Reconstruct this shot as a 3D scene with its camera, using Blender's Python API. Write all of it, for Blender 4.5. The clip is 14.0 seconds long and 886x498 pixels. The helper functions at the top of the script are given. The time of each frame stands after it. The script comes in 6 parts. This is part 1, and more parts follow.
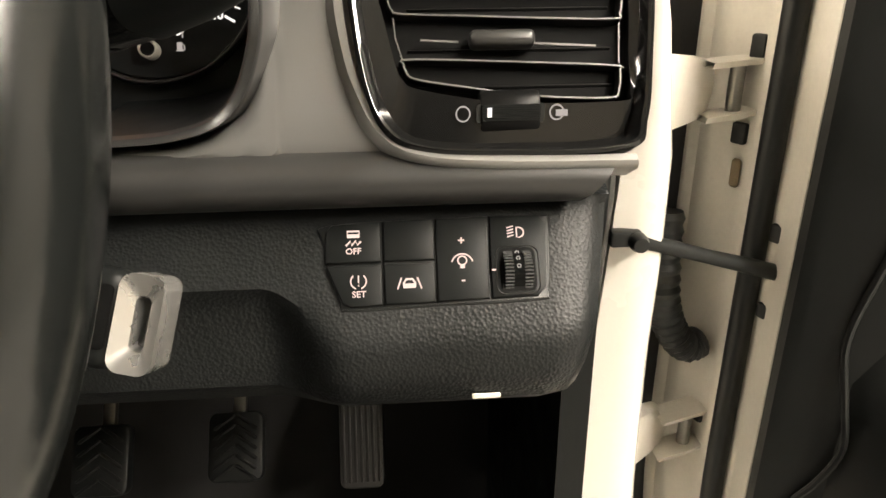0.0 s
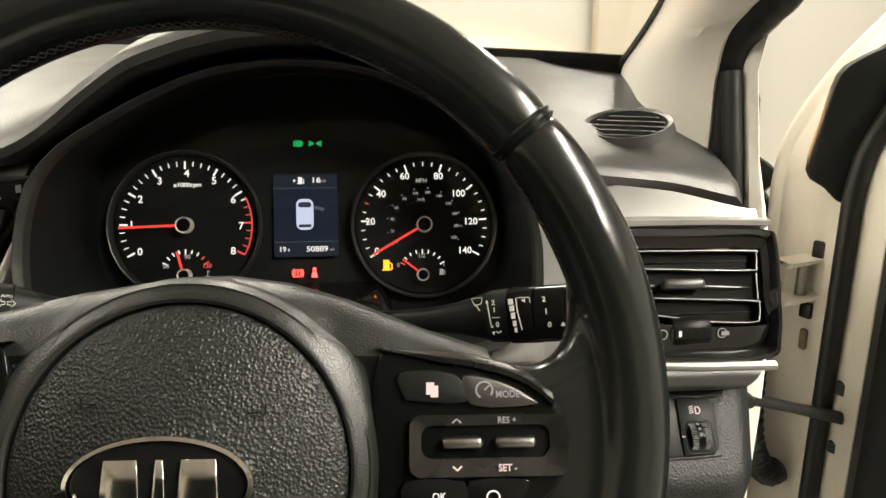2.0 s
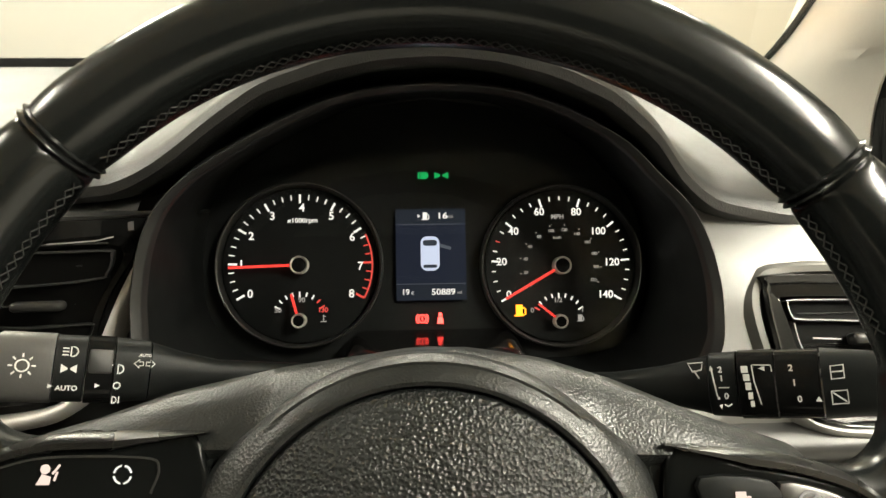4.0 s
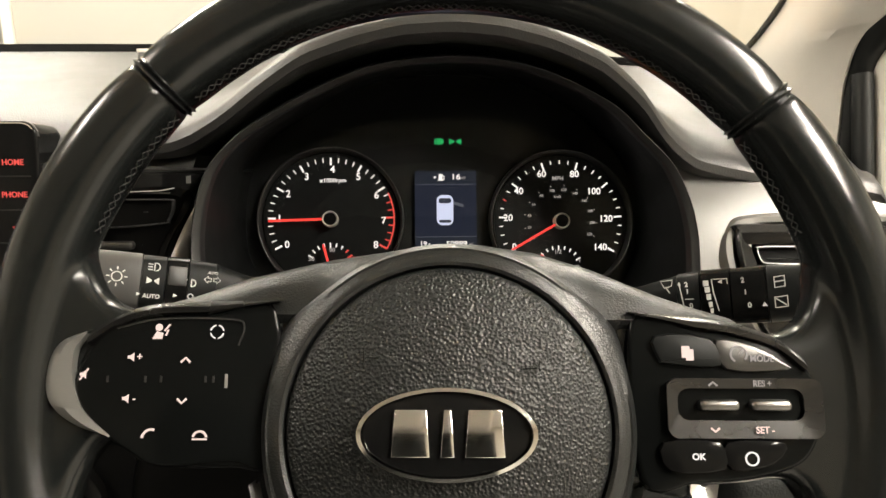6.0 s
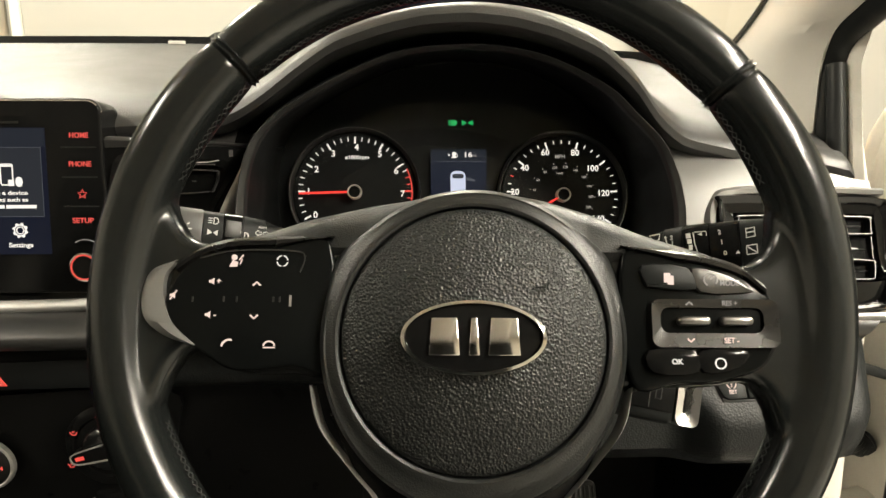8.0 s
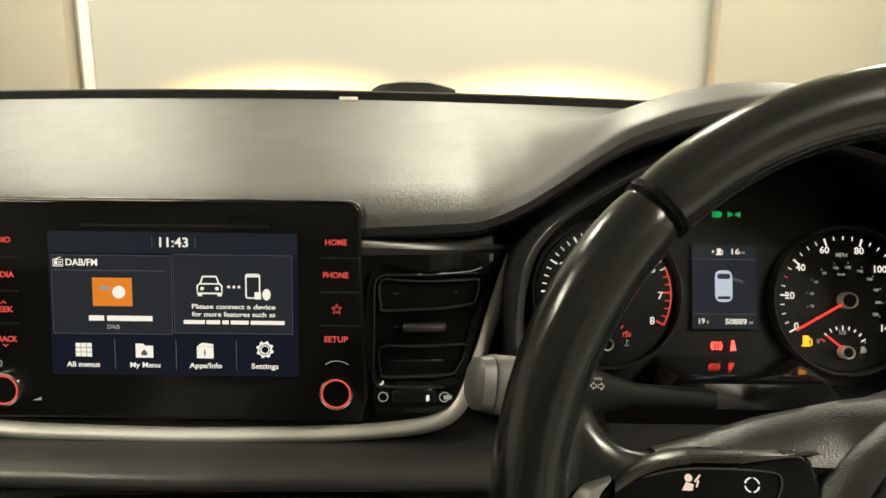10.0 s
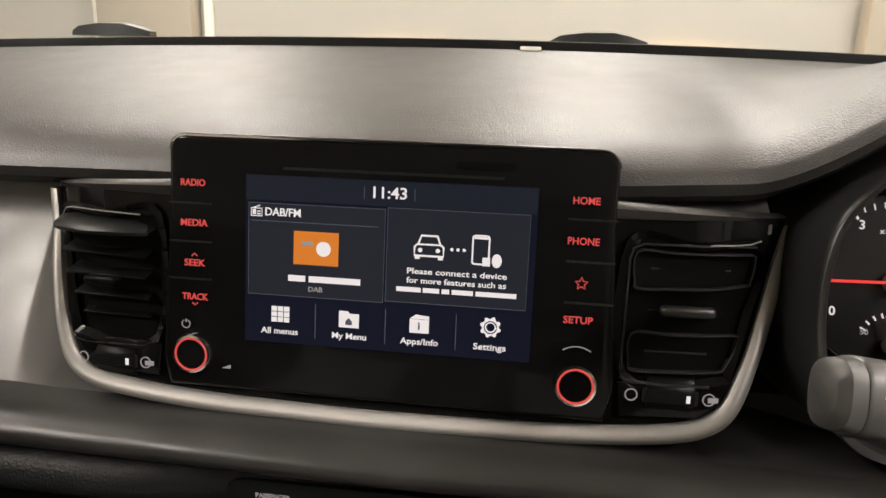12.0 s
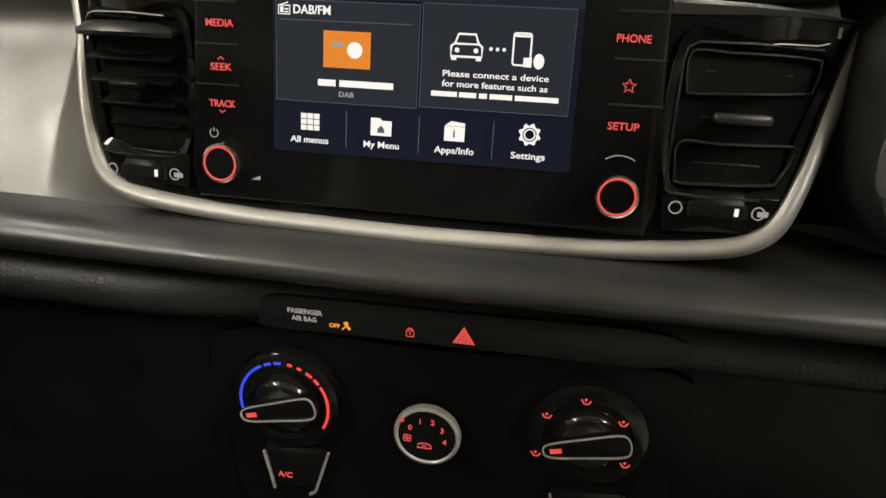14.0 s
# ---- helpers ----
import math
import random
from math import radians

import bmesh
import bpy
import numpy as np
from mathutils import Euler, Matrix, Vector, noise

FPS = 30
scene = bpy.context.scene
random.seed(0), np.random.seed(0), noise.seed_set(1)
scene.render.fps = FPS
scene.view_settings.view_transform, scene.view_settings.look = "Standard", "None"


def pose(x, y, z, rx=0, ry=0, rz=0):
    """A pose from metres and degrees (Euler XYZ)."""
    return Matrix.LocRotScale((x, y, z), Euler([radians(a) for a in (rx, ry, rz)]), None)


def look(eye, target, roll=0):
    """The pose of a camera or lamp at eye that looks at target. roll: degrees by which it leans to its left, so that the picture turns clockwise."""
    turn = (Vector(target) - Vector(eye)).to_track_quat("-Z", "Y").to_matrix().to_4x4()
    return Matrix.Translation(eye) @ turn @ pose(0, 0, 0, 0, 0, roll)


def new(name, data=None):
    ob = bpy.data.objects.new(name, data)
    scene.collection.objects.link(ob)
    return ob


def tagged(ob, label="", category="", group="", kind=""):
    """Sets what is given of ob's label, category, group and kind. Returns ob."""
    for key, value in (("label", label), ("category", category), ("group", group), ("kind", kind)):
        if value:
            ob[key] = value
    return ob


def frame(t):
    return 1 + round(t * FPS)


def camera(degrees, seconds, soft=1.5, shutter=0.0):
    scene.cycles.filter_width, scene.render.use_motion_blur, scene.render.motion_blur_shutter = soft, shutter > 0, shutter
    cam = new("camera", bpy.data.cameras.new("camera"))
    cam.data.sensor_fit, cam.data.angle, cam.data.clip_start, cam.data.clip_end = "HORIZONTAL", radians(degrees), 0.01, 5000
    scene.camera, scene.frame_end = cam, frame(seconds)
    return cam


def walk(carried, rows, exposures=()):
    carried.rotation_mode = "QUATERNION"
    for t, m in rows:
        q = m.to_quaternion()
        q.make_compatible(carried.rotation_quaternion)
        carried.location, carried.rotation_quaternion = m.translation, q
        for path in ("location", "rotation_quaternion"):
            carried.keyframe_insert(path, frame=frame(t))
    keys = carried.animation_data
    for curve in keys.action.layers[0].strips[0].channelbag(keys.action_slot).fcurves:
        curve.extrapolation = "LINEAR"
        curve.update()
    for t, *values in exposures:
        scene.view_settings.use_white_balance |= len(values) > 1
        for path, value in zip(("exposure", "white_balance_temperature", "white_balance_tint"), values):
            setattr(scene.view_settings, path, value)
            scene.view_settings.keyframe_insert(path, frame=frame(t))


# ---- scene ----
cam = camera(66.0, 14.0)
PATH = [
    (0, (0.598, -0.296, 0.959), (0.72, 1.548, 0.197), -0.6),
    (0.5, (0.583, -0.338, 0.995), (0.711, 1.506, 0.23), -0.4),
    (1, (0.552, -0.382, 1.034), (0.693, 1.476, 0.306), -0.2),
    (1.5, (0.501, -0.413, 1.059), (0.651, 1.484, 0.444), -0.2),
    (2, (0.447, -0.417, 1.072), (0.597, 1.512, 0.566), -0.2),
    (2.5, (0.399, -0.396, 1.077), (0.539, 1.547, 0.624), -0.2),
    (3, (0.375, -0.357, 1.075), (0.502, 1.589, 0.634), -0.2),
    (5.5, (0.361, -0.379, 1.063), (0.447, 1.571, 0.625), -0.1),
    (6, (0.359, -0.427, 1.054), (0.437, 1.522, 0.614), -0.1),
    (6.5, (0.365, -0.472, 1.043), (0.439, 1.478, 0.604), 0.0),
    (7, (0.373, -0.5, 1.029), (0.455, 1.449, 0.586), 0.1),
    (9.5, (0.221, -0.426, 1.086), (0.292, 1.528, 0.666), 0.5),
    (10, (0.170, -0.397, 1.098), (0.171, 1.560, 0.681), 0.7),
    (10.5, (0.126, -0.370, 1.095), (0.036, 1.582, 0.690), 0.9),
    (11, (0.094, -0.341, 1.083), (-0.056, 1.608, 0.658), 1.35),
    (11.5, (0.082, -0.329, 1.080), (-0.120, 1.611, 0.634), 1.55),
    (12, (0.077, -0.327, 1.069), (-0.176, 1.600, 0.592), 1.7),
    (12.5, (0.073, -0.328, 1.058), (-0.213, 1.58, 0.531), 1.8),
    (13, (0.076, -0.328, 1.042), (-0.224, 1.558, 0.449), 1.9),
    (13.5, (0.077, -0.328, 1.027), (-0.236, 1.535, 0.368), 2.0),
    (14, (0.076, -0.328, 1.015), (-0.241, 1.505, 0.282), 2.1),
]
EXPOSURES = [(0, .58, 6700, 10), (0.5, .56, 6700, 10), (1.5, .25, 6600, 8), (2.5, .32, 6550, 3), (3, .35, 6600, 0), (5.5, .37, 6600, 8), (7, .32, 6600, 10), (9.5, .17, 6950, -3), (11, -.25, 6500, 12), (12.5, -.05, 6400, 14), (14, .12, 6420, 5)]
walk(cam, [(t, look(eye, target, roll)) for t, eye, target, roll in PATH], EXPOSURES)

# ---- light ----
world = bpy.data.worlds.new("world")
scene.world = world
world.use_nodes = True
world.node_tree.nodes["Background"].inputs[0].default_value = (0.9, 0.86, 0.78, 1)
world.node_tree.nodes["Background"].inputs[1].default_value = 0.02


def area(name, m, w, h, power, col):
    d = bpy.data.lights.new(name, "AREA")
    d.shape, d.size, d.size_y, d.energy, d.color = "RECTANGLE", w, h, power, col
    ob = new(name, d)
    ob.matrix_world = m
    return ob


def spot(name, eye, target, power, col, size, blend=0.6):
    d = bpy.data.lights.new(name, "SPOT")
    d.energy, d.color, d.spot_size, d.spot_blend, d.shadow_soft_size = power, col, radians(size), blend, 0.05
    ob = new(name, d)
    ob.matrix_world = look(eye, target)
    return ob


WARM = (1.0, 0.92, 0.80)
# unseen lamps added under the ceiling: ahead, beside the open door, a row behind
for lx, ly, power in ((-1.5, 2.2, 70), (0.3, 2.2, 70), (2.0, 2.2, 70), (2.2, -0.6, 150), (2.4, -2.0, 205), (-2.3, -0.4, 115), (-2.3, -2.4, 130)):
    area("ceiling_fill_light", pose(lx, ly, 2.93), 0.22, 1.5, power, WARM)
# dipped headlamps of the car on the wall ahead
for hx, tx in ((-0.55, -0.58), (0.55, 0.66)):
    beam = spot("headlamp_beam", (hx, 1.25, 0.66), (tx, 3.1, 0.74), 4300, (1.0, 0.52, 0.17), 33, 0.95)
    beam.scale = (2.0, 1.0, 1.0)

# ---- materials ----


def mat(name, col, rough=0.5, metal=0.0, bump=0.0, scale=400.0, var=0.08, coat=0.0, kind="noise", big=30.0, spec=0.5, rvar=0.08):
    """Surface with grain (bump at scale), and two scales of tone and gloss variation."""
    m = bpy.data.materials.new(name)
    m.use_nodes = True
    nt = m.node_tree
    b = nt.nodes["Principled BSDF"]
    b.inputs["Metallic"].default_value = metal
    b.inputs["Coat Weight"].default_value = coat
    b.inputs["Coat Roughness"].default_value = 0.08
    b.inputs["Specular IOR Level"].default_value = spec
    tc = nt.nodes.new("ShaderNodeTexCoord")
    fine = nt.nodes.new("ShaderNodeTexNoise")
    fine.inputs["Scale"].default_value, fine.inputs["Detail"].default_value = scale, 4
    large = nt.nodes.new("ShaderNodeTexNoise")
    large.inputs["Scale"].default_value, large.inputs["Detail"].default_value = big, 5
    for n in (fine, large):
        nt.links.new(tc.outputs["Object"], n.inputs["Vector"])
    mix = nt.nodes.new("ShaderNodeMath")
    mix.operation = "MULTIPLY_ADD"
    nt.links.new(fine.outputs["Fac"], mix.inputs[0])
    mix.inputs[1].default_value = 0.5
    nt.links.new(large.outputs["Fac"], mix.inputs[2])
    ramp = nt.nodes.new("ShaderNodeMapRange")
    ramp.inputs["From Min"].default_value, ramp.inputs["From Max"].default_value = 0.4, 1.1
    ramp.inputs["To Min"].default_value, ramp.inputs["To Max"].default_value = 1 - var, 1 + var
    nt.links.new(mix.outputs[0], ramp.inputs["Value"])
    mul = nt.nodes.new("ShaderNodeVectorMath")
    mul.operation = "SCALE"
    mul.inputs[0].default_value = col
    nt.links.new(ramp.outputs[0], mul.inputs["Scale"])
    nt.links.new(mul.outputs[0], b.inputs["Base Color"])
    rr = nt.nodes.new("ShaderNodeMapRange")
    rr.inputs["From Min"].default_value, rr.inputs["From Max"].default_value = 0.3, 0.7
    rr.inputs["To Min"].default_value, rr.inputs["To Max"].default_value = max(0.02, rough - rvar), min(1, rough + rvar)
    nt.links.new(large.outputs["Fac"], rr.inputs["Value"])
    nt.links.new(rr.outputs[0], b.inputs["Roughness"])
    if bump:
        bp = nt.nodes.new("ShaderNodeBump")
        bp.inputs["Strength"].default_value, bp.inputs["Distance"].default_value = bump, 0.0006
        if kind == "cells":
            v = nt.nodes.new("ShaderNodeTexVoronoi")
            v.feature, v.inputs["Scale"].default_value = "SMOOTH_F1", scale
            v.inputs["Smoothness"].default_value = 0.45
            warp = nt.nodes.new("ShaderNodeVectorMath")
            warp.operation = "MULTIPLY_ADD"
            nt.links.new(fine.outputs["Color"], warp.inputs[0])
            warp.inputs[1].default_value = (0.0007, 0.0007, 0.0007)
            nt.links.new(tc.outputs["Object"], warp.inputs[2])
            nt.links.new(warp.outputs[0], v.inputs["Vector"])
            nt.links.new(v.outputs["Distance"], bp.inputs["Height"])
        else:
            nt.links.new(fine.outputs["Fac"], bp.inputs["Height"])
        nt.links.new(bp.outputs[0], b.inputs["Normal"])
    return m


def glow(name, col, power, base=(0.02, 0.02, 0.02)):
    """A backlit print or lit screen element."""
    m = bpy.data.materials.new(name)
    m.use_nodes = True
    b = m.node_tree.nodes["Principled BSDF"]
    b.inputs["Base Color"].default_value = (*base, 1)
    b.inputs["Roughness"].default_value = 0.4
    b.inputs["Emission Color"].default_value = (*col, 1)
    b.inputs["Emission Strength"].default_value = power
    b.inputs["Specular IOR Level"].default_value = 0.1
    return m


def clear(name, tint=(0.97, 0.99, 0.98), mixf=0.06):
    """Thin clear glass: mostly see-through with a mirror sheen."""
    m = bpy.data.materials.new(name)
    m.use_nodes = True
    nt = m.node_tree
    nt.nodes.remove(nt.nodes["Principled BSDF"])
    out = nt.nodes["Material Output"]
    tr, gl, mx = nt.nodes.new("ShaderNodeBsdfTransparent"), nt.nodes.new("ShaderNodeBsdfGlossy"), nt.nodes.new("ShaderNodeMixShader")
    tr.inputs[0].default_value = (*tint, 1)
    gl.inputs["Roughness"].default_value = 0.02
    mx.inputs[0].default_value = mixf
    nt.links.new(tr.outputs[0], mx.inputs[1])
    nt.links.new(gl.outputs[0], mx.inputs[2])
    nt.links.new(mx.outputs[0], out.inputs["Surface"])
    return m


PAD = mat("soft_dash_grain", (0.030, 0.0297, 0.029), 0.43, spec=0.62, bump=0.35, scale=900, kind="cells", var=0.06, rvar=0.025)
PANEL = mat("satin_grey_panel", (0.125, 0.123, 0.119), 0.36, metal=0.4, bump=0.03, scale=1500, var=0.05)
BAND = mat("satin_dark_and_shaded", (0.031, 0.0307, 0.030), 0.36, metal=0.3, bump=0.04, scale=1500, var=0.06)
SILVER = mat("satin_silver_trim", (0.37, 0.36, 0.345), 0.47, metal=0.55, var=0.03, rvar=0.02)
CHROME = mat("bright_chrome", (0.8, 0.79, 0.77), 0.12, metal=1.0, var=0.03, rvar=0.04)
GLOSS = mat("piano_black", (0.005, 0.005, 0.005), 0.10, coat=0.0, spec=0.12, var=0.2, rvar=0.04)
HARD = mat("hard_black_grain", (0.0086, 0.0096, 0.0098), 0.42, spec=0.24, bump=0.45, scale=640, kind="cells", var=0.15)
MATTE = mat("matt_black_plastic", (0.0068, 0.0076, 0.0076), 0.42, spec=0.14, bump=0.08, scale=1200, var=0.15)
LEATHER = mat("smooth_black_leather", (0.0070, 0.0078, 0.0077), 0.21, spec=0.40, bump=0.035, scale=900, var=0.2, rvar=0.04, big=18)
WHEELPAD = mat("grained_airbag_cover", (0.0072, 0.0080, 0.0080), 0.38, spec=0.36, bump=1.0, scale=820, kind="cells", var=0.15)
WHEELSKIN = mat("fine_grained_hub_skin", (0.0075, 0.0082, 0.0081), 0.36, spec=0.46, bump=0.28, scale=1150, kind="cells", var=0.15)
BLACKP = mat("plain_dark_plastic", (0.0030, 0.0030, 0.0030), 0.34, spec=0.08, bump=0.05, scale=900, var=0.2)
VENTGLOSS = mat("polished_black", (0.006, 0.006, 0.006), 0.13, spec=0.5, var=0.2, rvar=0.04)
LEDGE = mat("gloss_black_ledge", (0.004, 0.004, 0.004), 0.12, spec=0.9, var=0.2, rvar=0.03)
CRESCENT = mat("satin_crescent_trim", (0.20, 0.197, 0.19), 0.36, metal=0.45, var=0.06)
SATIN3 = mat("dark_satin_surround", (0.060, 0.059, 0.058), 0.27, metal=0.9, bump=0.03, scale=1500, var=0.05)
FINELINE = mat("grey_moulded_edge", (0.024, 0.024, 0.024), 0.36, metal=0.2, var=0.08)
KEYBLACK = mat("deep_black_key_plastic", (0.0034, 0.0038, 0.0038), 0.17, spec=0.09, var=0.2, rvar=0.05)
SATIN2 = mat("satin_mid_grey", (0.095, 0.093, 0.090), 0.33, metal=0.9, bump=0.03, scale=1500, var=0.05)
PANEL_LIT = mat("satin_panel_highlight", (0.21, 0.206, 0.198), 0.38, metal=0.4, bump=0.02, scale=1500, var=0.05)
ROCKER = mat("rocker_metal", (0.20, 0.196, 0.19), 0.30, metal=1.0, var=0.05)
LINE = mat("dull_silver_line", (0.12, 0.118, 0.114), 0.36, metal=0.4, var=0.06)
STITCH = mat("grey_stitching", (0.014, 0.014, 0.0135), 0.7, var=0.3)
STALKGREY = mat("stalk_sheen_grey", (0.062, 0.061, 0.059), 0.36, bump=0.06, scale=1200, var=0.1)
DUCT = mat("deep_black", (0.003, 0.003, 0.003), 0.6, var=0.2, spec=0.06)
RUBBER = mat("black_rubber", (0.0085, 0.0094, 0.0094), 0.42, spec=0.3, bump=0.1, scale=500, var=0.2)
PAINT = mat("white_body_paint", (0.72, 0.69, 0.63), 0.25, coat=0.5, var=0.03, big=6)
PAINT2 = mat("dusty_white_paint", (0.60, 0.57, 0.51), 0.42, bump=0.03, scale=300, var=0.10, big=14)
PILLAR = mat("pale_grey_pillar_trim", (0.52, 0.50, 0.455), 0.6, bump=0.15, scale=900, var=0.06)
CARPET = mat("dark_carpet", (0.012, 0.012, 0.012), 0.95, bump=1.0, scale=900, var=0.3)
FOAM = mat("black_foam", (0.016, 0.016, 0.016), 0.8, bump=0.5, scale=250, var=0.2)
STEEL = mat("dull_steel", (0.25, 0.24, 0.22), 0.45, metal=0.9, bump=0.1, scale=300, var=0.2)
RUST = mat("orange_sealant", (0.75, 0.26, 0.07), 0.6, var=0.15)
WALLM = mat("white_wall_sheet", (0.355, 0.346, 0.315), 0.6, bump=0.04, scale=60, var=0.03, big=1.2)
WALLT = mat("tan_wall_paint", (0.32, 0.29, 0.24), 0.7, bump=0.05, scale=60, var=0.04, big=1.2)
FLOORM = mat("garage_concrete", (0.32, 0.31, 0.29), 0.55, bump=0.2, scale=90, var=0.15, big=2)
GLASS = clear("windscreen_glass")
LENS = clear("cluster_lens", (0.97, 0.97, 0.97), 0.012)
L_WHITE = glow("lit_white", (1.0, 0.93, 0.88), 0.9)
L_DIM = glow("lit_white_dim", (1.0, 0.9, 0.84), 0.315)
L_PINK = glow("lit_button_white", (1.0, 0.74, 0.66), 0.85)
L_RED = glow("lit_red", (1.0, 0.09, 0.07), 0.702)
L_REDHOT = glow("lit_needle_red", (1.0, 0.05, 0.04), 1.0)
L_CORAL = glow("lit_coral_lettering", (1.0, 0.10, 0.085), 0.75)
L_TELL = glow("telltale_red", (1.0, 0.06, 0.05), 4.6)
L_FUEL = glow("telltale_amber", (1.0, 0.34, 0.02), 2.2)
L_ORANGE = glow("lit_orange", (1.0, 0.33, 0.02), 0.9)
L_TILE = glow("orange_tile", (0.95, 0.26, 0.01), 0.75)
L_GREEN = glow("lit_green", (0.02, 0.55, 0.14), 0.6)
L_BLUE = glow("lit_blue", (0.03, 0.06, 1.0), 0.9)
L_SCREEN = glow("screen_dark_blue", (0.011, 0.014, 0.022), 0.9, (0.004, 0.004, 0.005))
L_SCREENB = glow("screen_lower_blue", (0.0025, 0.0045, 0.014), 0.9, (0.004, 0.004, 0.005))
L_TILEB = glow("screen_tile_grey", (0.017, 0.0195, 0.026), 0.9, (0.004, 0.004, 0.005))
L_LINE = glow("screen_line", (0.07, 0.078, 0.095), 0.9)
L_CARD = glow("display_blue_panel", (0.009, 0.012, 0.024), 0.9, (0.004, 0.004, 0.005))

# ---- mesh helpers ----


def finish(name, bm, material, parent=None, smooth=True, m=None):
    bmesh.ops.recalc_face_normals(bm, faces=bm.faces)
    me = bpy.data.meshes.new(name)
    bm.to_mesh(me)
    bm.free()
    me.materials.append(material)
    if smooth:
        for p in me.polygons:
            p.use_smooth = True
        me.set_sharp_from_angle(angle=radians(38))
    ob = new(name, me)
    if parent is not None:
        ob.parent = parent
    if m is not None:
        ob.matrix_local = m
    return ob


def part(name, bm, material, parent, label="", m=None, smooth=True):
    ob = finish(name, bm, material, parent, smooth, m)
    return tagged(ob, label) if label else ob


def thing(name, m, label, category, group="", kind=""):
    ob = new(name)
    ob.matrix_world = m
    ob.empty_display_size = 0.02
    return tagged(ob, label, category, group, kind)


def rbox(w, d, h, r=0.002, seg=2, at=(0, 0, 0)):
    """Box w (x) by d (y) by h (z) round at, with rounded edges."""
    bm = bmesh.new()
    bmesh.ops.create_cube(bm, size=1)
    bmesh.ops.scale(bm, vec=(w, d, h), verts=bm.verts)
    if r:
        bmesh.ops.bevel(bm, geom=bm.edges[:], offset=min(r, w * 0.45, d * 0.45, h * 0.45), segments=seg, profile=0.5, affect="EDGES")
    bmesh.ops.translate(bm, vec=at, verts=bm.verts)
    return bm


def curve_pts(pts, n=8, closed=False):
    """Smooth line (Catmull-Rom) through the given points."""
    p = [Vector(q) for q in pts]
    out, cnt = [], len(p)
    last = cnt if closed else cnt - 1
    for i in range(last):
        a = p[(i - 1) % cnt] if closed or i > 0 else p[0] * 2 - p[1]
        b, c = p[i], p[(i + 1) % cnt]
        d = p[(i + 2) % cnt] if closed or i + 2 < cnt else c * 2 - b
        for k in range(n):
            t = k / n
            out.append(0.5 * ((2 * b) + (c - a) * t + (2 * a - 5 * b + 4 * c - d) * t * t + (3 * b - a - 3 * c + d) * t ** 3))
    if not closed:
        out.append(p[-1])
    return out


def rrect(x0, z0, x1, z1, r, n=5):
    """Corner-rounded rectangle outline, counter-clockwise."""
    out = []
    for cx, cz, a0 in ((x1 - r, z1 - r, 0), (x0 + r, z1 - r, 90), (x0 + r, z0 + r, 180), (x1 - r, z0 + r, 270)):
        for k in range(n + 1):
            a = radians(a0 + 90 * k / n)
            out.append((cx + r * math.cos(a), cz + r * math.sin(a)))
    return out


def disc(r, n=40, cx=0.0, cz=0.0, rz=None):
    return [(cx + r * math.cos(2 * math.pi * k / n), cz + (rz or r) * math.sin(2 * math.pi * k / n)) for k in range(n)]


def plate(outline, t, bevel=0.0, y=0.0, seg=2):
    """Flat piece: outline in x, z; its face at y, facing -y, and t thick behind."""
    bm = bmesh.new()
    vs = [bm.verts.new((p[0], y, p[1])) for p in outline]
    f = bm.faces.new(vs)
    rim = list(f.edges)
    ext = bmesh.ops.extrude_face_region(bm, geom=[f])
    back = [v for v in ext["geom"] if isinstance(v, bmesh.types.BMVert)]
    bmesh.ops.translate(bm, vec=(0, t, 0), verts=back)
    if bevel:
        front = [e for e in bm.edges if all(abs(v.co.y - y) < 1e-7 for v in e.verts)]
        bmesh.ops.bevel(bm, geom=front, offset=bevel, segments=seg, profile=0.5, affect="EDGES")
    return bm


def frame_plate(outer, inner, t, y=0.0, lip=0.0):
    """Ring between two outlines of equally many points; lip tips its inner edge back."""
    bm = bmesh.new()
    n = len(outer)
    a = [bm.verts.new((p[0], y, p[1])) for p in outer]
    b = [bm.verts.new((p[0], y + lip, p[1])) for p in inner]
    c = [bm.verts.new((p[0], y + t, p[1])) for p in inner]
    d = [bm.verts.new((p[0], y + t, p[1])) for p in outer]
    for i in range(n):
        j = (i + 1) % n
        for p, q in ((a, b), (b, c), (c, d), (d, a)):
            bm.faces.new((p[i], p[j], q[j], q[i]))
    return bm


def loft(rows, closed=False, caps=False):
    """Surface through rows of equally many points."""
    bm = bmesh.new()
    vs = [[bm.verts.new(p) for p in row] for row in rows]
    for r0, r1 in zip(vs, vs[1:]):
        n = len(r0)
        for i in range(n if closed else n - 1):
            j = (i + 1) % n
            bm.faces.new((r0[i], r0[j], r1[j], r1[i]))
    if caps and closed:
        bm.faces.new(vs[0])
        bm.faces.new(vs[-1])
    return bm


def tube(path, radii, n=10, caps=True, flat=1.0):
    """Round bar along a path; radii: one or one a point; flat squeezes it across."""
    path = [Vector(p) for p in path]
    if not hasattr(radii, "__len__"):
        radii = [radii] * len(path)
    rows, side = [], None
    for i, p in enumerate(path):
        d = (path[min(i + 1, len(path) - 1)] - path[max(i - 1, 0)]).normalized()
        if side is None:
            side = d.orthogonal().normalized()
        side = (side - d * side.dot(d)).normalized()
        up = d.cross(side)
        rows.append([p + radii[i] * (side * math.cos(2 * math.pi * k / n) + up * flat * math.sin(2 * math.pi * k / n)) for k in range(n)])
    return loft(rows, True, caps)


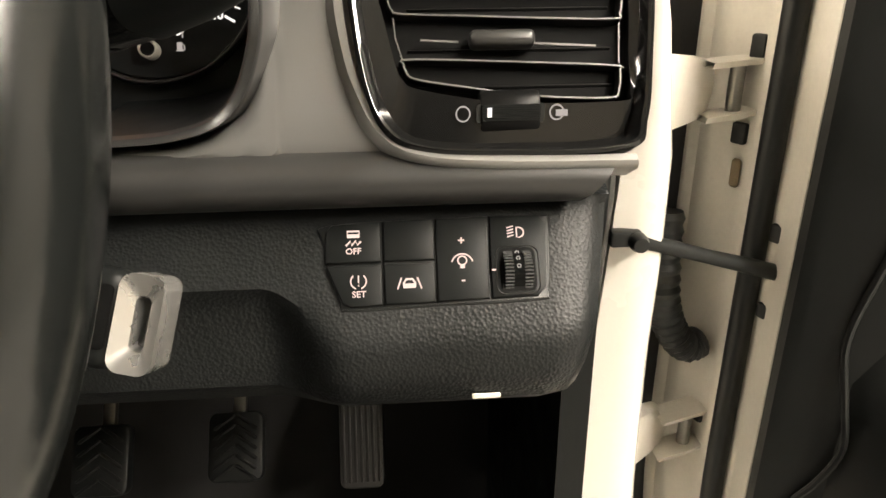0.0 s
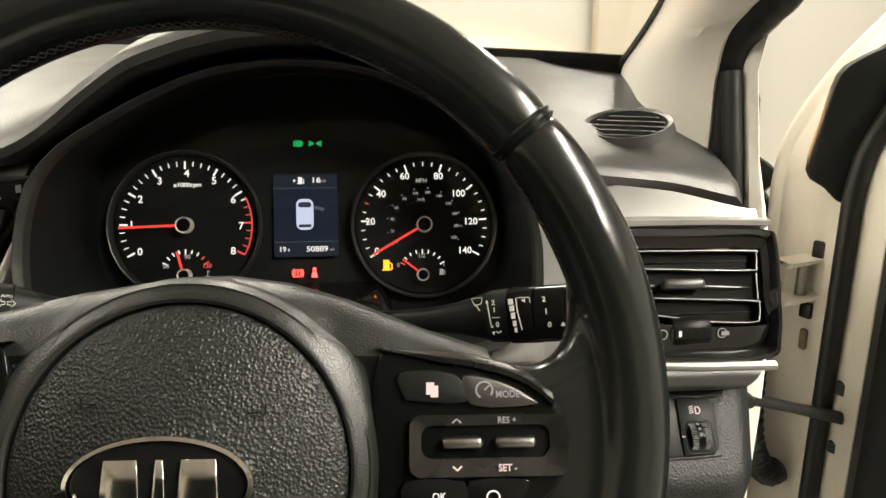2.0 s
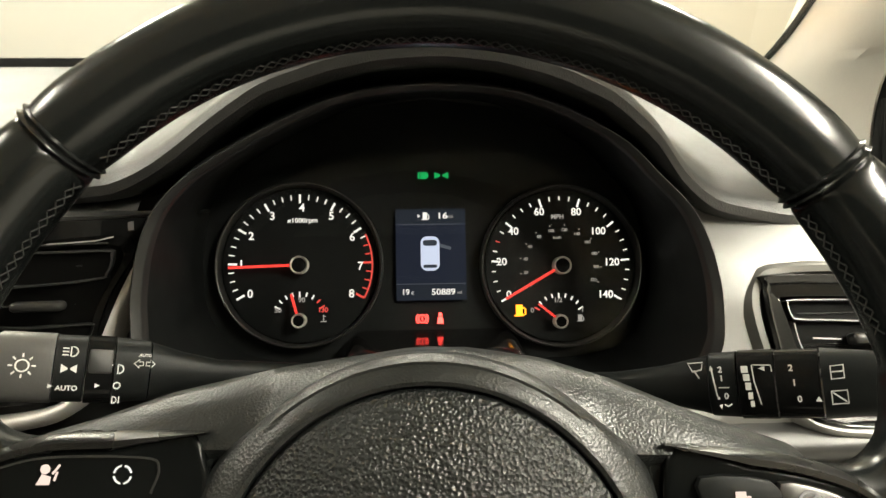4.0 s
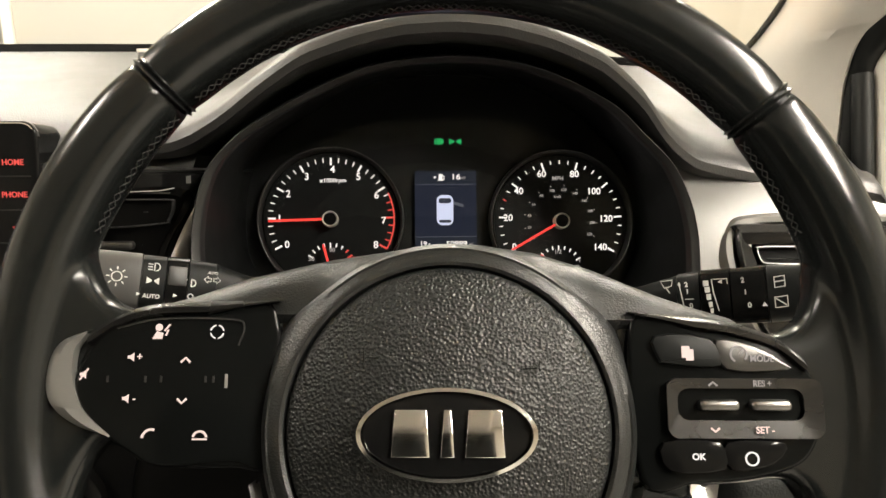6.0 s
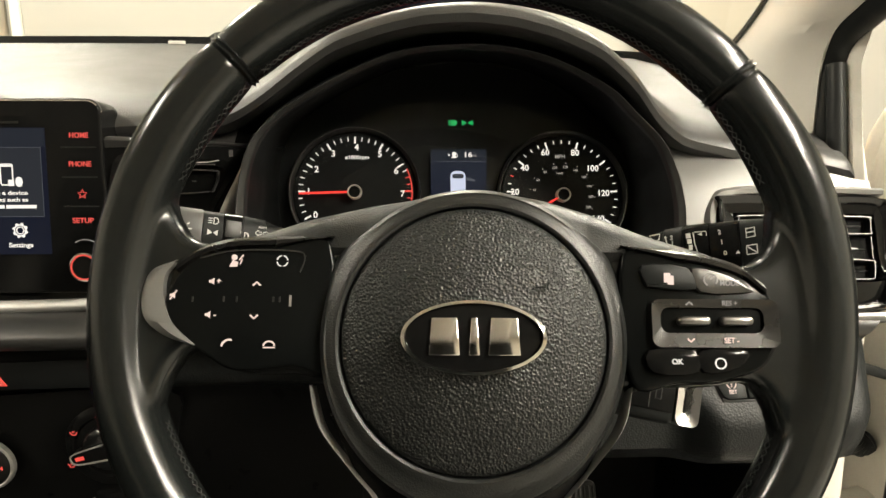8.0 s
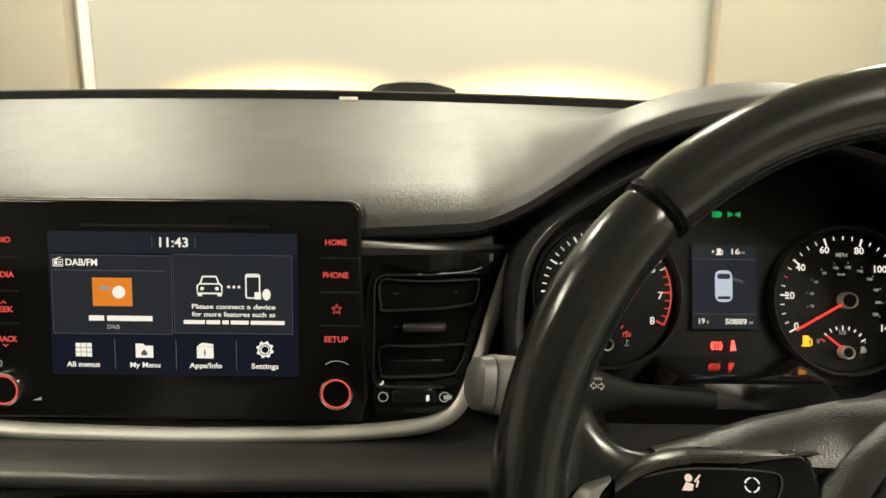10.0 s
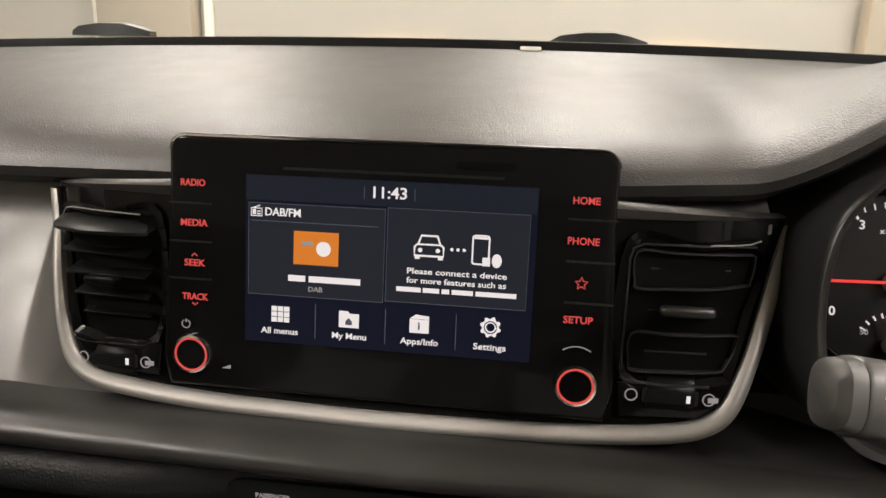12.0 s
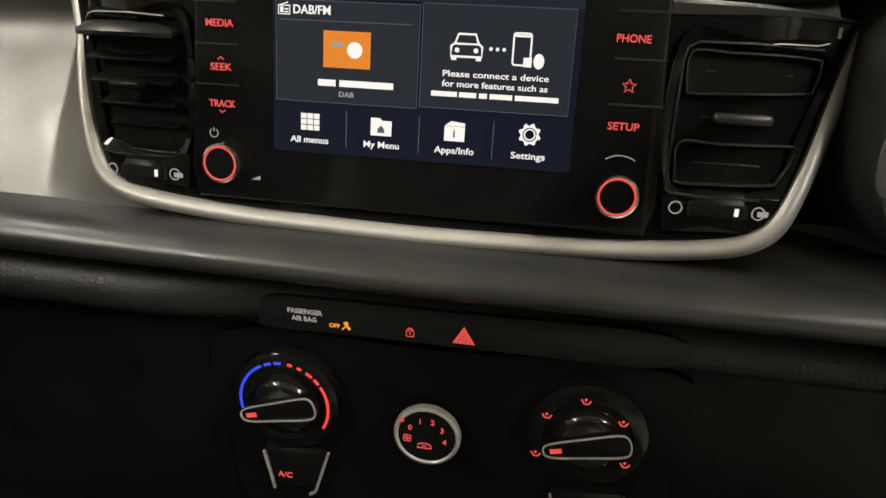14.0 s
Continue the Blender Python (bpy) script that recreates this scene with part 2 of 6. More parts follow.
def turned(profile, n=40, arc=360.0):
    """Solid of revolution about the y axis; profile of (radius, y)."""
    rows = []
    for k in range(n if arc >= 360 else n + 1):
        a = radians(arc) * k / n
        rows.append([(r * math.cos(a), y, r * math.sin(a)) for r, y in profile])
    if arc >= 360:
        rows.append(rows[0])
    bm = loft(rows)
    bmesh.ops.remove_doubles(bm, verts=bm.verts, dist=1e-6)
    return bm


def joined(*bms):
    out = bmesh.new()
    for b in bms:
        me = bpy.data.meshes.new("tmp")
        b.to_mesh(me)
        b.free()
        out.from_mesh(me)
        bpy.data.meshes.remove(me)
    return out


def moved(bm, m):
    bmesh.ops.transform(bm, matrix=m, verts=bm.verts)
    return bm


def stroke(pts, w, t=0.0003, y=0.0, closed=False):
    """Flat line of width w through points in x, z (a printed mark)."""
    p = [Vector((q[0], q[1])) for q in pts]
    n = len(p)
    left, right = [], []
    for i in range(n):
        a = p[(i - 1) % n] if closed or i else p[0]
        b = p[(i + 1) % n] if closed or i < n - 1 else p[-1]
        d = (b - a).normalized()
        s = Vector((-d.y, d.x)) * w / 2
        left.append(p[i] + s)
        right.append(p[i] - s)
    bm = bmesh.new()
    L = [bm.verts.new((q.x, y, q.y)) for q in left]
    Rr = [bm.verts.new((q.x, y, q.y)) for q in right]
    for i in range(n if closed else n - 1):
        j = (i + 1) % n
        bm.faces.new((L[i], L[j], Rr[j], Rr[i]))
    ext = bmesh.ops.extrude_face_region(bm, geom=bm.faces[:])
    bmesh.ops.translate(bm, vec=(0, t, 0), verts=[v for v in ext["geom"] if isinstance(v, bmesh.types.BMVert)])
    return bm


def arc(r, a0, a1, n=16, cx=0.0, cz=0.0):
    return [(cx + r * math.cos(radians(a0 + (a1 - a0) * k / n)), cz + r * math.sin(radians(a0 + (a1 - a0) * k / n))) for k in range(n + 1)]


def letters(body, size, x=0.0, z=0.0, y=0.0, align="CENTER", stretch=1.0, thick=0.00015, width=0.0):
    """Lettering in x, z that faces -y; size is the capitals' height."""
    cu = bpy.data.curves.new("letters", "FONT")
    cu.body, cu.size, cu.align_x, cu.align_y, cu.extrude = body, size * 1.4, align, "CENTER", thick
    cu.offset = size * 0.022
    cu.resolution_u = 3
    ob = bpy.data.objects.new("letters", cu)
    scene.collection.objects.link(ob)
    bpy.context.view_layer.update()
    me = bpy.data.meshes.new_from_object(ob.evaluated_get(bpy.context.evaluated_depsgraph_get()))
    bm = bmesh.new()
    bm.from_mesh(me)
    bpy.data.objects.remove(ob)
    bpy.data.curves.remove(cu)
    bpy.data.meshes.remove(me)
    if width:
        got = max(v.co.x for v in bm.verts) - min(v.co.x for v in bm.verts)
        stretch = width / got
    bmesh.ops.transform(bm, matrix=pose(x, y, z, 90) @ Matrix.Diagonal((stretch, 1, 1, 1)), verts=bm.verts)
    return bm


def bars(x0, z0, x1, z1, y=0.0, gap=0.0):
    return plate([(x0, z0), (x1, z0), (x1, z1), (x0, z1)], 0.0003, 0, y)


def solid(ob, t):
    s = ob.modifiers.new("thickness", "SOLIDIFY")
    s.thickness, s.offset = t, -1
    return ob


def mm(*pts):
    return [(a / 1000, b / 1000) for a, b in pts]


def lerp(x, xs, ys):
    return float(np.interp(x, xs, ys))

# ---- the garage ----


def slab(name, x0, y0, z0, x1, y1, z1, material, label, category="wall"):
    bm = rbox(x1 - x0, y1 - y0, z1 - z0, 0.0, at=((x0 + x1) / 2, (y0 + y1) / 2, (z0 + z1) / 2))
    return tagged(finish(name, bm, material, smooth=False), label, category, kind="structure")


slab("floor", -5, -5, -0.1, 5, 3.3, 0, FLOORM, "bare grey concrete garage floor", "floor")
slab("ceiling", -5, -5, 3.0, 5, 3.3, 3.1, WALLM, "plain white garage ceiling", "ceiling")
slab("wall_north", -5, 3.1, 0, 5, 3.3, 3.0, WALLM, "pale sheeted wall lit by the car's headlamps")
slab("wall_south", -5, -5.2, 0, 5, -5, 3.0, WALLT, "plain painted garage wall behind the car")
slab("wall_east", 4.0, -5, 0, 4.2, 3.1, 3.0, WALLM, "pale cream wall beside the open door")
slab("wall_west", -4.2, -5, 0, -4.0, 3.1, 3.0, WALLM, "pale garage wall beyond the passenger side")
for i, (px0, px1) in enumerate(((-2.14, -1.64), (1.47, 2.25))):
    ob = tagged(finish("wall_pier", rbox(px1 - px0, 0.12, 3.0, 0.006, at=((px0 + px1) / 2, 3.05, 1.5)), WALLT), "tan painted pier standing out of the pale wall", "pier", "wall piers", "structure")
for px in (-2.19, -1.59):
    tagged(finish("trim", rbox(0.045, 0.03, 3.0, 0.004, at=(px, 3.085, 1.5)), PAINT), "white corner strip on the wall", "trim", kind="structure")

# ---- car shell ----


def fascia_bend(x, z):
    """How far the centre fascia lies back at a place on it."""
    a = max(0.0, abs(x) - 0.160)
    return (0.2 * a + 8 * a * a) * min(1.0, max(0.0, (z + 0.085) / 0.10))


def z_top(x, y):
    """Height of the dashboard's top at a place."""
    return 1.000 + 0.25 * y + 0.010 * (1 - (x / 0.72) ** 2)


def y_glass(x):
    return 0.365 - 0.055 * (x / 0.70) ** 2


LIP_X = (-0.76, -0.30, 0.10, 0.195, 0.215, 0.235, 0.256, 0.285, 0.320, 0.352, 0.386, 0.418, 0.450, 0.484, 0.513, 0.533, 0.556, 0.595, 0.650, 0.700)
LIP_Z = (1.010, 1.016, 1.0205, 1.0265, 1.035, 1.0475, 1.0635, 1.083, 1.095, 1.102, 1.104, 1.101, 1.093, 1.079, 1.056, 1.030, 1.013, 1.004, 0.998, 0.986)
LIP_Y = (0.045, 0.043, 0.042, 0.041, 0.038, 0.034, 0.031, 0.029, 0.028, 0.027, 0.027, 0.027, 0.028, 0.030, 0.034, 0.040, 0.046, 0.052, 0.055, 0.050)


def lip(x):
    return lerp(x, LIP_X, LIP_Y), lerp(x, LIP_X, LIP_Z)


dash = thing("dashboard", pose(0, 0, 0), "black grained dashboard with satin grey panels and silver trim", "dashboard")

# soft upper pad with the swelling hood over the instruments
xs = sorted(set([round(-0.76 + 0.02 * k, 4) for k in range(48)] + [round(0.19 + 0.006 * k, 4) for k in range(66)] + [0.60, 0.62, 0.64, 0.66, 0.68, 0.69, 0.696]))
xs = [x for x in xs if x <= 0.696]


def smoothlip(x):
    w = [0.25, 0.5, 0.25]
    ys = [lip(x + d) for d in (-0.008, 0, 0.008)]
    return sum(a * b[0] for a, b in zip(w, ys)), sum(a * b[1] for a, b in zip(w, ys))


rows = []
for x in xs:
    ly, lz = smoothlip(x)
    roll = min(1.0, max(0.15, 1 - (lz - 1.022) / 0.03))
    soft_ = 0.5 * (roll - 0.15) / 0.85 * min(1.0, max(0.0, (0.22 - x) / 0.14))
    row = [(x, ly + 0.030, lz - 0.016), (x, ly + 0.010, lz - 0.0145), (x, ly + 0.002, lz - 0.010), (x, ly, lz - 0.004), (x, ly + 0.003, lz + 0.0010 + 0.0005 * soft_), (x, ly + 0.007, lz + 0.0030 + 0.0010 * roll + 0.0010 * soft_), (x, ly + 0.012, lz + 0.0040 + 0.0030 * roll + 0.0025 * soft_), (x, ly + 0.020, lz + 0.006 + 0.0055 * roll + 0.0037 * soft_), (x, ly + 0.030, lz + 0.008 + 0.0075 * roll + 0.0052 * soft_)]
    zb = z_top(x, ly + 0.03)
    yb = y_glass(x)
    z1 = lz + 0.0100 + 0.0085 * roll + 0.0070 * soft_
    for k in range(1, 15):
        t = (k - 1) / 13
        y = ly + 0.042 + (yb - ly - 0.042) * (k - 1) / 13
        fall = max(0.0, 1 - t * 1.05)
        hooded = min(1.0, max(0.0, (lz - 1.022) / 0.03))
        blend = fall * fall * (3 - 2 * fall) * (1 - hooded) + hooded * fall ** 1.4
        z = z_top(x, y) + (z1 - z_top(x, ly + 0.042)) * blend
        z += 0.0065 * soft_ * (1 - math.exp(-(y - ly - 0.042) / 0.035)) * blend
        row.append((x, y, z))
    row.append((x, yb + 0.004, z_top(x, yb) - 0.02))
    rows.append(row)
rows.append([(0.701, y, z - 0.006) for _, y, z in rows[-1]])


def pad_end(x, y, z):
    """The pad falls away towards the door and widens behind its front corner."""
    f = max(0.0, (x - 0.60) / 0.10)
    return (x + lerp(y, (0.055, 0.120, 0.20), (0.0, 0.022, 0.019)) * f ** 3, y, z - 0.0125 * f ** 0.7 * lerp(y, (0.06, 0.10), (0.0, 1.0)))


rows = [[pad_end(*p) for p in r] for r in rows]
rows.append([(x + 0.005, y, z - 0.040) for x, y, z in rows[-1]])
part("top_pad", loft(rows), PAD, dash, "black soft grained upper pad")

# satin panel under the pad, either side of the instruments
def face_rows(x0, x1, n, prof):
    return [[(x, y, z) for y, z in prof(x)] for x in [x0 + (x1 - x0) * k / n for k in range(n + 1)]]


def prof_centre(x):
    ly, lz = smoothlip(x)
    out = [(ly + 0.035, lz - 0.012)]
    for z in (1.000, 0.995, 0.990, 0.983, 0.975, 0.965, 0.955, 0.945, 0.938, 0.932, 0.926, 0.920, 0.914, 0.907, 0.900, 0.895, 0.890, 0.884):
        out.append((0.013 + (z - 0.965) * 0.114 + 0.0085 + fascia_bend(min(abs(x), 0.226), z - 0.965), z))
    return out




def holed(bm, test):
    """Opens the skin where test(centre of a face) holds."""
    bmesh.ops.delete(bm, geom=[f for f in bm.faces if test(f.calc_center_median())], context="FACES")
    return bm


def behind_fascia(c):
    left = c.x > -lerp(c.z, (0.885, 0.90, 0.93, 0.99), (0.135, 0.152, 0.182, 0.1975))
    return left and 0.8855 < c.z < 0.993


part("mid_panel", holed(loft(face_rows(-0.76, 0.204, 240, prof_centre)), behind_fascia), PANEL, dash, "satin grey mid panel")


def prof_right(x):
    """Satin panel from under the instruments to the door: rises beside their funnel."""
    ly, lz = smoothlip(x)
    zt = lerp(x, (0.12, 0.165, 0.19, 0.215, 0.25, 0.30, 0.46, 0.505, 0.530, 0.5395, 0.5440, 0.5458, 0.5475), (0.884, 0.8875, 0.898, 0.896, 0.8895, 0.8885, 0.8885, 0.8905, 0.9005, 0.914, 0.930, 0.955, lz - 0.010))
    if x > 0.5475:
        zt = lz - 0.010
    ztab = (0.882, 0.884, 0.886, 0.897, 0.915, 0.940, 0.962, 0.975, 0.990, 1.01)
    ytab = (-0.002, -0.0035, -0.0035, 0.003, 0.012, 0.024, 0.031, 0.040, 0.053, 0.072)
    out = []
    for f_ in (1.0, 0.97, 0.92, 0.82, 0.68, 0.5, 0.32, 0.16, 0.06, 0.0):
        z = 0.882 + (zt - 0.882) * f_
        y = lerp(z, ztab, ytab)
        if x < 0.5475:
            ye = 0.030 + 0.14 * (zt - 0.90)
            y += lerp(x, (0.52, 0.54), (1.0, 0.0)) * max(0.0, ye - lerp(zt, ztab, ytab)) * max(0.0, 1 - (zt - z) / 0.007) ** 2
        y += lerp(x, (0.19, 0.27), (0.017, 0.0)) * min(1.0, max(0.0, (z - 0.884) / 0.006))
        out.append((y, z))
    return out


wide = [[(x, y, z) for y, z in prof_right(x)] for x in [0.40 + 0.01 * k for k in range(13)] + [0.525, 0.53, 0.535, 0.5395, 0.542, 0.544, 0.545, 0.5458, 0.5466, 0.5476, 0.551, 0.556, 0.562, 0.568, 0.575] + [0.583 + 0.009 * k for k in range(14)] + [0.706]]
VENT_INV = pose(0.645, 0.009, 0.925, -27).inverted()


def behind_vent(c):
    q = VENT_INV @ c
    return -0.056 < q.x < 0.058 and -0.034 < q.z < 0.036




def slanted(bm, x0, x1, shift):
    """Draws the door end of a skin inwards; shift(z) at its very end."""
    for v in bm.verts:
        if v.co.x > x0:
            v.co.x -= shift(v.co.z) * ((v.co.x - x0) / (x1 - x0)) ** 2
    return bm


part("mid_panel", slanted(holed(loft(wide), behind_vent), 0.66, 0.706, lambda z: lerp(z, (0.885, 0.905), (0.008, 0.0))), PANEL, dash, "satin grey panel round the outer vent")
# darker copy of the panel's satin, for the shade below the instruments
part("under_panel", loft([[(x, y, z) for y, z in prof_right(x)] for x in [0.13 + 0.01 * k for k in range(28)]]), BAND, dash, "satin panel below the instruments, darkened as in shade")


def prof_band(x):
    b = 0.010 * max(0.0, 1 - abs(x) / 0.5)
    out = [(0.03, 0.887), (0.010, 0.8858)]
    for k in range(1, 13):
        a = radians(15 * k)
        out.append((-(0.021 + b) * math.sin(a) + 0.004, 0.8722 + 0.0133 * math.cos(a)))
    return out + [(0.012, 0.859), (0.03, 0.860)]


# same satin as the panel, darkened for the shade under the trim
part("mid_band", slanted(loft(face_rows(-0.76, 0.706, 70, prof_band)), 0.60, 0.706, lambda z: lerp(z, (0.859, 0.886), (0.029, 0.008))), BAND, dash, "satin grey rounded band, darkened as in shade")


def prof_low(x):
    """Grained roll under the band, fuller on the passenger's side."""
    s = min(1.0, max(0.0, (-0.092 - x) / 0.05))
    return [(0.03, 0.862), (0.016 - 0.004 * s, 0.858 + 0.001 * s), (0.006 - 0.006 * s, 0.852), (0.0035 - 0.009 * s, 0.846), (0.002 - 0.012 * s, 0.838), (0.003 - 0.012 * s, 0.831), (0.006 - 0.010 * s, 0.826), (0.011 - 0.006 * s, 0.8235), (0.016, 0.822), (0.020, 0.818)]


part("lower_panel", loft(face_rows(-0.76, 0.30, 54, prof_low)), HARD, dash, "black grained roll below the band")
part("lower_recess", loft(face_rows(-0.76, 0.30, 12, lambda x: [(0.020, 0.820), (0.020, 0.812), (0.018, 0.800), (0.016, 0.700), (0.03, 0.62), (0.08, 0.50)])), BLACKP, dash, "plain black lower facia")


def knee(x):
    """Driver's lower panel: swells forward under the switches."""
    s = lerp(x, (0.30, 0.535, 0.572, 0.672, 0.697), (0, 0, 1, 1, 0.82))
    s = s * s * (3 - 2 * s)
    e = lerp(x, (0.30, 0.676, 0.690, 0.70), (0.0, 0.0, 0.002, 0.008))
    out = [(0.035, 0.862), (0.012, 0.862), (0.004, 0.860)]
    out += [(0.000 - 0.001 * s + e, 0.855), (-0.010 - 0.003 * s + e, 0.842 - 0.001 * s), (-0.018 - 0.008 * s + e, 0.832 - 0.008 * s)]
    out += [(-0.020 - 0.014 * s + e, 0.829 - 0.014 * s), (-0.018 - 0.020 * s + e, 0.824 - 0.015 * s), (-0.014 - 0.026 * s + e, 0.815 - 0.012 * s)]
    out += [(-0.018 - 0.022 * s + e, 0.795 - 0.004 * s), (-0.018 - 0.018 * s + e, 0.778), (-0.006 - 0.012 * s + e, 0.764), (0.03 + e, 0.755), (0.10, 0.752)]
    return out


knee_rows = face_rows(0.30, 0.700, 80, knee)
knee_rows.append([(0.7012, y + 0.012, z) for _, y, z in knee_rows[-1]])
knee_rows.append([(0.7015, y + 0.060, z) for _, y, z in knee_rows[-2]])
part("knee_panel", slanted(loft(knee_rows), 0.60, 0.700, lambda z: 0.003 + 0.23 * max(0.0, 0.862 - z)), HARD, dash, "black grained panel under the wheel")
part("end_cap", loft([[(0.700, y, z) for y, z in ((0.30, 1.04), (0.06, 0.975), (0.03, 0.94), (0.012, 0.89), (0.016, 0.84), (0.03, 0.78), (0.06, 0.75))],
                      [(0.716, y, z) for y, z in ((0.30, 1.04), (0.09, 0.975), (0.07, 0.94), (0.055, 0.89), (0.055, 0.84), (0.065, 0.78), (0.09, 0.75))]]), MATTE, dash, "matt black end of the dashboard")

# demister outlet on the pad's corner
dm = thing("demister_outlet", pose(0.635, 0.118, 1.0315, -69, 0, -36), "oval black demister outlet in the dashboard top", "air vent")
rings = [disc(0.0375, 40, rz=0.0310), disc(0.0350, 40, rz=0.0285), disc(0.0315, 40, rz=0.0250), disc(0.0300, 40, rz=0.0235)]
part("rim", loft([[(x, y, z) for x, z in ring] for ring, y in zip(rings, (0.007, -0.0005, 0.0008, 0.010))], True), PAD, dm)
part("recess", plate(disc(0.0305, 40, rz=0.0240), 0.002, 0, 0.008), RUBBER, dm)
for k in range(5):
    zz = -0.0170 + 0.0085 * k
    hw = 0.0305 * math.sqrt(max(0.05, 1 - (zz / 0.0240) ** 2)) - 0.001
    part("slat", rbox(2 * hw, 0.005, 0.0020, 0.0006, 1, (0, 0.0045, zz)), PAD, dm)

# windscreen, cowl, pillars, roof
rows = []
for k in range(25):
    x = -0.72 + 1.44 * k / 24
    rows.append([(x * (1 - 0.16 * t), y_glass(x) + 0.018 - 0.66 * t, z_top(x, y_glass(x)) - 0.012 + 0.42 * t) for t in (0, 0.25, 0.5, 0.75, 1)])
ws = finish("windscreen", loft(rows), GLASS)
ws.visible_shadow = False
tagged(ws, "clear curved windscreen above the dashboard", "windscreen", kind="structure")
rows = []
for k in range(49):
    x = -0.72 + 1.44 * k / 48
    y0, z0 = y_glass(x), z_top(x, y_glass(x))
    rows.append([(x, y0 + 0.000, z0 - 0.012), (x, y0 + 0.003, z0 + 0.0005), (x, y0 + 0.008, z0 + 0.0085), (x, y0 + 0.030, z0 + 0.0105), (x, y0 + 0.10, z0 + 0.002), (x, y0 + 0.14, z0 - 0.05)])
tagged(finish("cowl", loft(rows), DUCT), "black cowl strip at the foot of the windscreen", "cowl", kind="structure")
# unseen roof, added to shade the cabin from above
rows = []
for k in range(13):
    x = -0.60 + 1.2 * k / 12
    rows.append([(x, -0.28 - 0.55 * t, 1.515 + 0.03 * math.sin(math.pi * t)) for t in (0, 0.5, 1, 2, 3)])
solid(tagged(finish("roof", loft(rows), PILLAR), "pale grey headlining under the roof", "roof", kind="structure"), 0.03)

RIGHT_EDGE = [(0.713, 0.138, 0.990), (0.715, 0.142, 1.030), (0.716, 0.143, 1.070), (0.715, 0.128, 1.098), (0.714, 0.094, 1.116), (0.712, 0.055, 1.138), (0.690, -0.10, 1.25), (0.645, -0.30, 1.42)]
LEFT_EDGE = [(0.690, 0.322, 1.045), (0.694, 0.306, 1.074), (0.697, 0.280, 1.092), (0.700, 0.250, 1.112), (0.702, 0.215, 1.140), (0.690, 0.12, 1.205), (0.655, -0.06, 1.33), (0.600, -0.26, 1.46)]
r_pts, l_pts = curve_pts(RIGHT_EDGE, 6), curve_pts(LEFT_EDGE, 6)
rows = []
for a, b in zip(l_pts, r_pts):
    foot = lerp((a.z + b.z) / 2, (1.03, 1.12), (1.0, 0.0)) ** 1.5
    mid = (a + b) / 2 + Vector((-0.012 - 0.004 * foot, -0.010 - 0.034 * foot, -0.010))
    q1, q3 = (a * 0.7 + b * 0.3) + Vector((-0.010 - 0.008 * foot, -0.008 - 0.030 * foot, -0.008)), (a * 0.3 + b * 0.7) + Vector((-0.010, -0.009 - 0.020 * foot, -0.009))
    rows.append([tuple(v) for v in (a + Vector((0.004, 0.02, 0.008)), a, q1, mid, q3, b, b + Vector((0.012, 0.006, 0.0)))])
for sgn, nm in ((1, "pillar_right"), (-1, "pillar_left")):
    ob = finish("a_pillar", loft([[(sgn * p[0] if sgn > 0 else -p[0], p[1], p[2]) for p in r] for r in rows]), PILLAR)
    tagged(ob, "pale grey moulded windscreen pillar trim", "pillar", "windscreen pillars", "structure")
tagged(finish("pillar_seal", tube([p + Vector((0.017, 0.010, 0.002)) for p in r_pts], 0.017, 12), RUBBER), "black rubber seal round the door opening", "seal", kind="structure")
tagged(finish("glass_edge", tube([p + Vector((0.0, 0.008, 0.004)) for p in l_pts[3:]], 0.0035, 8), RUBBER), "black bonded edge of the windscreen", "seal", kind="structure")

# white door aperture of the body
SILL = [(1.45, -0.26), (1.30, -0.05), (1.20, 0.055), (1.12, 0.112), (1.07, 0.128), (1.00, 0.112), (0.93, 0.098), (0.85, 0.104), (0.78, 0.106), (0.70, 0.110), (0.60, 0.106), (0.50, 0.095), (0.42, 0.05), (0.36, -0.10)]
rows = []
for z, y in SILL:
    w = lerp(z, (0.5, 0.84, 0.94, 1.0, 1.2), (1.0, 1.0, 0.40, 0.05, 0.0))
    dx0 = lerp(z, (0.70, 0.86), (-0.008, 0.0))
    rows.append([(0.732 + dx0, y + 0.06, z), (0.735 + dx0, y + 0.020, z), (0.738 + dx0, y + 0.002, z), (0.741 + 0.006 * w, y - 0.001, z), (0.741 + 0.016 * w, y - 0.003, z), (0.741 + 0.024 * w, y - 0.002, z), (0.741 + 0.027 * w, y + 0.003, z), (0.775, y + 0.08, z), (0.78, y + 0.30, z)])
solid(tagged(finish("door_aperture", loft(rows), PAINT), "white painted front edge of the door opening", "door opening", kind="structure"), 0.0015)
tagged(finish("aperture_seal", tube([(0.7270 + lerp(z, (0.70, 0.86), (-0.008, 0.0)), y + 0.010, z) for z, y in SILL[4:]], 0.0085, 10), RUBBER), "black rubber bead along the door opening", "seal", kind="structure")
# kick panel, bulkhead, carpet
slab("kick_panel", 0.70, 0.078, 0.25, 0.720, 0.55, 0.76, MATTE, "black plastic panel beside the footwell", "panel")
slab("bulkhead", -0.70, 0.42, 0.22, 0.70, 0.45, 1.052, CARPET, "dark carpeted bulkhead behind the pedals", "panel")
slab("footwell_carpet", -0.74, -0.9, 0.20, 0.74, 0.44, 0.24, CARPET, "dark carpet in the footwell", "carpet")
slab("tunnel", -0.12, -0.9, 0.24, 0.14, 0.42, 0.60, CARPET, "dark centre tunnel under the dashboard", "panel")
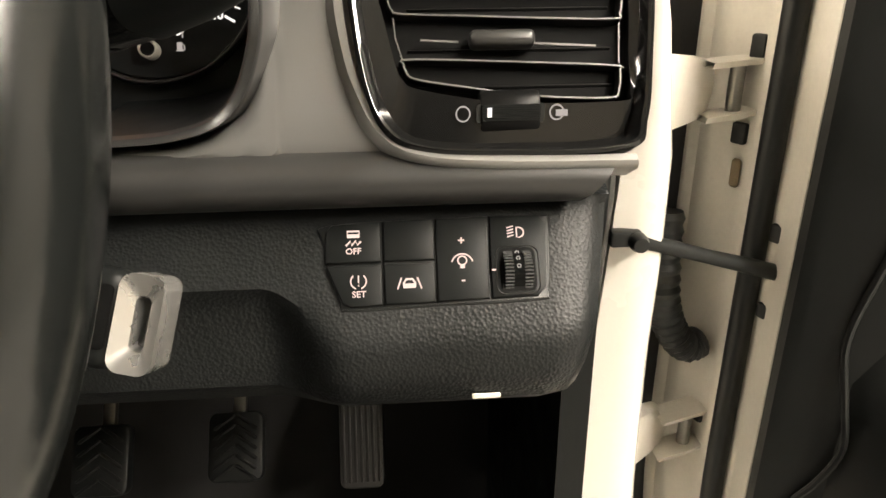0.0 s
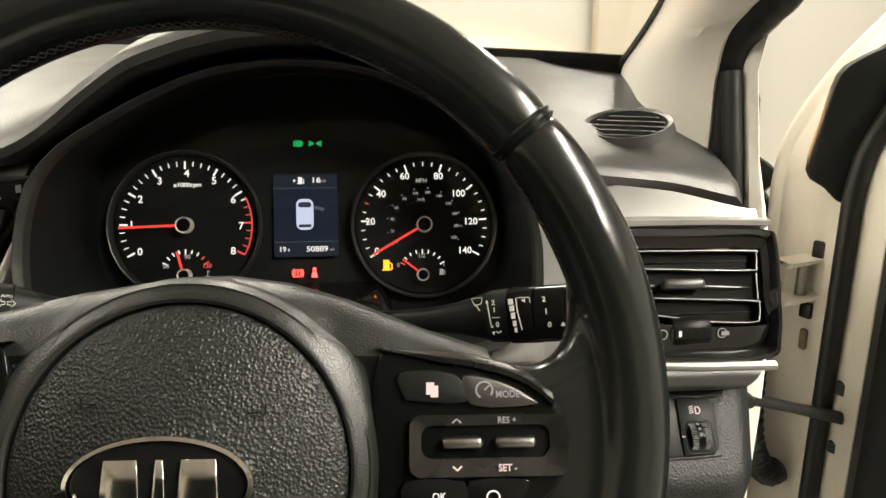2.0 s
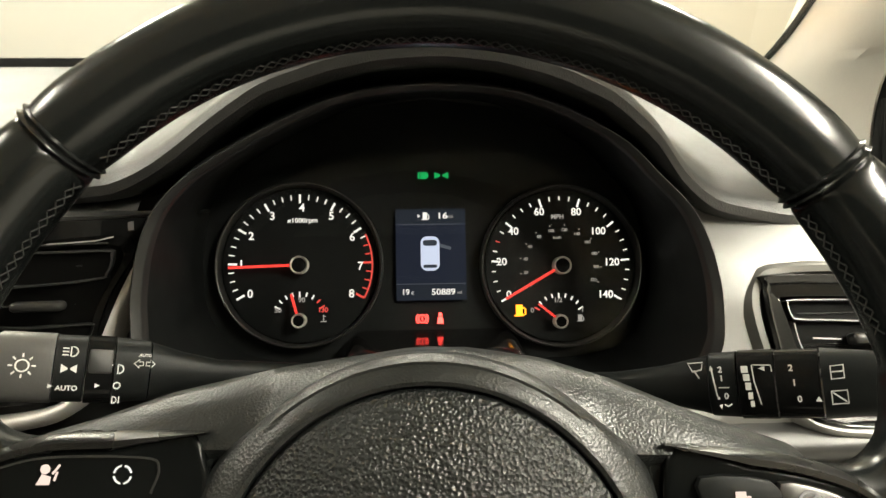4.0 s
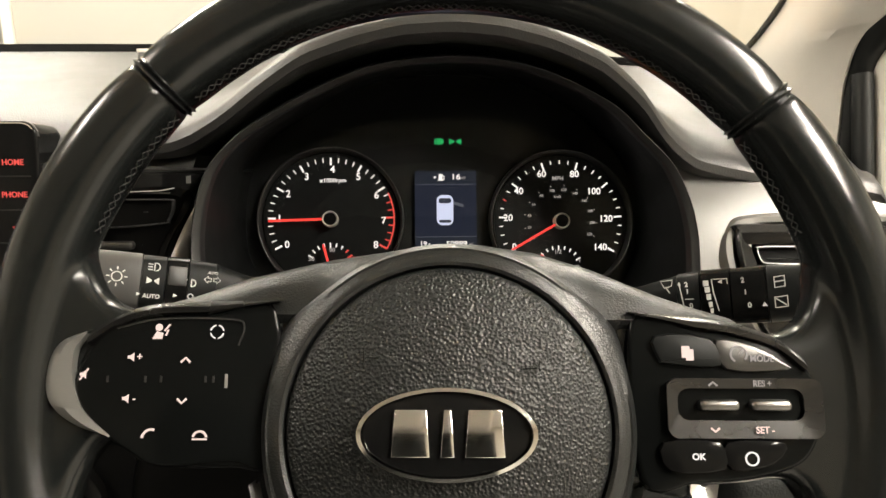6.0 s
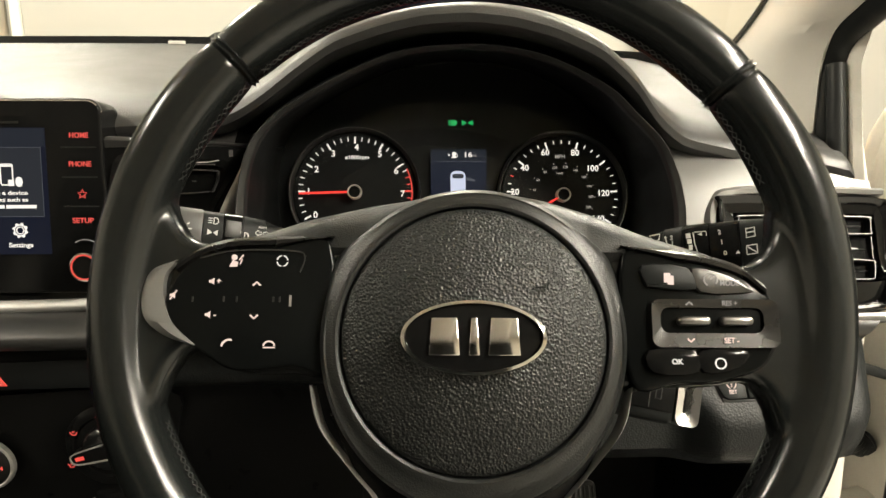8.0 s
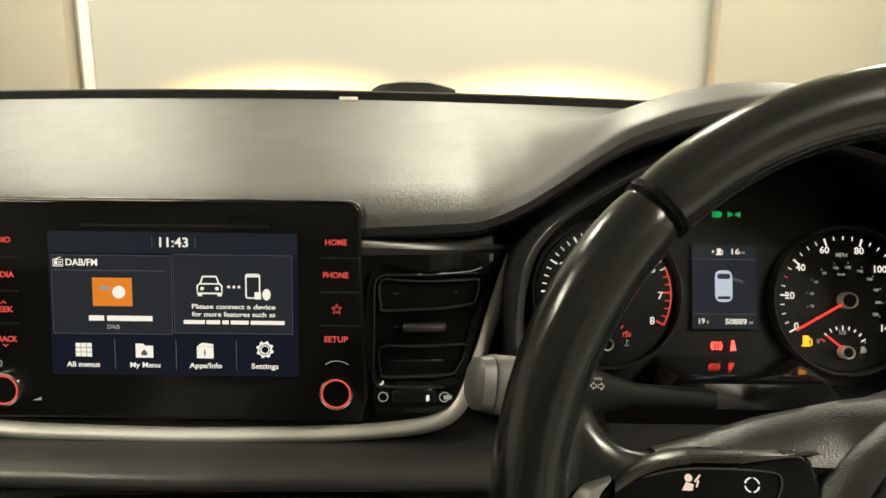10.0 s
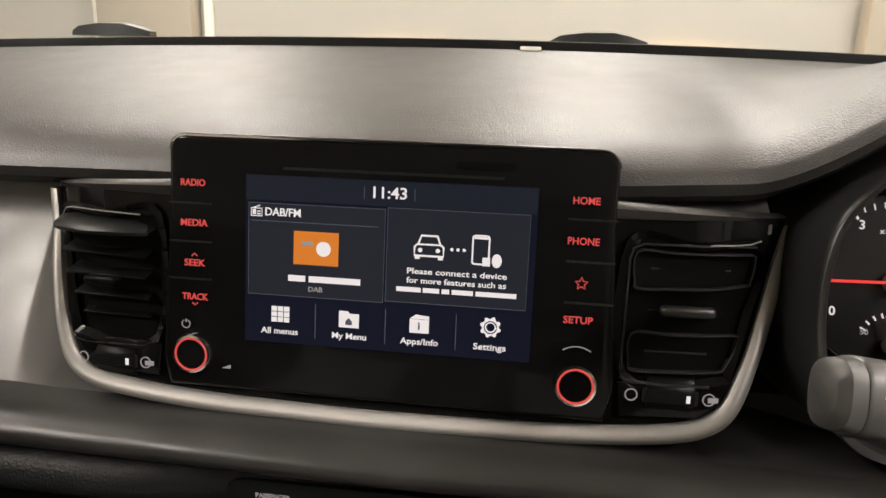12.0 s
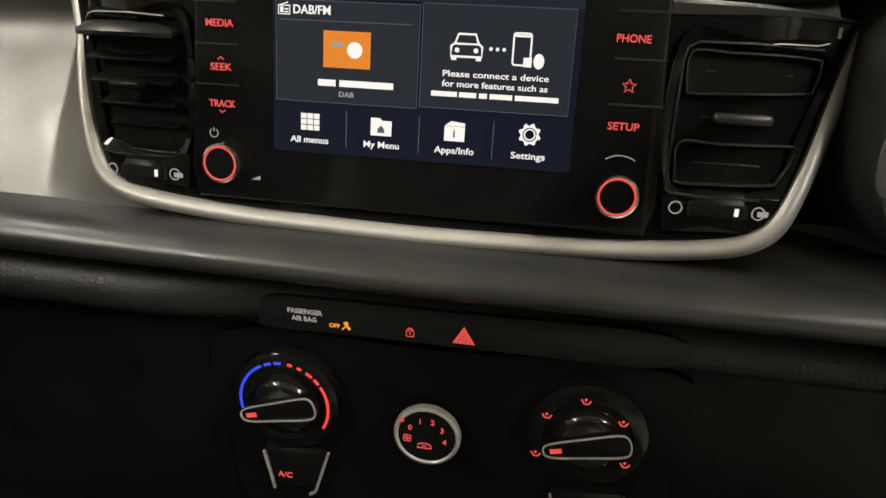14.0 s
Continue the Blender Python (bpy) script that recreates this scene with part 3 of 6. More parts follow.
# unseen passenger side and rear of the cabin: plain slabs that keep light out
slab("side_wall", -0.80, -1.6, 0.2, -0.76, 0.36, 0.98, MATTE, "plain dark slab for the unseen passenger side", "panel")
slab("rear_light_block", -0.76, -1.95, 0.2, 0.74, -1.90, 1.5, MATTE, "plain dark slab shutting light out of the unseen rear", "panel")

# ---- centre: screen unit and vents ----
F_UNIT = pose(0, 0.013, 0.965, -6.5)
HALF_OUT = mm((0, -82.5), (60, -81.5), (95, -80.5), (135, -77.5), (163, -73.2), (177, -67.5), (185, -60.5), (190.5, -50), (197.5, -29), (203.5, -9), (209.5, 10), (219, 38.5))
HALF_IN = mm((0, -73), (60, -72), (95, -71), (135, -68), (160, -64.2), (171, -60), (178.5, -53.5), (183.5, -43), (189.5, -27), (194.5, -9), (199.5, 9), (208.5, 38.5))
CORNERS = [(-x, z) for x, z in HALF_OUT[:0:-1]] + HALF_OUT
INNER = [(-x, z) for x, z in HALF_IN[:0:-1]] + HALF_IN
surround = thing("centre_surround", F_UNIT, "gloss black centre fascia edged with satin silver trim", "fascia")


def bend(bm):
    """The fascia's ends turn away from the cabin, most at the top."""
    for v in bm.verts:
        v.co.y += fascia_bend(v.co.x, v.co.z)
        if v.co.x > 0.17:
            more = 7 * (v.co.x - 0.17) ** 2 * min(1.0, max(0.0, (v.co.z + 0.085) / 0.10))
            v.co.y += more
            v.co.x += 0.5 * more
    return bm


def bpart(name, bm, *rest, **more):
    return part(name, bend(bm), *rest, **more)


o_s, i_s = curve_pts([(*p, 0) for p in CORNERS], 6), curve_pts([(*p, 0) for p in INNER], 6)


def evenly(pts, n):
    """Points at equal steps along a line."""
    run = [0.0]
    for p, q in zip(pts, pts[1:]):
        run.append(run[-1] + (q - p).length)
    return [Vector([lerp(run[-1] * k / n, run, [p[c] for p in pts]) for c in range(3)]) for k in range(n + 1)]


rows = []
for a, b in zip(evenly(o_s, 150), evenly(i_s, 150)):
    ring_ = [(a.x, 0.012, a.y), (a.x, 0.0030, a.y)]
    for k in range(7):
        s = 0.02 + 0.96 * k / 6
        ring_.append((a.x + (b.x - a.x) * s, 0.0022 - 0.0052 * math.sin(math.pi * (0.12 + 0.80 * s)), a.y + (b.y - a.y) * s))
    rows.append(ring_ + [(b.x, 0.0035, b.y), (b.x, 0.010, b.y)])
bpart("satin_edging", loft(rows), SILVER, surround, "satin silver U-shaped trim")
xsu = [-0.2085 + 0.417 * k / 138 for k in range(139)]
low_x = [p.x for p in i_s]
low_z = [p.y for p in i_s]
bm_rows = []
for x in xsu:
    zl = lerp(x, low_x, low_z)
    cuts = [zl, zl * 0.5 - 0.021, -0.0415] + [-0.0415 + 0.0690 * k / 8 for k in range(1, 8)] + [0.0275, 0.034, 0.041]
    bm_rows.append([(x, 0.005, max(zl, z)) for z in cuts])
bm = loft(bm_rows)
for fc in list(bm.faces):
    c_ = fc.calc_center_median()
    if 0.128 < abs(c_.x) < lerp(c_.z, (-0.0415, 0.0275), (0.181, 0.199)) and -0.0415 < c_.z < 0.0275:
        bm.faces.remove(fc)
bmesh.ops.remove_doubles(bm, verts=bm.verts, dist=1e-6)
bpart("fascia", bm, GLOSS, surround, "gloss black backing")
for sg in (-1, 1):
    rows = []
    for k in range(17):
        t = k / 16
        x = sg * (0.110 + 0.115 * t)
        zt, zb_ = 0.0480 - 0.0055 * t, 0.0385 + 0.0030 * t
        rows.append([(x, 0.014, zt + 0.001), (x, 0.006, zt), (x, 0.0035, zt * 0.7 + zb_ * 0.3), (x, 0.0045, zb_ + 0.001), (x, 0.010, zb_)])
    bpart("upper_strip", loft(rows), BAND, surround, "satin grey strip below the pad")

unit = thing("infotainment_unit", F_UNIT, "gloss black touchscreen unit showing its home menu", "touchscreen")
body = rrect(-0.1195, -0.068, 0.1195, 0.0735, 0.009)
body = [(x, z) for x, z in rrect(-0.1195, 0.02, 0.1195, 0.0735, 0.009)[:12]] + mm((-119.5, 30), (-124, -50), (-120, -66.5), (120, -66.5), (124, -50), (119.5, 30))
part("housing", plate(body, 0.030, 0.0025, -0.0004, 3), GLOSS, unit, "gloss black housing")
hi_ = max(z for x, z in body)
# satin strip stands for the windscreen's reflection on the top bevel
part("housing_highlight", tube([(x, 0.0016, z + 0.0002) for x, z in sorted(body) if z > hi_ - 0.012], 0.0007, 6), SATIN2, unit, "thin satin strip for the top edge's highlight")
part("edge_line", stroke([(x, z) for x, z in rrect(-0.1188, 0.02, 0.1188, 0.0728, 0.009)[2:10]], 0.0008, 0.0004, -0.0006), CHROME, unit)
Y0 = -0.0008
part("display", bars(-0.0755, -0.0375, 0.0800, 0.0535, Y0), L_SCREENB, unit, "lit dark blue display")
Y1, Y2, Y3 = Y0 - 0.0003, Y0 - 0.0006, Y0 - 0.0009
part("status_bar", bars(-0.0750, 0.0400, 0.0795, 0.0530, Y1), L_SCREEN, unit)
part("tile", bars(-0.0735, -0.0110, 0.0012, 0.0385, Y1), L_TILEB, unit)
part("tile", bars(0.0025, -0.0100, 0.0765, 0.0395, Y1), L_TILEB, unit)
for seg in ([(-0.0735, -0.0110), (-0.0735, 0.0385), (0.0012, 0.0385), (0.0012, -0.0110)], [(0.0025, -0.0100), (0.0025, 0.0395), (0.0765, 0.0395), (0.0765, -0.0100)]):
    part("tile_border", stroke(seg, 0.0004, 0.0002, Y2, True), L_LINE, unit)
part("rule_line", bars(-0.0720, 0.0288, -0.0025, 0.0292, Y2), L_LINE, unit)
for x in (-0.0355, 0.0030, 0.0409):
    part("divider", bars(x - 0.0002, -0.0335, x + 0.0002, -0.0145, Y2), L_LINE, unit)
for x in (-0.0104, 0.0164):
    part("divider", bars(x - 0.00015, 0.0435, x + 0.00015, 0.0500, Y2), L_LINE, unit)


def print_on(parent, body_, size, x, z, y, material, stretch=1.0, align="CENTER", name="lettering", width=0.0):
    return part(name, letters(body_, size, x, z, y, align, stretch, width=width), material, parent, smooth=False)


print_on(unit, "11:43", 0.0060, 0.0028, 0.0468, Y3, L_WHITE, width=0.0178)
print_on(unit, "DAB/FM", 0.0043, -0.0543, 0.0338, Y3, L_WHITE, width=0.0195)
print_on(unit, "DAB", 0.0027, -0.0358, -0.0066, Y3, L_DIM, width=0.0078)
part("station_tile", bars(-0.0482, 0.0066, -0.0236, 0.0245, Y2), L_TILE, unit, "orange station tile")
part("station_mark", plate(disc(0.0040, 24, -0.0317, 0.0155), 0.0002, 0, Y3), L_WHITE, unit)
part("station_mark", bars(-0.0437, 0.0168, -0.0375, 0.0192, Y3), L_DIM, unit)
for x0, x1 in ((-0.0509, -0.0415), (-0.0395, -0.0112), (-0.0228, -0.0201)):
    part("station_name_bar", bars(x0, -0.0027, x1, 0.0006, Y3), L_WHITE, unit)
for k, body_ in enumerate(("Please connect a device", "for more features such as")):
    print_on(unit, body_, 0.0030, 0.0398, 0.0070 - 0.0049 * k, Y3, L_WHITE, width=0.0522)
for x0, x1 in ((0.0084, 0.0215), (0.0225, 0.0312), (0.0325, 0.0365), (0.0378, 0.0490), (0.0503, 0.0715)):
    part("caption_bar", bars(x0, -0.0041, x1, -0.0016, Y3), L_WHITE, unit)
for x, body_, wd in ((-0.0553, "All menus", 0.0208), (-0.0165, "My Menu", 0.0188), (0.0217, "Apps/Info", 0.0204), (0.0590, "Settings", 0.0170)):
    print_on(unit, body_, 0.0033, x, -0.0308, Y3, L_WHITE, width=wd)
# radio, car, telephone and menu pictograms
part("radio_icon", joined(stroke(mm((-72, 31.5), (-66, 31.5), (-66, 35.6), (-72, 35.6)), 0.0006, 0.0002, Y3, True), bars(-0.0712, 0.0322, -0.0694, 0.0350, Y3), bars(-0.0688, 0.0322, -0.0668, 0.0329, Y3), bars(-0.0688, 0.0336, -0.0668, 0.0343, Y3), stroke(mm((-71.5, 35.6), (-67, 37.2)), 0.0005, 0.0002, Y3)), L_WHITE, unit)
part("car_icon", joined(stroke(mm((17.3, 15.4), (17.3, 20.2), (19.2, 21.6), (20.8, 26), (29.2, 26), (30.8, 21.6), (32.6, 20.2), (32.6, 15.4)), 0.0011, 0.0002, Y3, True), stroke(mm((19.2, 21.4), (30.8, 21.4)), 0.0009, 0.0002, Y3), bars(0.0176, 0.0136, 0.0202, 0.0156, Y3), bars(0.0298, 0.0136, 0.0324, 0.0156, Y3), plate(disc(0.0012, 12, 0.0203, 0.0184), 0.0002, 0, Y3), plate(disc(0.0012, 12, 0.0296, 0.0184), 0.0002, 0, Y3)), L_WHITE, unit)
for x in (0.0369, 0.0401, 0.0433):
    part("dot", plate(disc(0.0009, 12, x, 0.0196), 0.0002, 0, Y3), L_WHITE, unit)
part("telephone_icon", joined(stroke([(x, z) for x, z in rrect(0.0477, 0.0128, 0.0562, 0.0276, 0.0012, 3)], 0.0009, 0.0002, Y3, True), bars(0.0483, 0.0258, 0.0556, 0.0270, Y3), bars(0.0530, 0.0120, 0.0570, 0.0165, Y3 - 0.0003), plate(disc(0.0026, 18, 0.0604, 0.0150, 0.0036), 0.0002, 0, Y3)), L_WHITE, unit)
grid = [bars(-0.0600 + 0.0035 * i, -0.0257 + 0.0030 * j, -0.0570 + 0.0035 * i, -0.0231 + 0.0030 * j, Y3) for i in range(3) for j in range(3)]
for sq in grid:
    part("menu_square", sq, L_WHITE, unit)
part("folder_icon", joined(plate(mm((-22.3, -26), (-11.3, -26), (-11.3, -18.3), (-16.5, -18.3), (-17.3, -17), (-22.3, -17)), 0.0002, 0, Y3)), L_WHITE, unit)
part("folder_mark", plate(mm((-18.6, -24.4), (-15.0, -24.4), (-15.0, -22.6), (-16.8, -20.6), (-18.6, -22.6)), 0.0002, 0, Y3 - 0.0003), L_LINE, unit)
part("apps_icon", joined(plate(mm((16.2, -26), (26.6, -26), (26.6, -18.6), (16.2, -18.6)), 0.0002, 0, Y3), plate(mm((16.2, -18.4), (19.5, -16), (26.6, -16.8), (26.6, -18.4)), 0.0002, 0, Y3)), L_WHITE, unit)
print_on(unit, "i", 0.0042, 0.0213, -0.0222, Y3 - 0.0004, L_LINE, 1.2)
gear = []
for k in range(32):
    a = 2 * math.pi * k / 32
    r = 0.0056 if (k // 2) % 2 else 0.0045
    gear.append((0.0590 + r * math.cos(a), -0.0200 + r * math.sin(a)))
part("gear_icon", frame_plate(gear, disc(0.0022, 32, 0.0590, -0.0200), 0.0002, Y3), L_WHITE, unit)
part("gear_icon", stroke(arc(0.0032, 0, 350, 24, 0.0590, -0.0200), 0.0006, 0.0002, Y3 - 0.0003), L_LINE, unit)

# side keys
for body_, x, z, wd in (("RADIO", -0.1055, 0.0473, 0.0139), ("MEDIA", -0.1050, 0.0255, 0.0153), ("SEEK", -0.1047, 0.0035, 0.0119), ("TRACK", -0.1045, -0.0154, 0.0149), ("HOME", 0.1037, 0.0480, 0.0134), ("PHONE", 0.1035, 0.0275, 0.0158), ("SETUP", 0.1035, -0.0132, 0.0150)):
    print_on(unit, body_, 0.0037, x, z, Y0, L_CORAL, width=wd)
part("seek_arrow", stroke(mm((-106.3, 7.4), (-104.7, 8.8), (-103.1, 7.4)), 0.0006, 0.0003, Y0), L_CORAL, unit)
part("track_arrow", stroke(mm((-106.1, -18.6), (-104.5, -20.0), (-102.9, -18.6)), 0.0006, 0.0003, Y0), L_CORAL, unit)
star = [(0.1040 + (0.0034 if k % 2 == 0 else 0.0015) * math.sin(math.pi * k / 5), 0.0060 + (0.0034 if k % 2 == 0 else 0.0015) * math.cos(math.pi * k / 5)) for k in range(10)]
part("star_mark", stroke(star, 0.0006, 0.0003, Y0, True), L_CORAL, unit)
for z in (0.0363, 0.0153, -0.0054):
    part("key_gap", bars(-0.1195, z - 0.0005, -0.0950, z + 0.0005, -0.0006), RUBBER, unit)
    part("key_gap", bars(0.0950, z - 0.0005 + 0.003, 0.1195, z + 0.0005 + 0.003, -0.0102), RUBBER, unit)
part("power_mark", joined(stroke(arc(0.0023, 120, 420, 18, -0.1098, -0.0310), 0.0005, 0.0003, Y0), stroke(mm((-109.8, -30.2), (-109.8, -28.2)), 0.0005, 0.0003, Y0)), L_DIM, unit)
part("volume_mark", plate(mm((-88.8, -54.6), (-83.6, -54.6), (-83.6, -52.4)), 0.0003, 0, Y0), L_DIM, unit)
part("tune_mark", stroke(arc(0.0125, 55, 125, 14, 0.1040, -0.0395), 0.0005, 0.0003, Y0), L_DIM, unit)
part("slot", plate(rrect(-0.055, 0.0565, 0.062, 0.0580, 0.0006), 0.0005, 0, Y0), RUBBER, unit)
part("sensor_window", plate(rrect(0.037, 0.0615, 0.068, 0.0650, 0.0012), 0.0006, 0, Y0), GLOSS, unit)
SKIRT = mat("bright_knob_skirt", (0.72, 0.71, 0.70), 0.16, metal=1.0, var=0.04)
for x in (-0.1046, 0.1042):
    knob = part("knob", turned([(0.0, -0.0056), (0.0080, -0.0056), (0.0083, -0.0052)]), GLOSS, unit, "gloss black rotary knob", pose(x, 0, -0.0468))
    part("knob_ring", turned([(0.0083, -0.0054), (0.0089, -0.0060), (0.0095, -0.0054), (0.0095, -0.0046), (0.0083, -0.0046)]), L_RED, knob, "lit red ring")
    part("knob_skirt", turned([(0.0095, -0.0054), (0.0106, -0.0052), (0.0111, -0.0036), (0.0113, 0.0000), (0.0120, 0.0002)]), SKIRT, knob, "bright skirt")


def thumb(v, x, z, w, y=-0.006, lit=1, shape=lambda q: q):
    part("thumbwheel_slot", shape(plate(rrect(x - w / 2 - 0.002, z - 0.0038, x + w / 2 + 0.002, z + 0.0038, 0.0015), 0.001, 0, y + 0.0003)), RUBBER, v)
    wheel_ = part("thumbwheel", shape(moved(turned([(0, -w / 2), (0.0115, -w / 2), (0.0120, -w / 2 + 0.001), (0.0120, w / 2 - 0.001), (0.0115, w / 2), (0, w / 2)], 36), pose(x, y + 0.0113, z, 0, 0, 90))), BLADE, v)
    for k in range(7):
        a = radians(-13.5 + 4.5 * k)
        part("rib", shape(rbox(w * 0.96, 0.0007, 0.0007, 0, 1, (x, y + 0.0113 - 0.0122 * math.cos(a), z + 0.0122 * math.sin(a)))), MATTE, wheel_)
    part("position_mark", shape(bars(x + lit * w * 0.36 - 0.001, z - 0.0019, x + lit * w * 0.36 + 0.001, z + 0.0019, y - 0.0013)), L_WHITE, wheel_)
    part("closed_mark", shape(stroke(disc(0.0030, 20, x - w / 2 - 0.0078, z), 0.0006, 0.0003, y, True)), L_DIM, v)
    part("open_mark", shape(joined(stroke(disc(0.0030, 20, x + w / 2 + 0.0072, z), 0.0006, 0.0003, y, True), bars(x + w / 2 + 0.0068, z - 0.0016, x + w / 2 + 0.0120, z + 0.0010, y))), L_DIM, v)


BLADE = mat("vent_blade_black", (0.004, 0.004, 0.004), 0.34, var=0.15, spec=0.10)
V_OUT = mm((125.5, 29.5), (160, 30), (200, 29), (191.5, -6), (183.5, -38), (178, -43), (128, -43.5))
V_IN = mm((130, 25.5), (160, 25.5), (195.5, 24.5), (187, -8), (180, -35.5), (174.5, -39.5), (131, -40))


def flat_ring(v, o_, i_, y, lip):
    a_ = [(p.x, p.y) for p in curve_pts([(*q, 0) for q in o_], 5, True)]
    b_ = [(p.x, p.y) for p in curve_pts([(*q, 0) for q in i_], 5, True)]
    bpart("frame", frame_plate(a_, b_, 0.014, y, lip), GLOSS, v)


def fascia_vent(sg, label):
    """Vent of the centre fascia; sg: -1 mirrors it to the passenger's side."""
    f = (lambda p: p) if sg > 0 else (lambda p: [(-x, z) for x, z in p][::-1])
    v = thing("air_vent", F_UNIT, label, "air vent", "air vents")
    flat_ring(v, f(V_OUT), f(V_IN), 0.0022, 0.003)
    mouth = [(p.x, p.y) for p in curve_pts([(*q, 0) for q in f(V_IN)], 5, True)]
    bpart("duct", loft([[(x, y, z) for x, z in mouth] for y in (0.008, 0.030, 0.060)], True, True), DUCT, v)
    face = f(mm((125.5, -44.5), (182, -43), (176, -56), (168, -61), (128, -63)))
    bpart("lower_face", plate(face, 0.003, 0.0006, 0.0020), GLOSS, v)
    return v, f


def slat(v, x0, x1, z, y, deep, tilt, thick=0.0016, mtl=None, name="slat", label=""):
    bpart(name, moved(rbox(x1 - x0, deep, thick, thick * 0.4, 2), pose((x0 + x1) / 2, y + deep / 2, z, tilt)), mtl or BLADE, v, label)


vent, f = fascia_vent(1, "gloss black centre air vent with horizontal blades")
RINGS = (mm((131.5, 23.5), (150, 23.8), (188, 23.2), (192.5, 20), (190.5, 9.5), (186, 7.0), (150, 5), (133, 4.5), (131, 8)), mm((131.5, -19.2), (150, -18.6), (182, -18), (186, -21), (180, -34), (175, -37), (150, -38.4), (133, -38.6), (131, -35)))
for ring_ in RINGS:
    rr_ = [(p.x, p.y) for p in curve_pts([(*q, 0) for q in ring_], 4, True)]
    bpart("blade_edge", stroke(rr_, 0.0009, 0.012, 0.0040, True), FINELINE, vent)
for z, x1 in ((0.0150, 0.187), (-0.0065, 0.184), (-0.0285, 0.178)):
    slat(vent, 0.134, x1, z, 0.0085, 0.014, 4, 0.0012)
    bpart("slat_edge", rbox(x1 - 0.146, 0.0008, 0.0010, 0.0003, 1, ((0.136 + x1) / 2 - 0.002, 0.0080, z)), FINELINE, vent)
for k in range(4):
    bpart("vane", rbox(0.0011, 0.010, 0.060, 0.0003, 1, (0.1435 + 0.0115 * k, 0.030, -0.007)), BLADE, vent)
bpart("direction_tab", rbox(0.028, 0.008, 0.0056, 0.0024, 3, (0.1590, 0.0060, -0.0065)), BAND, vent, "grey slider tab")
bpart("frame_edge", stroke(mm((192, 27.5), (160, 28.2), (134, 28), (129, 25.5), (127.6, 20), (127.2, -20), (126.8, -40.5)), 0.0009, 0.0006, 0.0016), FINELINE, vent)
bpart("frame_foot", stroke(mm((127, -41.5), (130, -43.6), (150, -44.4), (172, -44.2)), 0.0013, 0.0006, 0.0016), FINELINE, vent)
bpart("upper_glint", stroke(mm((150, 28.2), (175, 28.8), (188, 29.2), (194, 30.8)), 0.0007, 0.0004, 0.0018), SILVER, vent, "thin bright line")
thumb(vent, 0.1530, -0.0505, 0.0240, 0.0012, 1, bend)

vent, f = fascia_vent(-1, "gloss black centre air vent with tilted blades")
for k, (z, out) in enumerate(((0.0075, -0.004), (-0.0045, -0.003), (-0.0165, 0.000), (-0.0275, 0.003))):
    x0 = -0.192 + 0.0050 * k
    slat(vent, x0, -0.133, z, out, 0.018, 20, 0.0014)
for k in range(4):
    bpart("vane", rbox(0.0011, 0.010, 0.060, 0.0003, 1, (-0.1435 - 0.0115 * k, 0.030, -0.007)), BLADE, vent)
# the top blade is a thick lip that stands out of the frame
top = [[(x, -0.0075 + 0.002 * e, 0.0165), (x, -0.0085 + 0.002 * e, 0.0185), (x, -0.0072 + 0.002 * e, 0.0205), (x, 0.002, 0.0245 - 0.001 * e), (x, 0.014, 0.0265 - 0.002 * e), (x, 0.014, 0.0215), (x, 0.000, 0.0170)] for x, e in ((-0.2000, 1.6), (-0.1985, 0.5), (-0.190, 0), (-0.165, 0), (-0.145, 0.6), (-0.136, 2.0), (-0.1325, 3.4))]
bpart("top_blade", loft(top, True, True), RUBBER, vent, "black top blade standing proud")
bpart("upper_glint", stroke(mm((-199, 22), (-197.5, 26.0), (-194, 28.3), (-186, 29.3), (-160, 29), (-138, 28.0)), 0.0007, 0.0004, 0.0018), SILVER, vent, "thin bright line")
bpart("direction_tab", rbox(0.020, 0.008, 0.0040, 0.0018, 2, (-0.1580, -0.0035, -0.0085)), BLADE, vent, "black slider tab")
# satin stroke drawn in for a glint below the blades
bpart("lower_glint", stroke(mm((-181, -45.5), (-172, -47), (-137, -46.5), (-131, -43.5)), 0.0006, 0.0004, 0.0016), BAND, vent)
thumb(vent, -0.1545, -0.0560, 0.0240, 0.0012, 1, bend)

# outer vent by the door
F_VENT = pose(0.645, 0.009, 0.925, -27)
vent = thing("air_vent", F_VENT, "gloss black outer air vent with silver-lined blades", "air vent", "air vents")
out_ = curve_pts([(*p, 0) for p in mm((-60, 46), (20, 45), (62, 43), (69, 34), (66, -5), (62, -32), (53, -45), (0, -46), (-35, -44), (-52, -36), (-61, -15), (-66, 20), (-66, 40))], 5, True)
mid_ = curve_pts([(*p, 0) for p in mm((-55, 40), (20, 39), (57, 38), (63, 30), (60, -5), (57, -26), (49, -38), (0, -39), (-33, -37), (-47, -30), (-55, -12), (-60, 18), (-60, 35))], 5, True)
in_ = curve_pts([(*p, 0) for p in mm((-52, 33), (20, 32), (55, 31), (58.5, 27), (57.0, 0), (56, -18), (51, -23), (0, -22.5), (-36, -16), (-44, -11), (-47, -3), (-51.5, 18), (-54, 30))], 5, True)
mouth = [(p.x, p.y) for p in in_]
rows = [[(p.x, 0.012, p.y) for p in out_], [(p.x, -0.002, p.y) for p in out_], [(p.x * 0.97, -0.004, p.y * 0.97) for p in out_], [(p.x * 0.95, -0.0035, p.y * 0.95) for p in out_], [(p.x, lerp(p.y, (-0.036, -0.015), (0.0062, 0.0015)), p.y) for p in mid_], [(p.x, lerp(p.y, (-0.020, -0.005), (0.0003, 0.003)), p.y) for p in in_], [(p.x, 0.012, p.y) for p in in_]]
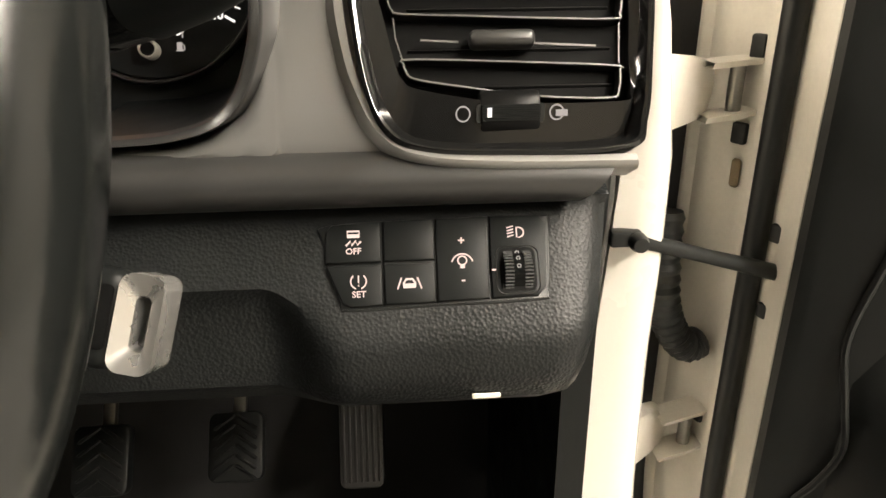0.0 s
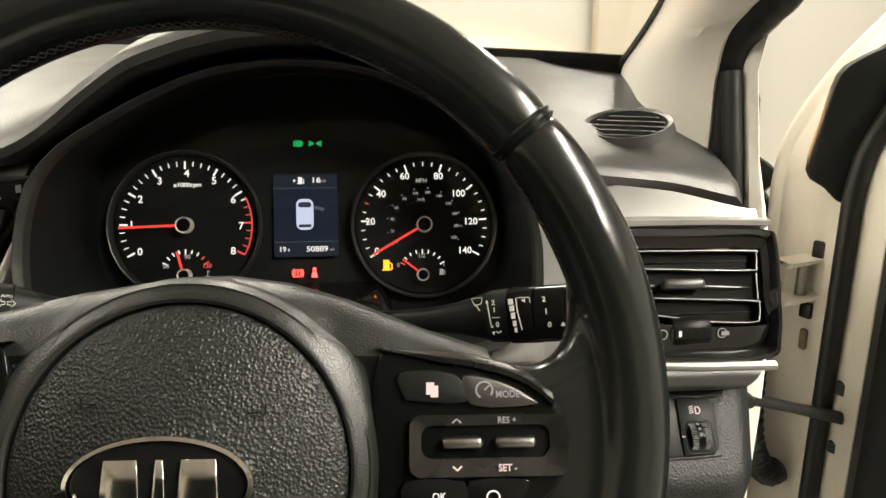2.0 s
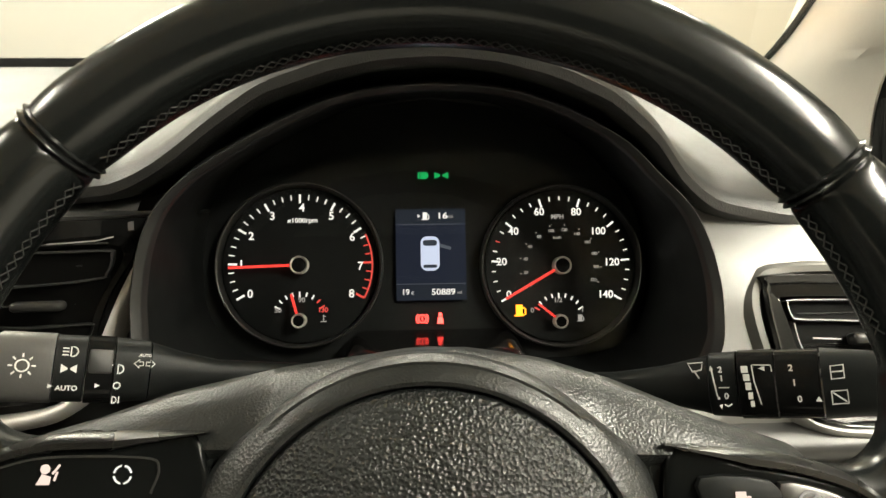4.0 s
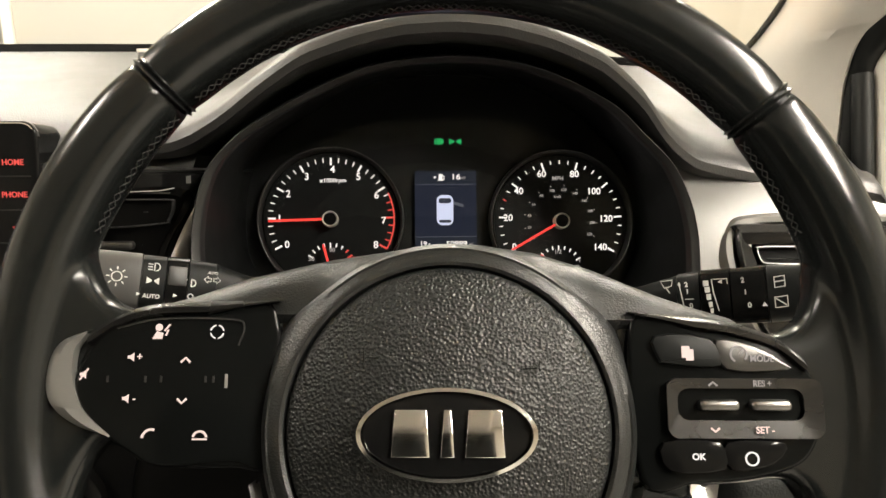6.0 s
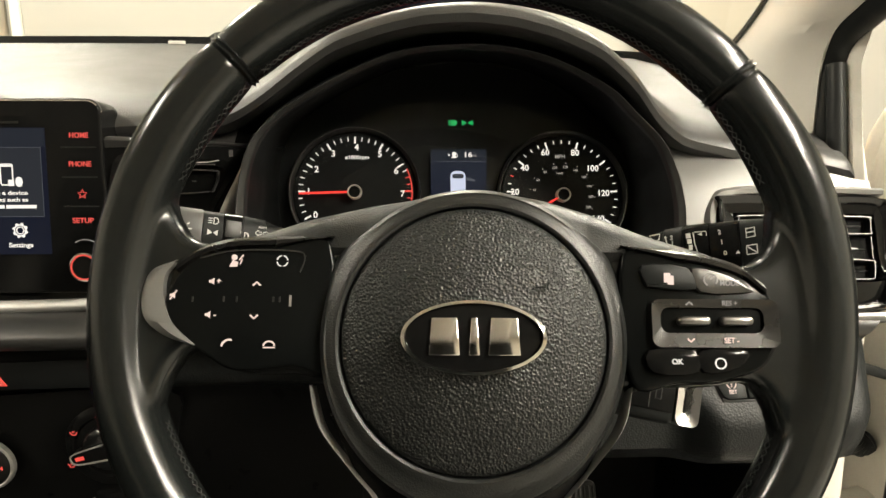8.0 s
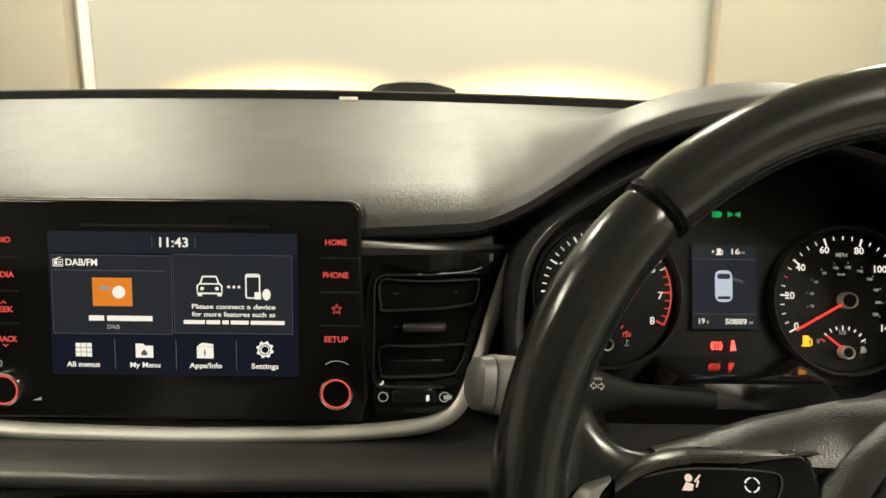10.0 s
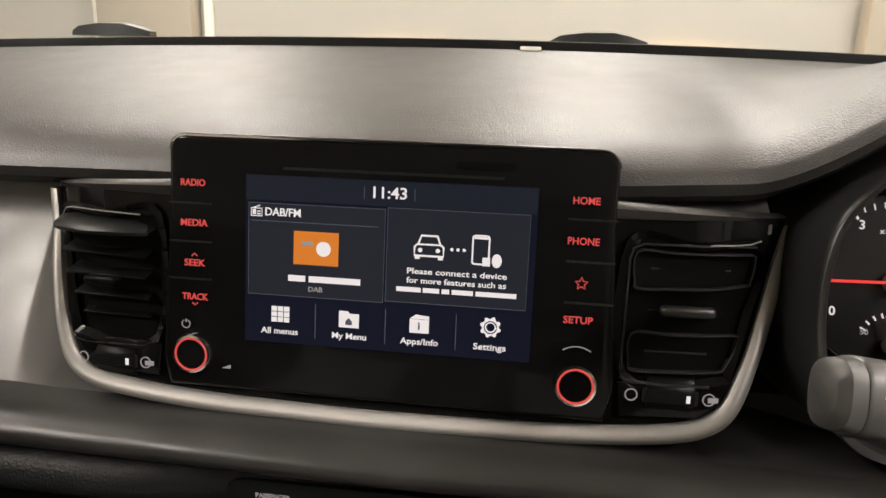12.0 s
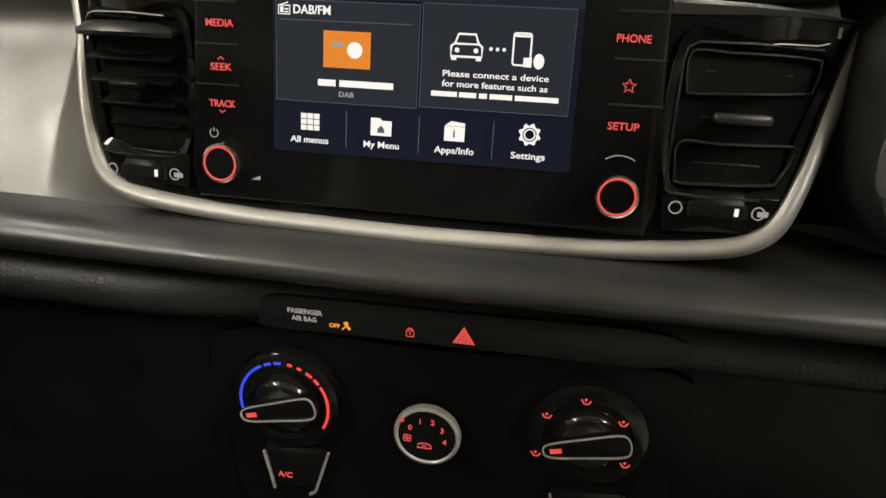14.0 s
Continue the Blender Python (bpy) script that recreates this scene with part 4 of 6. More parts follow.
part("frame", loft(rows, True), VENTGLOSS, vent)
part("duct", loft([[(x, y, z) for x, z in mouth] for y in (0.010, 0.035, 0.065)], True, True), DUCT, vent)
LINES = (mm((-49, 25), (-47.5, 21), (-43, 19.2), (-15, 18.0), (11, 16.8), (51, 15.6), (54.3, 18), (55.3, 22), (55.5, 27), (52, 29.5), (0, 30.5), (-45, 31), (-49, 29)), mm((-43, -3.5), (-42.3, -6.2), (-38.6, -10.1), (-19.2, -13.8), (14.7, -18.8), (47, -20.4), (51.8, -17.0), (52.9, -8.3), (50.1, -5.8), (10.2, -3.5), (-39.6, -1.4)))
for ln in LINES:
    lp = [(p.x, p.y) for p in curve_pts([(*q, 0) for q in ln], 4, True)]
    part("blade_line", stroke(lp, 0.0007, 0.0006, 0.0035, True), LINE, vent, "thin silver lining")
    part("blade_ring", stroke(lp, 0.0014, 0.016, 0.0042, True), BLADE, vent)
for ln in (mm((-47, 17.5), (-46.3, 8.3), (-43.6, -1.4)), mm((53.7, 13.5), (53.1, 3.9), (52.6, -4.8))):
    part("blade_line", stroke(ln, 0.0006, 0.0006, 0.0035), LINE, vent)
for z in (0.0235, 0.0045, -0.0125):
    part("slat", rbox(0.092, 0.016, 0.0012, 0.0005, 1), BLADE, vent, m=pose(0.005, 0.017, z - 0.001, -6))
part("blade_line", stroke(mm((-35.3, 8.1), (-18.4, 7.0)), 0.0009, 0.0006, 0.0060), LINE, vent)
part("blade_line", stroke(mm((15.3, 5.9), (43.3, 4.3)), 0.0009, 0.0006, 0.0060), LINE, vent)
for k in range(6):
    part("vane", rbox(0.0010, 0.012, 0.050, 0.0003, 1, (-0.0345 + 0.0134 * k, 0.032, 0.004)), RUBBER, vent)
part("direction_tab", rbox(0.029, 0.010, 0.0072, 0.0026, 3, (0.0005, 0.004, 0.0068)), BAND, vent, "grey slider tab")


def tipped(bm):
    """Follows the lower face of the frame, which leans back towards its foot."""
    for v in bm.verts:
        v.co.y += (-0.0272 - v.co.z) * 0.36
    return bm


thumb(vent, 0.0025, -0.0272, 0.0260, 0.0006, -1, tipped)
# the panel's own fold; its paler satin stands for the highlight along it
trim_o = curve_pts([(*p, 0) for p in mm((66, 52), (20, 54), (-50, 54), (-70, 48), (-77, 30), (-73, 2), (-67, -18), (-58, -36), (-40, -47.5), (0, -52), (57, -53))], 8)
trim_i = curve_pts([(*p, 0) for p in mm((66, 46), (20, 47.5), (-50, 47), (-63, 43), (-68.5, 28), (-66, 2), (-61, -16), (-52, -33), (-37, -42.5), (0, -46), (56, -47.0))], 8)
rows = [[(a.x - lerp(a.x, (-0.070, -0.04), (0.006, 0.0)), 0.017, a.y), (a.x, lerp(a.x, (-0.070, -0.04), (0.0065, 0.0005)), a.y), (a.x * 0.75 + b.x * 0.25, lerp(a.x, (-0.070, -0.04), (0.0036, -0.0020)), a.y * 0.75 + b.y * 0.25), ((a.x + b.x) / 2, lerp(a.x, (-0.070, -0.04), (0.0010, -0.0028)), (a.y + b.y) / 2), (b.x, lerp(a.x, (-0.070, -0.04), (0.0004, -0.0015)), b.y), (b.x, 0.012, b.y)] for a, b in zip(trim_o, trim_i)]
part("satin_edging", loft(rows), PANEL_LIT, vent, "panel's fold round the vent, paled for its highlight")

# ---- instrument cluster ----
F_CL = pose(0.382, 0.097, 0.958, -16)
cl = thing("instrument_cluster", F_CL, "lit instrument cluster with two round dials and a small display", "instrument cluster")
part("dial_board", plate(mm((-185, -70), (178, -70), (178, 20), (150, 70), (80, 108), (0, 118), (-80, 108), (-150, 70), (-185, 20)), 0.004, 0, 0.004), MATTE, cl)


def polar(cx, cz, r, a):
    return cx + r * math.cos(radians(a)), cz + r * math.sin(radians(a))


def tick(cx, cz, r0, r1, a, w):
    return stroke([polar(cx, cz, r0, a), polar(cx, cz, r1, a)], w, 0.0003, 0.0)


def dial(cx, cz, name):
    d = part(name, plate(disc(0.0525, 56, cx, cz), 0.003, 0, 0.0010), MATTE, cl, "round black dial")
    part("bezel", moved(turned([(0.0535, 0.003), (0.0547, -0.0052), (0.0555, -0.0058), (0.0562, -0.0050), (0.0566, 0.004)], 64), pose(cx, 0, cz)), BAND, d, "thin grey dial ring")
    return d


def needle(d, cx, cz, a, r, w=0.0017, hub=0.0058, tail=0.0):
    n = part("needle", stroke([polar(cx, cz, hub * 0.6, a), polar(cx, cz, r * 0.6, a), polar(cx, cz, r, a)], w, 0.001, -0.0060), L_REDHOT, d, "lit red needle")
    part("hub_ring", moved(turned([(hub - 0.0009, -0.0065), (hub, -0.0078), (hub + 0.0005, -0.0060), (hub + 0.0005, 0.0)], 32), pose(cx, 0, cz)), PAINT, d)
    part("hub_cap", moved(turned([(0.0, -0.0068), (hub - 0.0009, -0.0066)], 32), pose(cx, 0, cz)), GLOSS, d)


TX, TZ, SX, SZ = -0.0890, 0.0020, 0.0905, -0.0010
tach = dial(TX, TZ, "rev_counter")
A0, A1 = 208.0, -28.0
ta = [A0 + (A1 - A0) * k / 8 for k in range(9)]
for k in range(33):
    a = A0 + (A1 - A0) * k / 32
    big = k % 4 == 0
    part("tick", tick(TX, TZ, 0.0425 if big else 0.0448, 0.0485, a, 0.0014 if big else 0.0008), L_WHITE if k < 26 else L_RED, tach, smooth=False)
part("red_band", stroke(arc(0.0490, ta[6] - 6, ta[8], 20, TX, TZ), 0.0010, 0.0003, 0), L_RED, tach)
for k, (x, z) in enumerate(mm((-122.7, -17.2), (-128.6, 3.0), (-121.9, 22.1), (-107.6, 35.6), (-87.6, 41.1), (-67.6, 35.3), (-53.6, 20.6), (-48.2, 0.7), (-54.3, -18.1))):
    print_on(tach, str(k), 0.0055, x, z, 0.0, L_WHITE, 1.0)
print_on(tach, "x1000rpm", 0.0032, -0.0872, 0.0325, 0.0, L_WHITE, width=0.0205)
needle(tach, TX, TZ, 181.5, 0.0470)
gx, gz = -0.0895, -0.0355
for k in range(9):
    a = 150 - 120 * k / 8
    part("tick", tick(gx, gz, 0.0155 if k % 4 == 0 else 0.0165, 0.0195, a, 0.0010), L_WHITE if k < 7 else L_RED, tach, smooth=False)
for body_, x, z, mtl in (("50", -0.1041, -0.0285, L_DIM), ("90", -0.0882, -0.0218, L_DIM), ("130", -0.0738, -0.0288, L_CORAL)):
    print_on(tach, body_, 0.0033, x, z, 0.0, mtl)
part("coolant_mark", joined(stroke(mm((-73.5, -36), (-73.5, -32)), 0.0006, 0.0003, 0), stroke(mm((-75.5, -36.6), (-71.5, -36.6)), 0.0006, 0.0003, 0), stroke(mm((-73.5, -33), (-71.8, -33)), 0.0005, 0.0003, 0)), L_DIM, tach)
needle(tach, gx, gz, 105, 0.0185, 0.0016, 0.0045)

speedo = dial(SX, SZ, "speedometer")
for k in range(29):
    a = 210 - 240 * k / 28
    big = k % 4 == 0 or k in (0, 28)
    part("tick", tick(SX, SZ, 0.0425 if big else 0.0455, 0.0485, a, 0.0013 if big else 0.0008), L_CORAL if k == 6 else L_WHITE, speedo, smooth=False)
for body_, (x, z) in zip(("0", "20", "40", "60", "80", "100", "120", "140"), mm((53.7, -20.8), (49.2, 2.0), (57.9, 23.1), (76.2, 36.5), (102.3, 36.2), (117.4, 22.5), (126.5, 0.7), (121.4, -21.7))):
    print_on(speedo, body_, 0.0052, x, z, 0.0, L_WHITE, 1.0)
print_on(speedo, "MPH", 0.0032, 0.0890, 0.0330, 0.0, L_DIM)
print_on(speedo, "km/h", 0.0020, 0.0885, 0.0185, 0.0, L_DIM)
for k, body_ in enumerate(("0", "20", "40", "60", "80", "100", "120", "140", "160", "180", "200", "220")):
    a = 212 - 21.5 * k
    x, z = polar(SX, SZ, 0.0250, a)
    print_on(speedo, body_, 0.0021, x, z, 0.0, L_DIM)
    part("tick", tick(SX, SZ, 0.0280, 0.0290, a, 0.0007), L_DIM, speedo, smooth=False)
needle(speedo, SX, SZ, 209.5, 0.0455)
gx, gz = 0.0885, -0.0395
for k in range(9):
    a = 150 - 120 * k / 8
    part("tick", tick(gx, gz, 0.0155 if k % 4 == 0 else 0.0168, 0.0195, a, 0.0010), L_CORAL if k == 0 else L_WHITE, speedo, smooth=False)
for body_, x, z in (("0", 0.0698, -0.0318), ("1/2", 0.0879, -0.0250), ("1", 0.1049, -0.0318)):
    print_on(speedo, body_, 0.0033, x, z, 0.0, L_DIM)


def pump(x, z, s, y=0.0):
    return joined(bars(x - s * 0.5, z - s * 0.6, x + s * 0.25, z + s * 0.6, y), stroke([(x + s * 0.25, z + s * 0.3), (x + s * 0.55, z + s * 0.1), (x + s * 0.55, z - s * 0.5), (x + s * 0.3, z - s * 0.5)], s * 0.16, 0.0003, y), stroke([(x - s * 0.7, z - s * 0.6), (x + s * 0.4, z - s * 0.6)], s * 0.16, 0.0003, y))


part("fuel_mark", pump(0.1035, -0.0375, 0.0036), L_DIM, speedo)
part("fuel_warning", pump(0.0615, -0.0314, 0.0062), L_FUEL, speedo, "lit amber fuel warning")
needle(speedo, gx, gz, 141, 0.0195, 0.0013, 0.0045)

part("information_display", bars(-0.0238, -0.0235, 0.0245, 0.0395, 0.0005), L_SCREEN, cl, "small dark colour display")
part("display_card", bars(-0.0237, -0.0115, 0.0243, 0.0288, 0.0002), L_CARD, cl)
part("display_rule", joined(bars(-0.0237, 0.0287, 0.0243, 0.0291, -0.0001), bars(-0.0237, -0.0124, 0.0243, -0.0120, -0.0001)), L_LINE, cl)
print_on(cl, "16", 0.0042, 0.0085, 0.0346, 0.0, L_WHITE, width=0.0062)
print_on(cl, "mi", 0.0024, 0.0143, 0.0342, 0.0, L_DIM)
part("fuel_mark", pump(-0.0030, 0.0347, 0.0040), L_WHITE, cl)
part("arrow_mark", plate(mm((-6.6, 34.6), (-8.6, 33.4), (-8.6, 35.8)), 0.0003, 0, 0.0), L_WHITE, cl)
print_on(cl, "19", 0.0040, -0.0175, -0.0178, 0.0, L_WHITE)
print_on(cl, "c", 0.0028, -0.0128, -0.0180, 0.0, L_WHITE)
print_on(cl, "50889", 0.0042, 0.0085, -0.0180, 0.0, L_WHITE, width=0.0162)
print_on(cl, "mi", 0.0024, 0.0197, -0.0184, 0.0, L_DIM)
L_CAR = glow("display_car_white", (0.62, 0.66, 0.85), 0.85)
L_CARD2 = glow("display_car_window", (0.02, 0.025, 0.04), 0.8)
part("car_picture", plate([(x, z) for x, z in rrect(-0.0068, -0.0032, 0.0062, 0.0205, 0.0045, 5)], 0.0002, 0, -0.0001), L_CAR, cl, "white car seen from above")
part("car_picture_window", joined(plate([(x, z) for x, z in rrect(-0.0052, 0.0140, 0.0046, 0.0180, 0.0018, 4)], 0.0002, 0, -0.0004), plate([(x, z) for x, z in rrect(-0.0050, -0.0012, 0.0044, 0.0010, 0.0008, 3)], 0.0002, 0, -0.0004)), L_CARD2, cl)
part("open_door_mark", plate(mm((6.2, 15.5), (14.5, 13.0), (14.0, 11.0), (6.2, 13.0)), 0.0002, 0, -0.0001), L_LINE, cl)
# gloss ledge under the display, between the dials
rows = []
for k in range(25):
    x = -0.062 + 0.126 * k / 24
    drop = 0.012 * max(0.0, (abs(x - 0.001) - 0.050) / 0.013) ** 1.5
    rows.append([(x, 0.0035, -0.0437 - drop), (x, -0.0110, -0.0479 - drop), (x, -0.0300, -0.0533 - drop), (x, -0.0390, -0.0562 - drop), (x, -0.0420, -0.0590 - drop), (x, -0.0430, -0.0760)])
part("ledge", loft(rows), LEDGE, cl, "gloss black ledge between the dials")
# telltales
part("lamp_telltale", joined(plate([(-0.0062, 0.0605), (-0.0034, 0.0605)] + arc(0.0024, -90, 90, 8, -0.0030, 0.0629) + [(-0.0062, 0.0653)], 0.0003, 0, 0.0), bars(-0.0080, 0.0607, -0.0066, 0.0651, 0.0)), L_GREEN, cl, "green lamp telltale")
part("sidelight_telltale", joined(plate(mm((3.6, 60.6), (7.6, 62.4), (7.6, 63.4), (3.6, 65.2)), 0.0003, 0, 0.0), plate(mm((13.2, 60.6), (13.2, 65.2), (9.2, 63.4), (9.2, 62.4)), 0.0003, 0, 0.0)), L_GREEN, cl, "green sidelight telltale")
part("brake_telltale", joined(stroke(disc(0.0026, 20, -0.0064, -0.0360), 0.0007, 0.0003, 0, True), stroke(arc(0.0040, 130, 230, 8, -0.0064, -0.0360), 0.0007, 0.0003, 0), stroke(arc(0.0040, -50, 50, 8, -0.0064, -0.0360), 0.0007, 0.0003, 0), bars(-0.0068, -0.0372, -0.0060, -0.0346, 0)), L_TELL, cl, "lit red brake telltale")
part("belt_telltale", joined(plate(disc(0.0013, 12, 0.0060, -0.0332), 0.0003, 0, 0), plate(mm((3.8, -39.5), (8.2, -39.5), (7.4, -34.8), (4.6, -34.8)), 0.0003, 0, 0)), L_TELL, cl, "lit red belt telltale")

FLANGE = mat("dark_satin_flange", (0.018, 0.018, 0.018), 0.34, spec=0.4, var=0.1, bump=0.03, scale=1200)
# bezel funnel round the dials, with its satin edge
FUN = [(0.275, 0.890), (0.240, 0.900), (0.220, 0.925), (0.2155, 0.952), (0.2155, 0.970), (0.2180, 0.989), (0.2245, 1.008), (0.2375, 1.024), (0.255, 1.037), (0.293, 1.058), (0.335, 1.074), (0.389, 1.079), (0.440, 1.072), (0.488, 1.050), (0.512, 1.028), (0.530, 1.009), (0.539, 0.990), (0.5435, 0.972), (0.5450, 0.954), (0.543, 0.930), (0.530, 0.903), (0.505, 0.892), (0.46, 0.889)]
fs = curve_pts([(*p, 0) for p in FUN], 6)
rows, flange = [], []
for p in fs:
    cx, cz = 0.382, 0.965
    ye = max(-0.004, 0.3 * (p.y - 0.95))
    q = lambda s, y: (cx + (p.x - cx) * s, y + ye, cz + (p.y - cz) * s)
    zf = cz + (p.y - cz) * 0.93
    flange.append([q(1.075, 0.085), q(1.045, 0.050), q(1.015, 0.020), q(1.003, 0.004), q(1.000, 0.0008), q(0.996, 0.0), q(0.972, 0.0022), q(0.966, 0.0040), q(0.962, 0.010)])
    rows.append([q(0.963, 0.009), q(0.955, 0.030), (cx + (p.x - cx) * 0.93, 0.101 + 0.287 * (zf - 0.958), zf)])
hood = thing("cluster_hood", pose(0, 0, 0), "matt black funnel round the instruments with a satin edge", "cluster hood")
part("funnel", loft(rows), MATTE, hood)
part("edge", loft(flange), FLANGE, hood, "dark satin front edge")
rows = []
for x in [0.205 + 0.35 * k / 40 for k in range(41)]:
    ly, lz = smoothlip(x)
    rows.append([(x, ly + 0.003, lz - 0.010), (x, ly + 0.04, lz - 0.020), (x, 0.11, lz - 0.022)])
part("underside", loft(rows), MATTE, hood)
lens = part("lens", loft([[(0.382 + sx * 0.172, 0.070, 0.905), (0.382 + sx * 0.160, 0.088, 1.00), (0.382 + sx * 0.135, 0.098, 1.035)] for sx in (-1, -0.5, 0, 0.5, 1)]), LENS, hood, "clear lens")
lens.visible_shadow = False

# steering column shroud
col = thing("steering_column", pose(0.374, -0.155, 0.905, -22), "black moulded steering column shroud", "steering column")
ring = lambda y, w, h, z: [(w * math.copysign(abs(math.cos(a)) ** 0.6, math.cos(a)), y, z + h * math.copysign(abs(math.sin(a)) ** 0.6, math.sin(a))) for a in [2 * math.pi * k / 32 for k in range(32)]]
part("shroud", loft([ring(0.030, 0.055, 0.045, 0.010), ring(0.040, 0.066, 0.052, 0.008), ring(0.10, 0.072, 0.056, 0.004), ring(0.17, 0.075, 0.060, -0.010), ring(0.30, 0.070, 0.055, -0.02)], True, True), MATTE, col)

# ---- steering wheel ----
F_WH = pose(0.374, -0.190, 0.937, -22, 0, -3)
wheel = thing("steering_wheel", F_WH, "black leather steering wheel with grey stitching and gloss spokes", "steering wheel")
RC, RR, RD = 0.1679, 0.0142, 0.0158
# the rim's plane lies behind the hub's face and stands a little steeper
RIM = pose(-0.0047, 0.0112, 0.0131, 2.5)


def rim_point(r, y, a):
    return RIM @ Vector((r * math.cos(radians(a)), y, r * math.sin(radians(a))))


def rim_section(a, fat=1.0):
    """Cross-section of the rim at an angle (degrees from the right, upwards)."""
    out = []
    for k in range(24):
        t = 2 * math.pi * k / 24
        r = RC + RR * fat * math.copysign(abs(math.cos(t)) ** 0.9, math.cos(t))
        y = RD * fat * math.copysign(abs(math.sin(t)) ** 0.9, math.sin(t))
        out.append(rim_point(r, y, a))
    return out


def grip(a):
    """The thumb rests at ten and two, and the bases of the side spokes, are thicker."""
    g = 1.0
    for c, wdt, amt in ((22, 14, 0.07), (152, 14, 0.07), (-25, 14, 0.06), (205, 14, 0.06)):
        g += amt * math.exp(-((((a - c + 180) % 360) - 180) / wdt) ** 2)
    return g


def rim_piece(a0, a1, n, fat=1.0):
    rows_ = []
    for k in range(n + 1):
        a = a0 + (a1 - a0) * k / n
        end = min(1.0, 0.94 + 0.06 * min(k, n - k) / 1.5)
        rows_.append(rim_section(a, grip(a) * fat * end))
    return loft(rows_, True, True)


def leather_root(outline):
    """Where a side spoke grows out of the rim."""
    return plate([(p.x, p.y) for p in curve_pts([(*q, 0) for q in mm(*outline)], 4, True)], 0.017, 0.007, 0.0030, 4)


ROOT_R = ((58, 40), (75, 37.5), (95, 35.5), (113, 32), (126, 30.5), (135, 35), (140, 45), (142, 60), (152, 68), (163, 45), (166, 5), (162, -40), (150, -62), (138, -52), (132, -34), (124, -25), (105, -27), (85, -27), (60, -24))
ROOT_L = ((-60, -22), (-85, -22), (-110, -22), (-124, -15), (-135, -11), (-144, -21), (-149, -36), (-156, -55), (-168, -40), (-173, 0), (-171, 45), (-163, 78), (-152, 66), (-147.5, 54), (-140, 43.5), (-128, 39.5), (-115, 39.5), (-95, 40.5), (-60, 42))
SEAM_R, SEAM_L = 40.2, 134.5
part("upper_rim", rim_piece(SEAM_R + 0.5, SEAM_L - 0.5, 48), LEATHER, wheel, "smooth black leather upper rim")
lower_rim = part("lower_rim", joined(rim_piece(SEAM_L + 0.5, 360 + SEAM_R - 0.5, 120), leather_root(ROOT_R), leather_root(ROOT_L)), LEATHER, wheel, "smooth black leather lower rim and spoke roots")
weld = lower_rim.modifiers.new("weld", "REMESH")
weld.mode, weld.voxel_size, weld.use_smooth_shade = "VOXEL", 0.0017, True
soft = lower_rim.modifiers.new("soft", "SMOOTH")
soft.factor, soft.iterations = 0.5, 14
for a in (SEAM_R, SEAM_L):
    part("seam", loft([rim_section(a - 0.9, 0.90), rim_section(a - 0.45, 1.025 * grip(a)), rim_section(a, 0.96), rim_section(a + 0.45, 1.025 * grip(a)), rim_section(a + 0.9, 0.90)], True), LEATHER, wheel)
# cross stitching along the inner side of the rim
bm_list = []
for a0, a1 in ((SEAM_R + 2, SEAM_L - 2), (SEAM_L + 2, 158), (202, 258), (282, 336), (22, SEAM_R - 2)):
    steps = int((a1 - a0) / 1.45)
    for k in range(steps):
        a, b = a0 + (a1 - a0) * k / steps, a0 + (a1 - a0) * (k + 0.9) / steps
        g = grip(a)
        r0, y0 = RC - RR * g * 0.985, -RD * g * 0.22
        r1, y1 = RC - RR * g * 1.01, RD * g * 0.02
        for (ra, ya, aa), (rb, yb, ab) in (((r0, y0, a), (r1, y1, b)), ((r1, y1, a), (r0, y0, b))):
            bm_list.append(tube([rim_point(ra, ya, aa), rim_point(rb, yb, ab)], 0.00027, 4, False))
tagged(part("stitching", joined(*bm_list), STITCH, wheel, "grey cross stitching"), kind="stuff")

# airbag cover: domed disc within a shoulder ring, apron below
def dome(r):
    return -0.020 + 0.013 * (r / 0.060) ** 2


PADC = -0.0055
part("airbag_cover", moved(turned([(0.0001, dome(0)), (0.012, dome(0.012)), (0.025, dome(0.025)), (0.038, dome(0.038)), (0.048, dome(0.048)), (0.0560, dome(0.0560)), (0.0590, dome(0.0590) + 0.0003), (0.0600, dome(0.0600) + 0.0013), (0.0603, dome(0.0603) + 0.0032), (0.0603, 0.010)], 96), pose(-0.0035, 0, PADC)), WHEELPAD, wheel, "grained black airbag cover")
shoulder = []
for k in range(97):
    a = radians(360 * k / 96)
    deg = 360 * k / 96
    c, s = math.cos(a), math.sin(a)
    low = max(0.0, -s) ** 2
    wing = sum(math.exp(-((deg - q) / 10) ** 2) for q in (31, 149))
    ro = 0.0690 + 0.006 * low + 0.004 * wing
    prof = [(0.0605, 0.008), (0.0605, -0.0048), (0.0610, -0.0068), (0.0622, -0.0077), (0.0640, -0.0074), (0.0655, -0.0062), (0.067 + 0.3 * (ro - 0.069), -0.0052), (ro - 0.0012, -0.0054 + 0.004 * wing), (ro + 0.0008, -0.0030 + 0.004 * wing), (ro + 0.0020, 0.004 + 0.004 * wing), (ro + 0.0015, 0.016), (ro + 0.004, 0.034)]
    shoulder.append([(-0.0035 + r * c, y, PADC + r * s) for r, y in prof])
part("shoulder", loft(shoulder), WHEELSKIN, wheel, "grained black hub shoulder")
